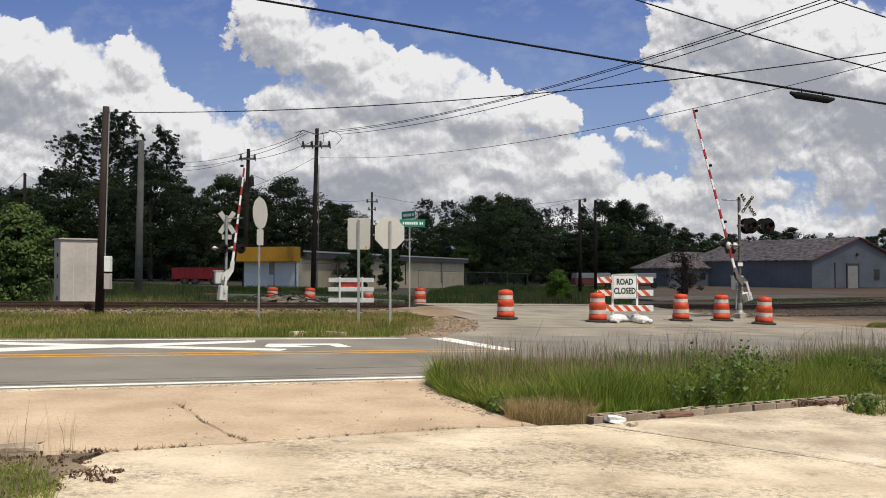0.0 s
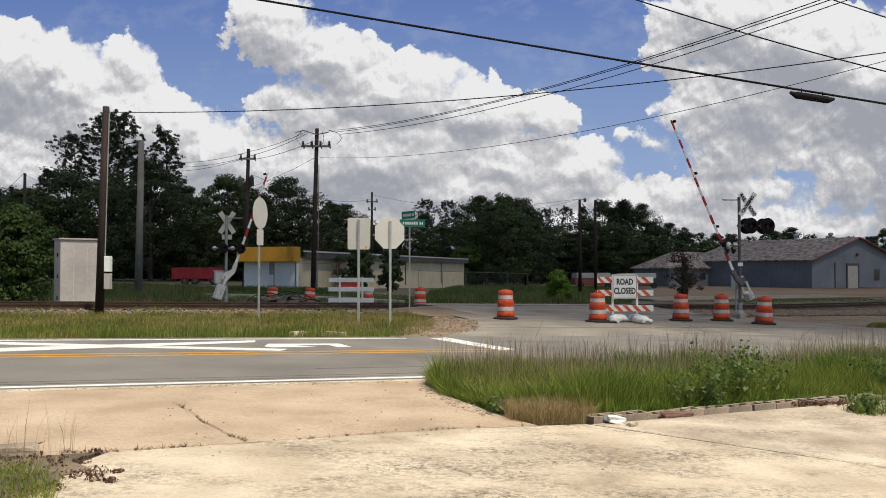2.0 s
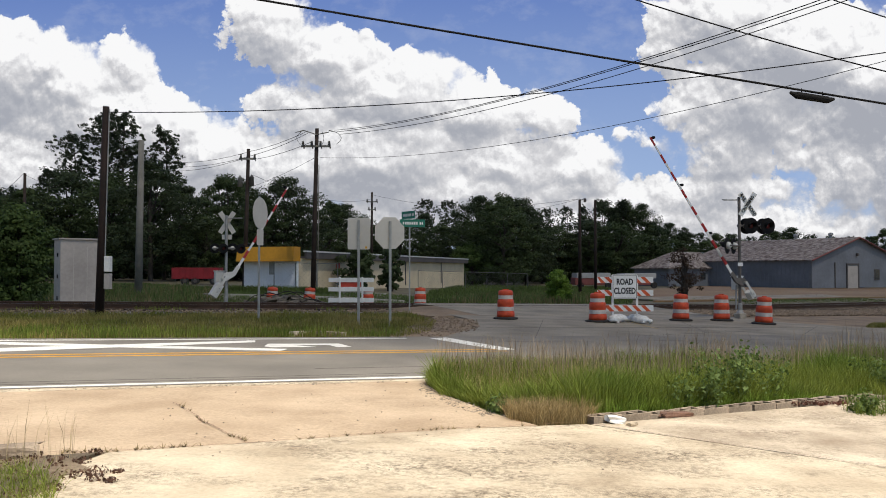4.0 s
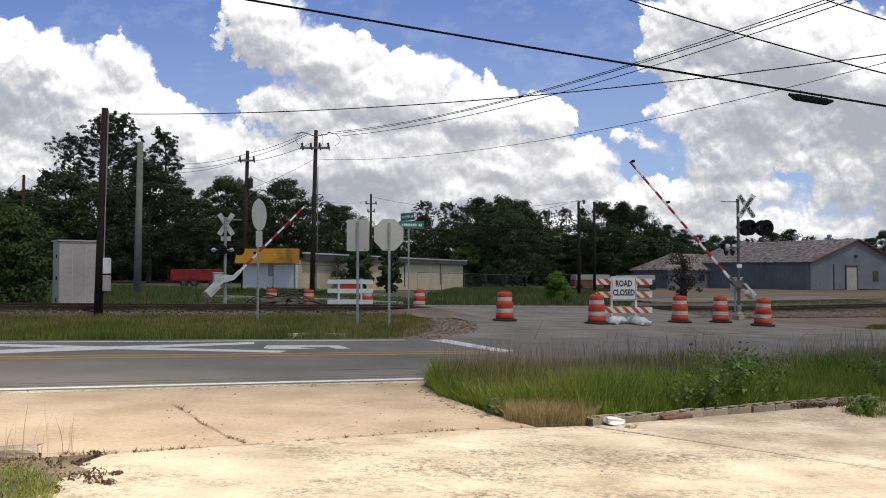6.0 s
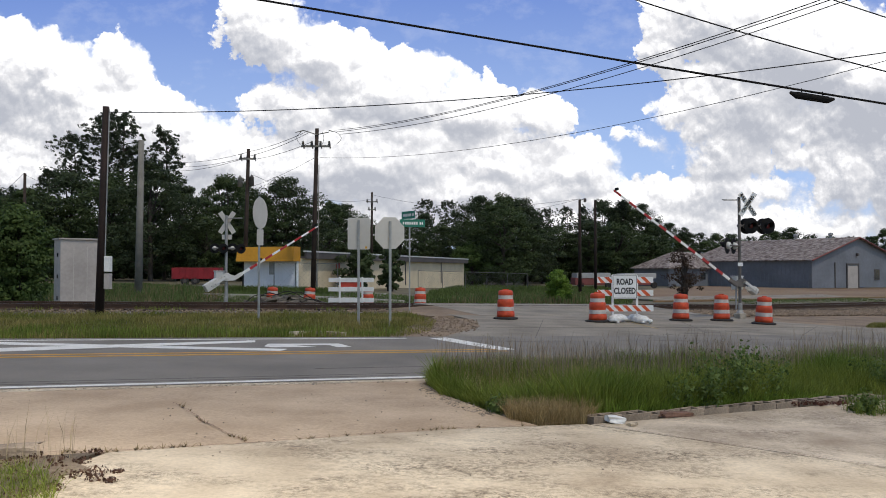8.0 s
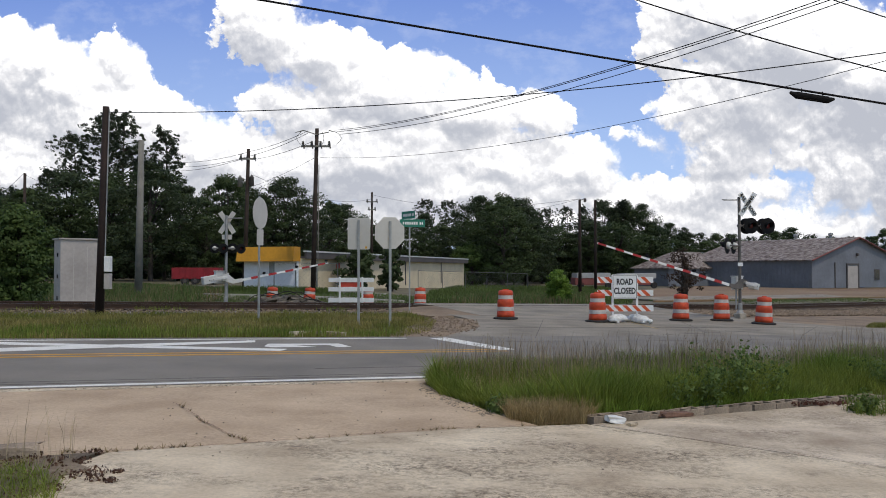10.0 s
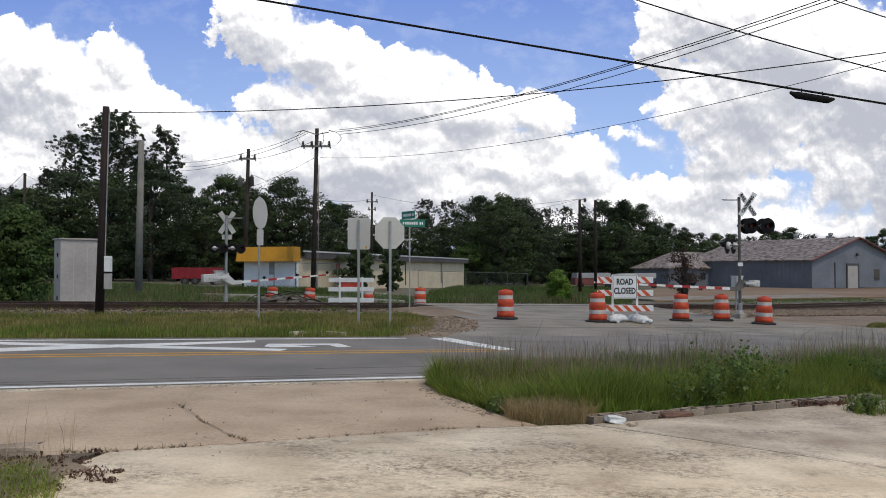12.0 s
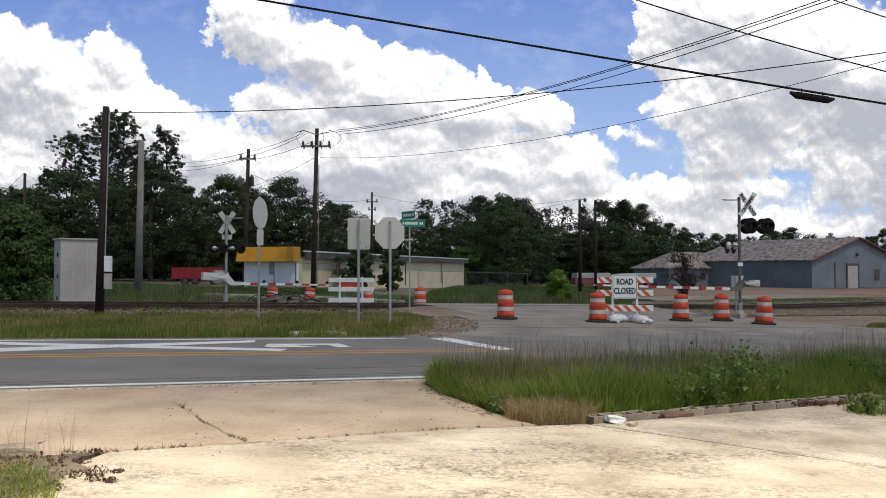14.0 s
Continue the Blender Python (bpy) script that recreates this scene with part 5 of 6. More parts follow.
def low_annex():
    x, y = 38.2, 108.0
    root = thing("annex_building", pose(x, y, land(x, y), 0, 0, 31.5), "low grey building with a hipped rusty roof", "building")
    W, D, He, Hr = 10.5, 6.0, 2.4, 4.6
    bm = bmesh.new()
    for a, b in (((-W, 0), (0, 0)), ((0, 0), (0, D)), ((0, D), (-W, D)), ((-W, D), (-W, 0))):
        wall_strip(bm, a, b, 0, He, 0.2)
    part("wall", bm, M_SHEDWALL, root)
    bm = bmesh.new()
    o = 0.5
    base = [bm.verts.new(v) for v in ((-W - o, -o, He), (o, -o, He), (o, D + o, He), (-W - o, D + o, He))]
    low = [bm.verts.new((v.co.x, v.co.y, He - 0.12)) for v in base]
    r0, r1 = bm.verts.new((-W * 0.62, D / 2, Hr)), bm.verts.new((-1.0, D / 2, Hr))
    bm.faces.new((base[0], base[1], r1, r0))
    bm.faces.new((base[1], base[2], r1))
    bm.faces.new((base[2], base[3], r0, r1))
    bm.faces.new((base[3], base[0], r0))
    for i in range(4):
        j = (i + 1) % 4
        bm.faces.new((base[i], base[j], low[j], low[i]))
    bm.faces.new(low)
    part("roof", bm, M_SHEDROOF, root, "rust-stained hipped roof")
    for k in range(3):
        bm = bmesh.new()
        box(bm, (-1.5 - 2.6 * k, -0.11, 1.3), (0.9, 0.06, 0.9))
        part("window", bm, M_GLASS, root)


low_annex()


def store():
    """Low flat-roofed store with a mustard fascia on its front and a long cream side wall."""
    x, y = -9.35, 50.5
    ang = math.degrees(math.atan2(38, 11.8)) - 90
    root = thing("store_building", pose(x, y, land(x, y), 0, 0, ang), "low cream store building with a mustard-yellow front fascia", "store")
    Ln, Wd, H = 39.0, 3.75, 2.08
    bm = bmesh.new()
    wall_strip(bm, (0, 0.1), (0, Ln), -1.0, H, 0.2)
    part("side_wall", bm, M_CREAM, root, "cream painted block side wall")
    bm = bmesh.new()
    wall_strip(bm, (-Wd, Ln), (0, Ln), -1.0, H, 0.2)
    wall_strip(bm, (-Wd, 0.1), (-Wd, Ln), -1.0, H, 0.2)
    part("back_wall", bm, M_CREAM, root)
    bm = bmesh.new()
    wall_strip(bm, (-Wd, 0), (0.1, 0), -1.0, H - 0.1, 0.2)
    part("front_wall", bm, M_BLUEWHITE, root, "pale blue-white front wall")
    bm = bmesh.new()
    slab(bm, [(-Wd - 0.2, 0.5), (0.3, 0.5), (0.3, Ln + 0.5), (-Wd - 0.2, Ln + 0.5)], H, H + 0.12)
    part("roof", bm, M_FASCIA, root)
    bm = bmesh.new()
    box(bm, (0.38, Ln / 2 + 0.5, H + 0.17), (0.16, Ln, 0.42), None, 0.01)
    f = part("side_fascia", bm, M_FASCIA, root, "brown-grey roof fascia with a pale top edge")
    bm = bmesh.new()
    box(bm, (0.37, Ln / 2 + 0.5, H + 0.43), (0.26, Ln + 0.1, 0.10), None, 0.01)
    part("top_edge", bm, M_ROOFWHITE, f, "pale metal roof edge")
    # mansard-like mustard fascia
    bm = bmesh.new()
    prof = [(-0.75, 1.86), (-0.55, 2.79), (0.25, 2.79), (0.25, 1.86)]
    a = [bm.verts.new((-Wd - 0.2, y, z)) for y, z in prof]
    b = [bm.verts.new((0.14, y, z)) for y, z in prof]
    bm.faces.new(a), bm.faces.new(b[::-1])
    for i in range(4):
        j = (i + 1) % 4
        bm.faces.new((a[i], a[j], b[j], b[i]))
    part("front_fascia", bm, M_YELLOW, root, "mustard-yellow sheet fascia")
    bm = bmesh.new()
    box(bm, (-1.7, -0.12, 1.42), (0.36, 0.06, 0.8))
    part("sign_panel", bm, M_GALV, root, "small grey wall panel")
    bm = bmesh.new()
    box(bm, (0.13, 6.0, 1.6), (0.06, 0.5, 0.4))
    part("wall_box", bm, M_RED, root, "small red box on the wall")
    for y in (30.5, 20.0):
        bm = bmesh.new()
        box(bm, (0.13, y, 1.2), (0.06, 0.12, 2.4))
        part("downpipe", bm, M_FASCIA, root)
    return root


store()


def chain_fence(a, b, h, count, label):
    a, b = Vector(a), Vector(b)
    root = thing("chain_fence", pose(a.x, a.y, 0), label, "fence")
    for i in range(count + 1):
        p = a.lerp(b, i / count)
        bm = bmesh.new()
        tube(bm, (p.x - a.x, p.y - a.y, land(*p) - 0.2), (p.x - a.x, p.y - a.y, land(*p) + h), 0.03, None, 6)
        part("post", bm, M_FENCE, root)
    bm = bmesh.new()
    tube(bm, (0, 0, land(*a) + h), (b.x - a.x, b.y - a.y, land(*b) + h), 0.022, None, 6)
    part("top_rail", bm, M_FENCE, root)
    bm = bmesh.new()
    d = b - a
    k = int(d.length / 0.28)
    for i in range(k):
        for s in (-1, 1):
            f0, f1 = i / k, (i + s * h / 0.28) / k
            if 0 <= f1 <= 1:
                p, q = a.lerp(b, f0), a.lerp(b, f1)
                tube(bm, (p.x - a.x, p.y - a.y, land(*p)), (q.x - a.x, q.y - a.y, land(*q) + h), 0.0035, None, 3, False)
    part("mesh", bm, M_FENCE, root, "diamond wire mesh")


chain_fence((-10.5, 49.2), (-6.6, 49.6), 1.75, 3, "grey chain-link fence beside the store")
chain_fence((-2.2, 70.0), (8.5, 80.0), 1.5, 5, "grey chain-link fence along the store yard")


def red_trailer(at):
    root = thing("trailer", at, "low red flatbed trailer with dark wheels, parked in weeds", "trailer")
    bm = bmesh.new()
    box(bm, (0, 0, 1.0), (4.1, 2.0, 1.0), None, 0.03)
    body = part("body", bm, M_TRAILER_RED, root)
    for k in range(8):
        bm = bmesh.new()
        box(bm, (-1.95 + 0.55 * k, -1.02, 1.0), (0.07, 0.06, 0.98))
        part("rib", bm, M_TRAILER_RED, body)
    for x in (-0.9, 0.0, 1.6):
        bm = bmesh.new()
        tube(bm, (x, -1.0, 0.34), (x, -0.75, 0.34), 0.36, None, 16)
        w = part("wheel", bm, M_RUBBER, root, "black tyre")
        bm = bmesh.new()
        tube(bm, (x, -1.02, 0.34), (x, -0.99, 0.34), 0.17, None, 12)
        part("rim", bm, M_FASCIA, w)


red_trailer(on(-22.0, 71.0, -0.1, 4))


M_ROOFGREY = mat("dull white panel", (0.40, 0.40, 0.39), rough=0.6, scale=0.5, var=0.15, fine=4)


def far_trailer(at, body_m, label):
    root = thing("box_trailer", at, label, "trailer", "distant trailers")
    bm = bmesh.new()
    box(bm, (0, 0, 1.35), (3.6, 2.2, 0.55), None, 0.03)
    part("body", bm, body_m, root)
    bm = bmesh.new()
    box(bm, (-0.4, -0.15, 0.75), (3.2, 1.8, 0.75), None, 0.03)
    part("lower_body", bm, M_TRIM_RED, root, "dull red lower body")
    for x in (-1.4, 1.6):
        bm = bmesh.new()
        tube(bm, (x, -1.05, 0.35), (x, -0.8, 0.35), 0.35, None, 12)
        part("wheel", bm, M_RUBBER, root)


far_trailer(on(15.7, 84.0, 0.0, 6), M_ROOFGREY, "white and dull red trailer parked far beyond the railway")
far_trailer(on(21.0, 86.0, 0.0, 10), M_ROOFGREY, "white trailer parked beside another one")


# low pale kerbs of the disused siding lot
def lot_kerb(a, b):
    bm = bmesh.new()
    d = Vector((b[0] - a[0], b[1] - a[1], 0))
    n = 14
    nx = Vector((-d.y, d.x, 0)).normalized() * 0.09
    rows = []
    for k in range(n + 1):
        p = Vector((a[0], a[1], 0)) + d * (k / n)
        z = land(p.x, p.y)
        rows.append([bm.verts.new((p.x + s * nx.x, p.y + s * nx.y, z + h)) for s, h in ((-1.1, -0.15), (-1, 0.07), (1, 0.07), (1.1, -0.15))])
    for p, q in zip(rows, rows[1:]):
        for i in range(3):
            bm.faces.new((p[i], q[i], q[i + 1], p[i + 1]))
    bm.faces.new(rows[0]), bm.faces.new(rows[-1][::-1])
    tagged(new("kerb", mesh_of(bm, "kerb", M_LOTKERB)), "low pale concrete kerb beyond the railway", "kerb", "", "structure")


M_LOTKERB = mat("weathered kerb concrete", (0.5, 0.47, 0.40), rough=0.9, scale=0.8, var=0.3, fine=8, bump=0.3)
lot_kerb((-13.89, 44.36), (-2.08, 42.29))
lot_kerb((-13.34, 50.00), (-3.36, 47.52))

# heap of broken pavement and cable beyond the railway
M_RUBBLE = mat("dark broken pavement", (0.17, 0.15, 0.125), rough=0.95, scale=3, var=0.4, fine=20, bump=0.6, obj=0.4)
heap = thing("rubble_heap", on(-6.95, 34.6), "heap of broken concrete slabs and black cable", "rubble")
for k in range(120):
    f = random.uniform(-1, 1)
    x, y = 2.0 * f, random.uniform(-0.9, 0.9)
    top = 0.6 * (1 - f * f) * (1 - 0.6 * y * y)
    bm = bmesh.new()
    n = random.randint(4, 6)
    r = random.uniform(0.16, 0.42)
    slab(bm, [(r * random.uniform(0.7, 1.1) * math.cos(2 * math.pi * i / n), r * random.uniform(0.6, 1.0) * math.sin(2 * math.pi * i / n)) for i in range(n)], -0.04, 0.05)
    part("slab_piece", bm, M_RUBBLE, heap, "", pose(x, y, top * random.uniform(0.35, 1.0), random.uniform(-28, 28), random.uniform(-28, 28), random.uniform(0, 360)))
for k in range(2):
    cu = bpy.data.curves.new("cable", "CURVE")
    cu.dimensions, cu.bevel_depth, cu.bevel_resolution = "3D", 0.022, 1
    sp = cu.splines.new("POLY")
    sp.points.add(24)
    ph = random.uniform(0, 6)
    for i in range(25):
        f = -1 + 2 * i / 24
        sp.points[i].co = (2.0 * f + 0.1 * k, -0.5 + 0.25 * k + 0.2 * math.sin(5 * f + ph), 0.14 + 0.6 * (1 - f * f) + 0.09 * math.sin(9 * f + ph), 1)
    cu.materials.append(M_RUBBER)
    o = new("cable", cu)
    o.parent = heap
    tagged(o, "black cable")


# ---------------------------------------------------------------- plants
def leaf_cloud(rng, clumps, per, size, flat=0.6):
    """Leaves as small bent quads gathered in clumps: (x, y, z, radius)."""
    n = len(clumps) * per
    c = np.repeat(np.array([k[:3] for k in clumps]), per, axis=0)
    r = np.repeat(np.array([k[3] for k in clumps]), per)
    d = rng.normal(size=(n, 3))
    d /= np.linalg.norm(d, axis=1)[:, None]
    rad = r * rng.uniform(0.35, 1.0, n) ** 0.6
    pos = c + d * rad[:, None] * np.array([1, 1, flat])
    face = d + rng.normal(scale=0.34, size=(n, 3)) + np.array([0, 0, 0.25])
    u = np.cross(face, rng.normal(size=(n, 3)))
    u /= np.linalg.norm(u, axis=1)[:, None]
    w = np.cross(face, u)
    w /= np.linalg.norm(w, axis=1)[:, None]
    s = size * rng.uniform(0.6, 1.4, n)
    a, b = u * s[:, None] * 0.5, w * s[:, None] * 0.32
    v = np.stack([pos - a, pos + b - a * 0.1, pos + a, pos - b - a * 0.1], axis=1).reshape(-1, 3)
    f = np.arange(n * 4).reshape(-1, 4)
    return v, f


def leaf_mesh(name, v, f, material):
    me = bpy.data.meshes.new(name)
    me.from_pydata(v.tolist(), [], f.tolist())
    me.materials.append(material)
    return me


def limb(bm, p, q, r0, r1, seg=7):
    mid = (Vector(p) + Vector(q)) / 2 + Vector((random.uniform(-1, 1), random.uniform(-1, 1), 0)) * (Vector(q) - Vector(p)).length * 0.06
    tube(bm, p, mid, r0, (r0 + r1) / 2, seg, False)
    tube(bm, mid, q, (r0 + r1) / 2, r1, seg, False)


def broadleaf(seed, material, H=12.0, R=4.5, bottom=0.12, clumps=155, per=96, size=0.25):
    rng = np.random.default_rng(seed)
    random.seed(seed)
    tb = bmesh.new()
    limb(tb, (0, 0, -0.3), (0.1, 0, H * 0.45), 0.26, 0.18)
    limb(tb, (0.1, 0, H * 0.45), (0, 0.2, H * 0.85), 0.18, 0.05)
    cl = []
    for k in range(clumps):
        f = rng.uniform(bottom, 1.0)
        env = R * (0.55 + 0.45 * math.sin(math.pi * min(1, f * 0.95))) * (1.0 if f < 0.75 else 1.0 - 0.75 * ((f - 0.75) / 0.25) ** 1.5)
        a = rng.uniform(0, 2 * math.pi)
        rr = env * math.sqrt(rng.uniform(0.08, 1.0)) * (1 + 0.25 * math.sin(3 * a + seed))
        c = (rr * math.cos(a), rr * math.sin(a), H * f * rng.uniform(0.93, 1.03), rng.uniform(0.55, 1.1) * R / (4.5 if R > 3 else 2.4))
        cl.append(c)
        if k % 9 == 0:
            limb(tb, (0.05, 0, max(1.0, c[2] * 0.6)), c[:3], 0.09, 0.02, 5)
    v, f = leaf_cloud(rng, cl, per, size)
    return mesh_of(tb, "trunk", M_BARK), leaf_mesh("crown", v, f, material)


def pine(seed, H=20.0, R=4.0, start=0.38, boughs=26, per=40):
    """A bare leaning trunk; boughs that end in flat ragged pads of needles, with sky between them."""
    rng = np.random.default_rng(seed)
    random.seed(seed)
    tb = bmesh.new()
    limb(tb, (0, 0, -0.3), (0.2, 0, H * 0.55), 0.30, 0.2)
    limb(tb, (0.2, 0, H * 0.55), (0, 0.1, H * 0.97), 0.2, 0.05)
    cl = []
    for k in range(boughs):
        f = start + (0.985 - start) * ((k + rng.uniform(0, 0.8)) / boughs) ** 0.85
        g = (f - start) / (1 - start)
        a = k * 2.4 + rng.uniform(-0.5, 0.5)
        reach = R * rng.uniform(0.55, 1.0) * (0.72 + 0.6 * g if g < 0.45 else 1.0 - 0.75 * ((g - 0.45) / 0.55) ** 1.6)
        tip = Vector((reach * math.cos(a), reach * math.sin(a), H * f + reach * rng.uniform(0.05, 0.3)))
        root = Vector((0.1, 0, H * f - 0.5))
        limb(tb, root, tip, 0.075, 0.02, 5)
        for q in range(11):
            m = root.lerp(tip, rng.uniform(0.45, 1.1)) + Vector(rng.normal(0, 0.62, 3)) * (0.5 + 0.4 * reach / R)
            cl.append((m.x, m.y, m.z + 0.1, rng.uniform(0.2, 0.55)))
    cl += [(rng.normal(0, 0.35), rng.normal(0, 0.35), H * rng.uniform(0.93, 1.0), rng.uniform(0.35, 0.6)) for q in range(5)]
    v, f = leaf_cloud(rng, cl, per, 0.22, 0.6)
    return mesh_of(tb, "trunk", M_BARK), leaf_mesh("crown", v, f, M_PINE)


def plant(name, kinds, x, y, sc, rz, label, category, group="", z=None, sx=1.0):
    root = thing(name, pose(x, y, land(x, y) if z is None else z, 0, 0, rz) @ Matrix.Diagonal((sc * sx, sc * sx, sc, 1)), label, category, group)
    part("trunk", kinds[0], None, root)
    part("crown", kinds[1], None, root)
    return root


oak_a, oak_b, oak_c = broadleaf(11, M_LEAF), broadleaf(12, M_LEAF_D, R=5.2, clumps=175), broadleaf(13, M_LEAF_D, H=12, R=4.0, bottom=0.08)
oak_d = broadleaf(17, M_LEAF, H=12, R=5.0, bottom=0.05, clumps=180)
pine_a, pine_b, pine_c = pine(21, R=4.3, start=0.42, boughs=32), pine(22, R=4.2, start=0.66, boughs=19), pine(23, R=3.6, start=0.3, boughs=40)
PL, OL = "tall pine tree with a ragged open crown", "dark green broadleaf tree with dense uneven foliage"
G1 = "trees behind the crossing"


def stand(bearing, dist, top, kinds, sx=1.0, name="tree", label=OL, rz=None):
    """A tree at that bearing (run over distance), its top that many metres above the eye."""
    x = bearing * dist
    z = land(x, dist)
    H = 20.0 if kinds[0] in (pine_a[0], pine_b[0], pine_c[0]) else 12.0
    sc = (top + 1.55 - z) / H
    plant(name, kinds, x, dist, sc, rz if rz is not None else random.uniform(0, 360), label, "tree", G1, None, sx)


random.seed(5)
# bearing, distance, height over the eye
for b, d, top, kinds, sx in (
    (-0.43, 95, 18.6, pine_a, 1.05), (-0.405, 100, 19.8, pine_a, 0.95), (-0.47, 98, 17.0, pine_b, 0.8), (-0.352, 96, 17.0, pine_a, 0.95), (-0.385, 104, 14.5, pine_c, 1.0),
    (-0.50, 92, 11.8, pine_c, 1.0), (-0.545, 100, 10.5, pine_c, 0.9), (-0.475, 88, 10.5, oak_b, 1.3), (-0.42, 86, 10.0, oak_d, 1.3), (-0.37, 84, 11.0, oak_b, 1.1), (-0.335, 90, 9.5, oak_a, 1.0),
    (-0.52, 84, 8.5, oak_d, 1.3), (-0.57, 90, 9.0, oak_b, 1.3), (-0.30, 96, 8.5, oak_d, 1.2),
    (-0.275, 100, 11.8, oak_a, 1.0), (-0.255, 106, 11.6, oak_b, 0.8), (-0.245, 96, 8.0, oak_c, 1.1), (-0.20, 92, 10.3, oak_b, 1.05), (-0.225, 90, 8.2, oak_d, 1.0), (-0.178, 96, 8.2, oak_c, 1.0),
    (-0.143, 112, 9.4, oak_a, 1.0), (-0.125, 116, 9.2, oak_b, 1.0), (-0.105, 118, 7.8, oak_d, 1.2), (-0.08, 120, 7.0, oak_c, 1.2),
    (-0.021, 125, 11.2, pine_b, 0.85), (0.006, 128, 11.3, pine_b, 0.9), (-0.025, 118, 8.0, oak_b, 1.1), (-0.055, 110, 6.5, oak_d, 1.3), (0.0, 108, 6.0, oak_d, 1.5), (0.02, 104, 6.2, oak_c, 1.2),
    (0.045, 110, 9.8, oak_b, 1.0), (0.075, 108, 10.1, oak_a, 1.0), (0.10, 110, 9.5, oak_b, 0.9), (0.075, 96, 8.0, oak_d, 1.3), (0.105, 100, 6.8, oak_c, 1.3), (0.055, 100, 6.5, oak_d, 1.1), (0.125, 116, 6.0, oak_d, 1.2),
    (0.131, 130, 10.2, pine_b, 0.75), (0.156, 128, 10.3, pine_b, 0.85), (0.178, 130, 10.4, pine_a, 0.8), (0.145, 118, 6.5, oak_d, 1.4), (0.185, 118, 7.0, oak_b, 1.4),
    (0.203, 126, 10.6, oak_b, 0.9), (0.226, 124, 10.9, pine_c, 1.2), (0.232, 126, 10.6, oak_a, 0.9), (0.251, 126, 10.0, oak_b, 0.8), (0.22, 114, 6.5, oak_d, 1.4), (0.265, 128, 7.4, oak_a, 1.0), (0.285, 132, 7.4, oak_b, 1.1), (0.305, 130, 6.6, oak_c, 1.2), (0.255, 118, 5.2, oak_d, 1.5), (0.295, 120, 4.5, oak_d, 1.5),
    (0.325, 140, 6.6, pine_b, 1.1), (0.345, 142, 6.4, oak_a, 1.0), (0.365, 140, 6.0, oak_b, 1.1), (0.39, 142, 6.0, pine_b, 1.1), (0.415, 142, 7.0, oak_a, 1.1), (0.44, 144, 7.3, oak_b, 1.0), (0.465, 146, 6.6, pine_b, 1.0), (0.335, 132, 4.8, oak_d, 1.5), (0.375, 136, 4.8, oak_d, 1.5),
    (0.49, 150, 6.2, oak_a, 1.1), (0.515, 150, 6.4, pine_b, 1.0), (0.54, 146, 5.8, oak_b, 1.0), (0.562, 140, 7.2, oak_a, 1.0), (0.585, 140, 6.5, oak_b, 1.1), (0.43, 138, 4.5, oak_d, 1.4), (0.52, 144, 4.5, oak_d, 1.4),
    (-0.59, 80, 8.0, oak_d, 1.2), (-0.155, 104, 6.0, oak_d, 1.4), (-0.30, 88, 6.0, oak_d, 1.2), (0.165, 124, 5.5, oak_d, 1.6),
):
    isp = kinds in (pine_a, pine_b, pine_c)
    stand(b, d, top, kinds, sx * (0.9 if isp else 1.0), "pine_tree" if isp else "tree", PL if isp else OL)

# low dark understorey that closes the wood
rng = np.random.default_rng(77)
cl = []
for k in range(1300):
    b = rng.uniform(-0.64, 0.64)
    d = rng.uniform(118, 150) if -0.2 < b else rng.uniform(100, 125)
    if b > 0.3:
        d = rng.uniform(140, 158)
    cl.append((b * d, d, rng.uniform(-0.5, 7.5 if b < -0.2 else 5.2 if b < 0.3 else 3.0), rng.uniform(1.0, 2.0)))
v, f = leaf_cloud(rng, cl, 60, 0.75)
tagged(new("undergrowth", leaf_mesh("undergrowth", v, f, M_LEAF_D)), "dark undergrowth below the trees", "undergrowth", "", "stuff")


def shrub(seed, material, H, R, per=110, clumps=42, size=0.13, bottom=0.1):
    return broadleaf(seed, material, H, R, bottom, clumps, per, size)


plant("bush", broadleaf(31, M_BUSH2, 4.0, 1.35, 0.04, 150, 110, 0.14), -17.75, 33.0, 1.05, 0, "large green bush beside the signal case", "bush")
plant("bush", broadleaf(34, M_BUSH2, 4.0, 1.8, 0.04, 80, 130, 0.16), -20.2, 34.5, 1.0, 60, "large green bush in front of the trees", "bush")
plant("bush", broadleaf(32, M_BUSH, 1.9, 0.85, 0.03, 70, 150, 0.11), 6.55, 45.5, 0.92, 0, "round bright green bush in the weeds", "bush")
plant("sapling", broadleaf(33, M_REDLEAF, 3.2, 1.0, 0.1, 46, 46, 0.11), 13.95, 46.0, 1.02, 0, "thin reddish-brown sapling beyond the railway", "tree")
plant("bush", broadleaf(35, M_LEAF, 3.2, 1.25, 0.05, 70, 100, 0.2), -6.0, 55.0, 0.95, 0, "dark shrub against the store wall", "bush")
plant("bush", broadleaf(36, M_LEAF, 3.2, 0.9, 0.05, 60, 90, 0.2), -3.85, 58.0, 0.95, 90, "dark shrub against the store wall", "bush")
plant("bush", broadleaf(37, M_BUSH2, 5.0, 2.4, 0.05, 70, 120, 0.28), 3.4, 96.0, 1.0, 40, "grey-green shrub at the end of the store", "bush")


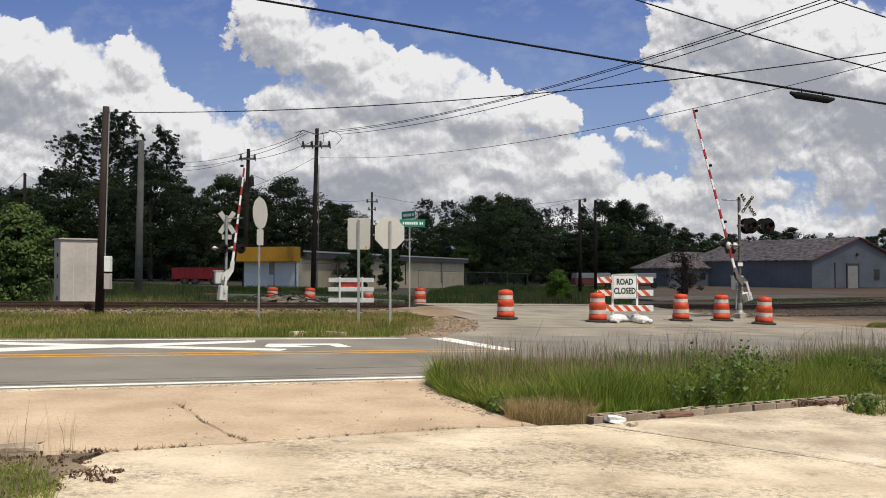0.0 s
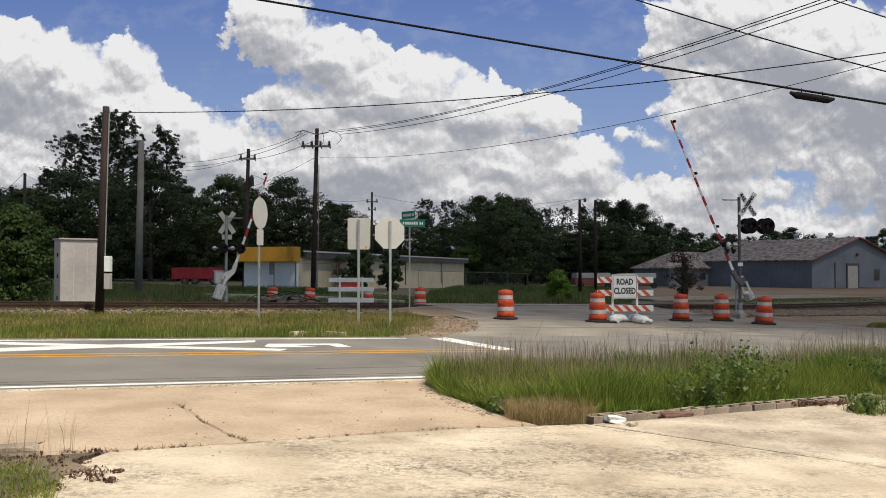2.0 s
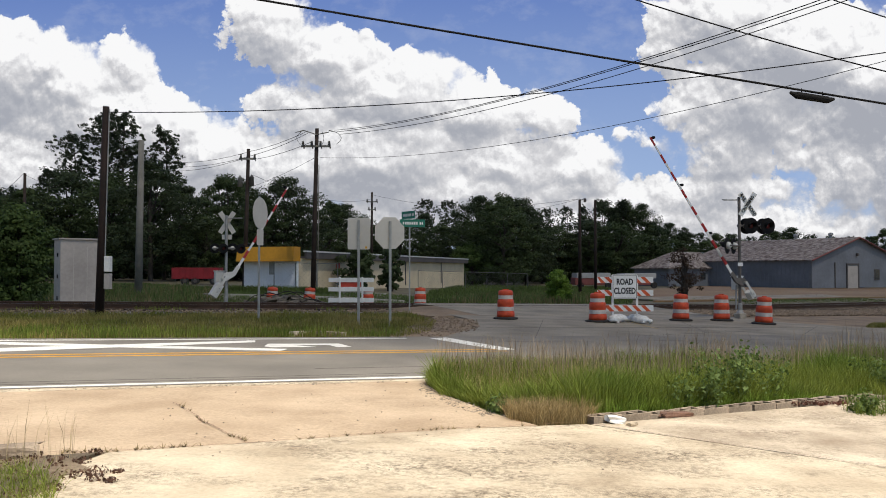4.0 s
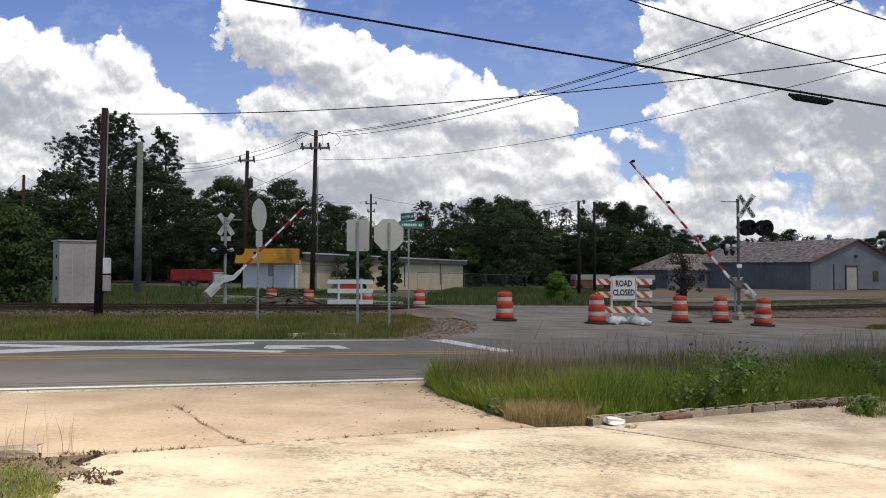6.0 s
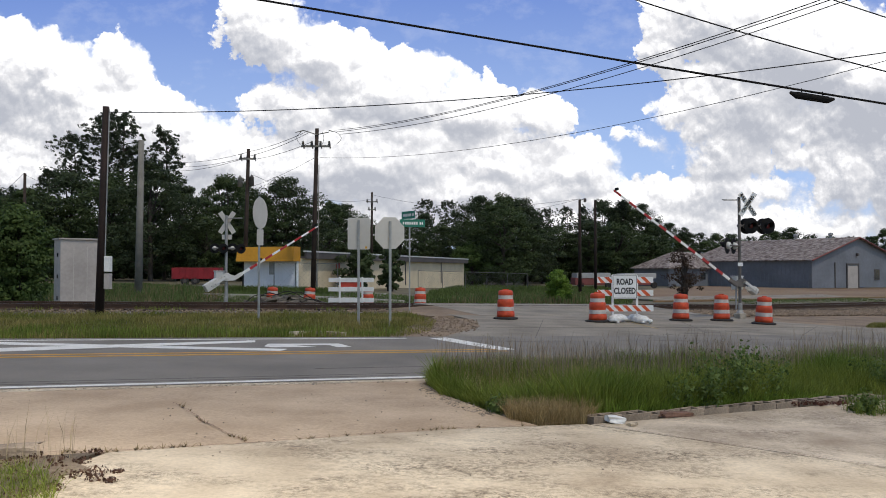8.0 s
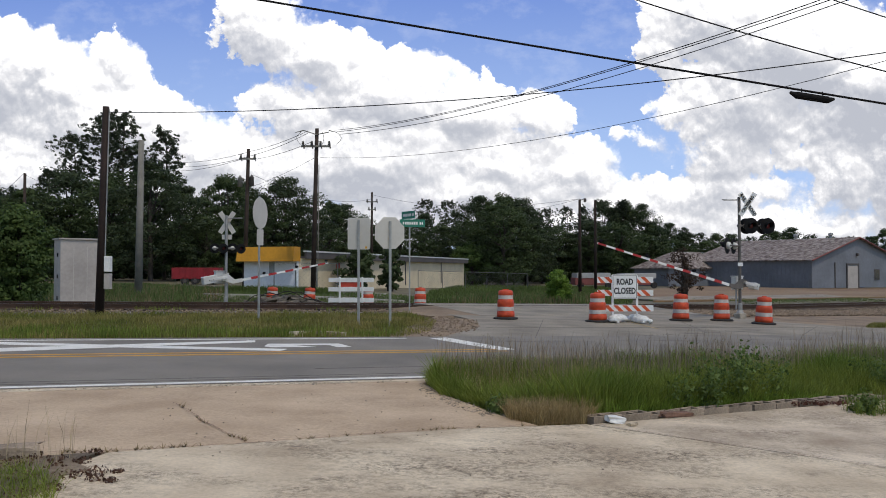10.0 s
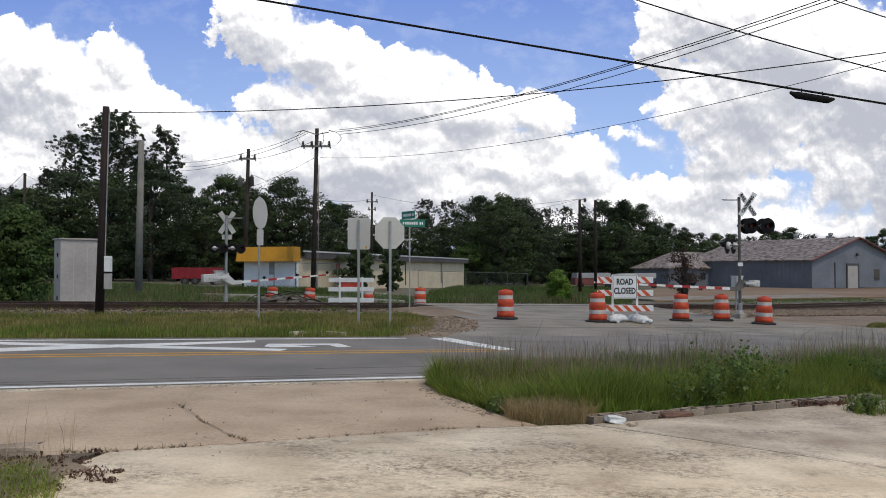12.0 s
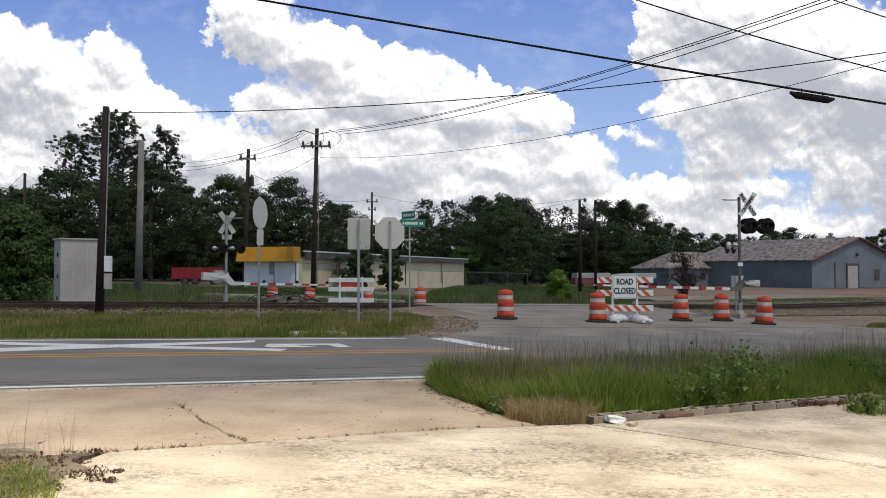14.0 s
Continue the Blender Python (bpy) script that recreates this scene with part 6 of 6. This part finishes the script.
def blades(name, region, n, h0, h1, w, material, label, category, up=0.0, lean=0.35, seed=1, tufts=0.0, bare=None, head=0.0):
    """Grass as many thin tapered bent blades spread over an outline."""
    rng = np.random.default_rng(seed)
    poly = np.array(region)
    lo, hi = poly.min(axis=0), poly.max(axis=0)
    pts = np.empty((0, 2))
    while len(pts) < n:
        p = rng.uniform(lo, hi, (n, 2))
        if tufts:
            k = max(4, n // 14)
            c = rng.uniform(lo, hi, (k, 2))
            p = c[rng.integers(0, k, n)] + rng.normal(0, tufts, (n, 2))
        inside = np.zeros(len(p), bool)
        j = len(poly) - 1
        for i in range(len(poly)):
            xi, yi, xj, yj = *poly[i], *poly[j]
            hit = ((yi > p[:, 1]) != (yj > p[:, 1])) & (p[:, 0] < (xj - xi) * (p[:, 1] - yi) / (yj - yi + 1e-12) + xi)
            inside ^= hit
            j = i
        p = p[inside]
        if bare is not None:
            keep = np.array([noise.noise(Vector((x * bare[0], y * bare[0], seed))) > bare[1] for x, y in p])
            p = p[keep]
        pts = np.vstack([pts, p])
    pts = pts[:n]
    z = np.array([land(x, y) for x, y in pts]) + up - 0.06
    patchy = np.array([0.85 + 0.45 * noise.noise(Vector((x * 0.9, y * 0.9, 2.0))) for x, y in pts])
    h = rng.uniform(h0, h1, n) * patchy
    a = rng.uniform(0, 2 * np.pi, n)
    dirx, diry = np.cos(a), np.sin(a)
    b = rng.uniform(0, 2 * np.pi, n)
    l = rng.uniform(0.05, lean, n) * h
    bx, by = np.cos(b) * l, np.sin(b) * l
    ww = w * rng.uniform(0.6, 1.3, n) / 2
    x, y = pts[:, 0], pts[:, 1]
    wide, bend = (head, 0.8) if head else (0.8, 0.6)          # a seed head swells near the tip
    v = np.stack([
        np.stack([x - dirx * ww, y - diry * ww, z], 1), np.stack([x + dirx * ww, y + diry * ww, z], 1),
        np.stack([x + bx * 0.35 - dirx * ww * wide, y + by * 0.35 - diry * ww * wide, z + h * bend], 1),
        np.stack([x + bx * 0.35 + dirx * ww * wide, y + by * 0.35 + diry * ww * wide, z + h * bend], 1),
        np.stack([x + bx, y + by, z + h], 1)], 1).reshape(-1, 3)
    o = np.arange(n)[:, None] * 5
    quads = (o + np.array([0, 1, 3, 2])).tolist()
    tris = (o + np.array([2, 3, 4])).tolist()
    me = bpy.data.meshes.new(name)
    me.from_pydata(v.tolist(), [], quads + tris)
    me.materials.append(material)
    return tagged(new(name, me), label, category, "", "stuff")


VERGE = [(-0.15, 11.1), (-0.12, 10.4), (0.2, 9.6), (0.66, 8.75), (1.5, 8.5), (6.0, 10.98), (11.0, 13.7), (15.0, 15.9), (15.0, 17.2), (6.0, 13.62)]
blades("verge_grass", VERGE, 120000, 0.22, 0.56, 0.0095, M_GRASS, "tall green verge grass between road and forecourt", "grass", seed=2, lean=0.75)
blades("seed_stalks", [(-0.1, 10.9), (0.3, 10.2), (1.6, 9.6), (6.0, 12.2), (15.0, 16.4), (15.0, 17.2), (6.0, 13.62), (-0.1, 11.15)], 5200, 0.50, 0.92, 0.0016, M_STALK, "tall brown seed stalks above the verge grass", "grass", seed=3, lean=0.2, head=3.0)
blades("dry_grass", [(0.62, 8.72), (0.70, 8.28), (0.95, 8.10), (1.45, 8.22), (1.62, 8.55), (1.2, 8.85)], 5200, 0.10, 0.33, 0.006, M_STRAW, "straw-coloured dry grass at the verge end", "grass", seed=4, lean=0.9)
blades("dry_grass", [(-0.1, 11.0), (0.0, 10.3), (0.4, 9.5), (1.4, 9.0), (2.6, 9.9), (2.6, 11.7), (0.6, 11.3)], 5200, 0.25, 0.60, 0.006, M_STRAW, "dry straw grass mixed into the verge", "grass", seed=44, lean=0.5)
blades("verge_fringe", [(-0.16, 11.0), (-0.16, 10.5), (0.02, 9.75), (0.44, 9.1), (0.62, 8.66), (0.80, 8.75), (0.55, 9.3), (0.1, 10.2), (-0.05, 11.1)], 9000, 0.10, 0.34, 0.009, M_GRASS, "green grass spilling over the driveway edge", "grass", seed=45, lean=1.0, tufts=0.07)
blades("kerb_fringe", [(1.60, 8.52), (6.0, 10.93), (5.9, 11.15), (1.55, 8.72)], 7000, 0.08, 0.30, 0.009, M_LUSH, "short green grass behind the block kerb", "grass", seed=46, lean=0.8, tufts=0.08)
blades("kerb_tuft", [(4.72, 9.12), (5.2, 9.18), (5.35, 9.6), (5.0, 9.72), (4.75, 9.5)], 380, 0.08, 0.40, 0.006, M_GRASS, "bright grass tuft growing out of the forecourt", "grass", seed=47, lean=0.8, tufts=0.06)
blades("verge_edge_grass", [(5.7, 10.75), (5.9, 10.45), (7.5, 11.4), (7.3, 11.65)], 2200, 0.15, 0.48, 0.010, M_GRASS, "green weeds growing over the block kerb", "grass", seed=41, lean=0.6)
STRIP = [(-32, 5.6), (-0.9, 18.1), (-0.3, 20.0), (-0.2, 24.2), (-1.2, 28.2), (-32, 10.3)]
blades("strip_grass", STRIP, 90000, 0.06, 0.20, 0.015, M_GRASS2, "short yellow-green grass strip between road and railway", "grass", seed=5, lean=0.7)
blades("strip_tall_grass", [(-32, 5.4), (-9.0, 14.6), (-1.0, 18.1), (-0.8, 19.3), (-32, 8.5)], 14000, 0.16, 0.36, 0.014, M_GRASS, "taller green grass along the road edge", "grass", seed=6, tufts=0.2)
blades("field_grass", [(-34, 20), (-20, 24), (-9.5, 29.5), (-1.5, 34), (-1.0, 48), (-9, 49), (-26, 68), (-34, 64)], 95000, 0.08, 0.22, 0.03, M_BUSHWEED, "rough green field grass beyond the railway", "grass", seed=7)
blades("tall_weeds", [(-15, 29.5), (-12.0, 31), (-11.5, 38), (-14, 46), (-22, 48), (-24, 36)], 12000, 0.25, 0.75, 0.03, M_BUSHWEED, "tall green weeds beyond the railway", "weeds", seed=8, tufts=0.35)
blades("dry_weeds", [(-14, 31), (-11.5, 33), (-11.5, 40), (-13, 48), (-21, 48), (-20, 36)], 2600, 0.35, 0.8, 0.02, M_WEED, "dry tan weeds beyond the railway", "weeds", seed=9, tufts=0.4)
blades("field_grass", [(-1.2, 36), (9.0, 41), (11, 46), (15, 62), (20, 90), (2, 90), (-1, 60)], 30000, 0.10, 0.38, 0.05, M_FIELD, "rough green field grass beyond the side road", "grass", seed=10, bare=(0.2, -0.3))
blades("dry_weeds", [(0.2, 40), (8, 43), (10, 56), (1.0, 52)], 3200, 0.2, 0.6, 0.03, M_WEED, "tall tan and green weeds beyond the side road", "weeds", seed=11, tufts=0.5)
blades("tall_weeds", [(0.2, 41), (8, 44), (10, 56), (1.0, 54)], 11000, 0.2, 0.6, 0.035, M_BUSHWEED, "tall green weeds beyond the side road", "weeds", seed=12, tufts=0.5)
blades("lot_grass", [(12, 44), (26, 52), (60, 72), (60, 80), (30, 66), (14, 55)], 12000, 0.04, 0.12, 0.04, M_FIELD, "patchy grass around the sandy lot", "grass", seed=13, bare=(0.16, 0.0))
blades("shoulder_grass", [(14.9, 28.0), (33, 36.9), (33, 39.6), (17.0, 31.2)], 16000, 0.05, 0.17, 0.016, M_GRASS2, "thin grass on the railway shoulder", "grass", seed=14, bare=(0.3, -0.12))
blades("track_weeds", [(-30, 12.0), (-1.5, 29.2), (-1.5, 30.6), (-30, 13.4)], 5000, 0.08, 0.26, 0.014, M_GRASS, "weeds along the railway ballast", "weeds", seed=15, bare=(0.6, 0.05))
blades("corner_weeds", [(-2.89, 4.84), (-3.34, 5.58), (-3.10, 5.72), (-2.86, 5.68), (-2.55, 5.31), (-2.43, 4.90)], 1900, 0.05, 0.20, 0.006, M_GRASS, "green weeds in the forecourt corner", "weeds", seed=16, lean=0.8)
M_DARKSOIL = mat("dark soil", (0.19, 0.145, 0.095), scale=2.5, var=0.45, fine=30, bump=0.6)
rng = np.random.default_rng(61)
v, f = leaf_cloud(rng, [(x, y, land(x, y) + 0.03, r) for x, y, r in ((-2.72, 6.0, 0.09), (-2.5, 5.72, 0.10), (-2.66, 5.62, 0.12), (-2.85, 5.85, 0.10), (-3.1, 5.95, 0.12), (-2.42, 5.55, 0.08), (-2.6, 5.3, 0.10), (-3.3, 6.0, 0.12), (-2.55, 4.9, 0.1), (-2.5, 4.55, 0.09), (-2.3, 5.5, 0.06), (-2.35, 5.75, 0.05), (-2.7, 5.1, 0.12), (-2.9, 5.5, 0.14), (-3.1, 5.7, 0.14), (-2.75, 6.3, 0.07), (-3.6, 5.85, 0.12), (-2.95, 6.05, 0.1), (-3.15, 6.1, 0.1), (-2.55, 5.62, 0.1))], 75, 0.025, 0.35)
tagged(new("dead_leaves", leaf_mesh("dead_leaves", v, f, leafy("dead brown leaves", (0.11, 0.06, 0.04)))), "curled dead brown weeds on the forecourt", "weeds", "", "stuff")
chunk("block_fragment", pose(-3.45, 6.0, land(-3.45, 6.0) + 0.05, 3, 2, 24), (0.7, 0.16, 0.12), M_CURB, "grey broken concrete lump in the forecourt corner", "rubble", 8)
blades("wall_weeds", [(-14, 48.2), (-6.5, 47.6), (-6.5, 49.0), (-14, 49.4)], 5000, 0.25, 0.5, 0.03, M_FIELD, "green weeds along the store front", "weeds", seed=71, tufts=0.3)
blades("dead_weeds", [(-4.2, 5.5), (-2.75, 5.9), (-2.9, 6.35), (-4.5, 5.8)], 120, 0.16, 0.58, 0.0045, M_SEED, "dead brown weed stalks in the forecourt corner", "weeds", seed=17, lean=0.3)
patch("corner_soil", [(-14, -0.5), (-3.0, 4.0), (-2.75, 4.0), (-2.66, 4.3), (-2.74, 4.6), (-2.64, 4.8), (-2.72, 5.0), (-2.58, 5.3), (-2.68, 5.6), (-2.56, 5.8), (-2.8, 6.0), (-2.72, 6.3), (-3.4, 5.98), (-5.5, 5.05), (-14, 1.2)], 0.028, 0.2, M_DARKSOIL, "dark soil in the forecourt corner", "dirt")


def crack_weeds(line, n, seed):
    rng = np.random.default_rng(seed)
    spots = rng.uniform(0, 1, 7)
    vs, fs = [], []
    for k in range(n):
        f = float(np.clip(spots[rng.integers(0, len(spots))] + rng.normal(0, 0.05), 0, 0.999)) * (len(line) - 1)
        i = min(int(f), len(line) - 2)
        a, b = Vector(line[i]), Vector(line[i + 1])
        p = a.lerp(b, f - i) + Vector(rng.normal(0, 0.018, 2))
        z = land(p.x, p.y) + 0.012
        for q in range(5):
            an, h, w = rng.uniform(0, 6.28), rng.uniform(0.008, 0.05), 0.006
            ox, oy = math.cos(an), math.sin(an)
            s = len(vs)
            vs += [(p.x - oy * w, p.y + ox * w, z), (p.x + oy * w, p.y - ox * w, z), (p.x + ox * h * 1.2, p.y + oy * h * 1.2, z + h)]
            fs.append((s, s + 1, s + 2))
    raw("crack_weeds", vs, fs, M_WEED, "small brown weeds growing along a concrete crack", "weeds", "stuff")


def crack(line, w, seed):
    rng = np.random.default_rng(seed)
    pts = []
    for a, b in zip(line, line[1:]):
        a, b = Vector(a), Vector(b)
        for i in range(10):
            pts.append(a.lerp(b, i / 10) + Vector(rng.normal(0, 0.012, 2)))
    pts.append(Vector(line[-1]))
    vs, fs = [], []
    for i, p in enumerate(pts):
        d = (pts[min(i + 1, len(pts) - 1)] - pts[max(0, i - 1)]).normalized()
        n = Vector((-d.y, d.x)) * w * rng.uniform(0.4, 1.0)
        for q in (p + n, p - n):
            vs.append((q.x, q.y, land(q.x, q.y) + 0.0245))
        if i:
            fs.append((2 * i - 2, 2 * i - 1, 2 * i + 1, 2 * i))
    raw("crack", vs, fs, M_RUSTBOARD, "dark weedy crack in the concrete", "crack", "structure")


C1 = [(-2.94, 8.65), (-2.68, 8.30), (-2.31, 7.68), (-1.97, 7.21), (-1.69, 6.86)]
crack(C1, 0.006, 1)
crack_weeds(C1, 16, 1)
JOINT = [(-3.21, 6.25), (-2.65, 6.38), (-1.68, 6.79), (-0.94, 7.21), (0.09, 7.70), (1.44, 8.22)]
crack_weeds(JOINT, 55, 2)
crack(JOINT, 0.006, 3)
crack([(1.51, 8.13), (2.47, 7.46), (3.09, 7.07), (3.68, 6.62)], 0.006, 4)


# upright leafy weed in the verge
def leafy_weed(x, y, h, r, n, seed, label):
    rng = np.random.default_rng(seed)
    root = thing("weed_plant", on(x, y, -0.05), label, "weed")
    bm = bmesh.new()
    cl = []
    for k in range(n):
        a, rr = rng.uniform(0, 6.28), r * math.sqrt(rng.uniform(0, 1))
        top = (rr * math.cos(a), rr * math.sin(a), h * rng.uniform(0.6, 1.0))
        tube(bm, (top[0] * 0.3, top[1] * 0.3, 0), top, 0.006, 0.003, 4, False)
        for q in range(6):
            f = 0.35 + 0.65 * q / 5
            cl.append((top[0] * (0.3 + 0.7 * f), top[1] * (0.3 + 0.7 * f), top[2] * f, 0.13))
    part("stems", bm, M_GRASS, root)
    v, f = leaf_cloud(rng, cl, 9, 0.05, 0.9)
    part("leaves", leaf_mesh("leaves", v, f, M_LEAF2), None, root)


M_LEAF2 = leafy("weed leaves", (0.12, 0.18, 0.05), tint=(0.16, 0.23, 0.065))
leafy_weed(3.50, 9.80, 0.80, 0.42, 17, 51, "tall leafy green weed in the verge grass")
leafy_weed(4.05, 10.15, 0.74, 0.36, 10, 55, "tall leafy green weed in the verge grass")
leafy_weed(2.72, 9.28, 0.42, 0.2, 6, 52, "leafy green weed behind the block kerb")
leafy_weed(3.1, 9.42, 0.55, 0.25, 9, 53, "leafy green weed behind the block kerb")
leafy_weed(6.1, 11.05, 0.5, 0.4, 16, 54, "leafy green weed by the block kerb")
leafy_weed(5.0, 9.42, 0.26, 0.22, 7, 56, "low leafy weed growing out of the forecourt")
leafy_weed(0.66, 8.72, 0.20, 0.14, 9, 57, "low dark weed at the corner of the verge")
rng = np.random.default_rng(62)
v, f = leaf_cloud(rng, [(x, y, land(x, y) + 0.05, 0.07) for x, y in ((4.45, 9.78), (4.6, 9.85), (4.72, 9.82), (4.85, 9.8), (4.62, 9.72), (4.98, 9.9), (4.3, 9.72))], 60, 0.03, 0.4)
tagged(new("dead_leaves", leaf_mesh("dead_leaves", v, f, leafy("withered red leaves", (0.15, 0.07, 0.05)))), "withered reddish weeds at the foot of the block kerb", "weeds", "", "stuff")


def stones(name, region, n, r0, r1, material, label, seed, up=0.0):
    rng = np.random.default_rng(seed)
    poly = np.array(region)
    lo, hi = poly.min(axis=0), poly.max(axis=0)
    base = [(1, 0, 0), (-1, 0, 0), (0, 1, 0), (0, -1, 0), (0, 0, 1), (0, 0, -1)]
    tri = [(0, 2, 4), (2, 1, 4), (1, 3, 4), (3, 0, 4), (2, 0, 5), (1, 2, 5), (3, 1, 5), (0, 3, 5)]
    vs, fs, k = [], [], 0
    while k < n:
        x, y = rng.uniform(lo, hi)
        inside, j = False, len(poly) - 1
        for i in range(len(poly)):
            if (poly[i][1] > y) != (poly[j][1] > y) and x < (poly[j][0] - poly[i][0]) * (y - poly[i][1]) / (poly[j][1] - poly[i][1]) + poly[i][0]:
                inside = not inside
            j = i
        if not inside:
            continue
        r, s = rng.uniform(r0, r1), len(vs)
        e = Euler(rng.uniform(0, 6, 3)).to_matrix()
        for b in base:
            q = e @ (Vector(b) * r * rng.uniform(0.6, 1.2))
            vs.append((x + q.x, y + q.y, land(x, y) + up + q.z * 0.7))
        fs += [(s + a, s + b, s + c) for a, b, c in tri]
        k += 1
    raw(name, vs, fs, material, label, "stones", "stuff")


def along(s0, s1, a, b):
    return [tuple(RAIL_O + TD * s + TN * w) for s, w in ((s0, a), (s1, a), (s1, b), (s0, b))]


stones("ballast_stones", along(-28, -2.5, -1.4, 3.1), 5000, 0.03, 0.07, M_DIRTSTONE, "brown-grey railway ballast stones", 1, 0.015)
stones("ballast_stones", along(11, 45, -4.3, 3.1), 22000, 0.03, 0.09, M_DIRTSTONE, "brown-grey railway ballast stones", 2, 0.0)
stones("gravel", [(-1.12, 18.69), (-0.23, 26.44), (1.10, 25.28), (0.95, 20.94), (-0.12, 18.14)], 600, 0.015, 0.05, M_DIRTSTONE, "loose gravel at the road corner", 3, 0.0)
stones("road_grit", [(-5.16, 9.0), (-5.24, 9.2), (-0.40, 11.1), (-0.30, 10.75)], 45, 0.008, 0.03, M_STONE, "bits of grit along the road edge", 6, 0.016)
stones("road_grit", [(-2.08, 5.50), (-3.18, 9.24), (-0.61, 10.19), (1.17, 7.66), (2.25, 6.14)], 90, 0.004, 0.014, M_STONE, "scattered pebbles on the forecourt", 7, 0.022)
for k, (a, b) in enumerate((((-3.31, 17.60), (-2.98, 18.03)), ((-2.87, 17.98), (-2.20, 17.92)))):
    A, B = Vector(a), Vector(b)
    d = (B - A).normalized()
    ribbon("kerb_fragment", A, d, Vector((-d.y, d.x)), 0, (B - A).length, 0, 0.16, 0.07, 0.2, M_LOT, "worn pale kerb fragment at the grass edge", "kerb", 1)
stones("gravel", [(-0.3, 10.8), (0.1, 9.7), (0.7, 8.5), (0.4, 8.4), (-0.3, 9.8)], 260, 0.008, 0.022, M_STONE, "loose gravel at the driveway edge", 4, 0.012)


# ---------------------------------------------------------------- what moves
def motions():
    for arm, swing in ((arm_a, RIGHT_SWING), (arm_b, LEFT_SWING)):
        place = arm.matrix_basis.translation.copy()
        walk(arm, [(t, pose(*place, 0, -a, 0)) for t, a in swing])
    # clouds drift slowly across the view
    walk(backdrop, [(0.0, pose(*EYE)), (14.0, pose(EYE[0] - 15.5, EYE[1] - 13.0, EYE[2]))])
    # the cloud slides across below the sun
    shift = SUN / SUN.z * CLOUD_Z
    walk(cloud, [(t, pose(shift.x - DRIFT * t + 20.0, shift.y, CLOUD_Z)) for t in (0.0, 14.0)])


motions()
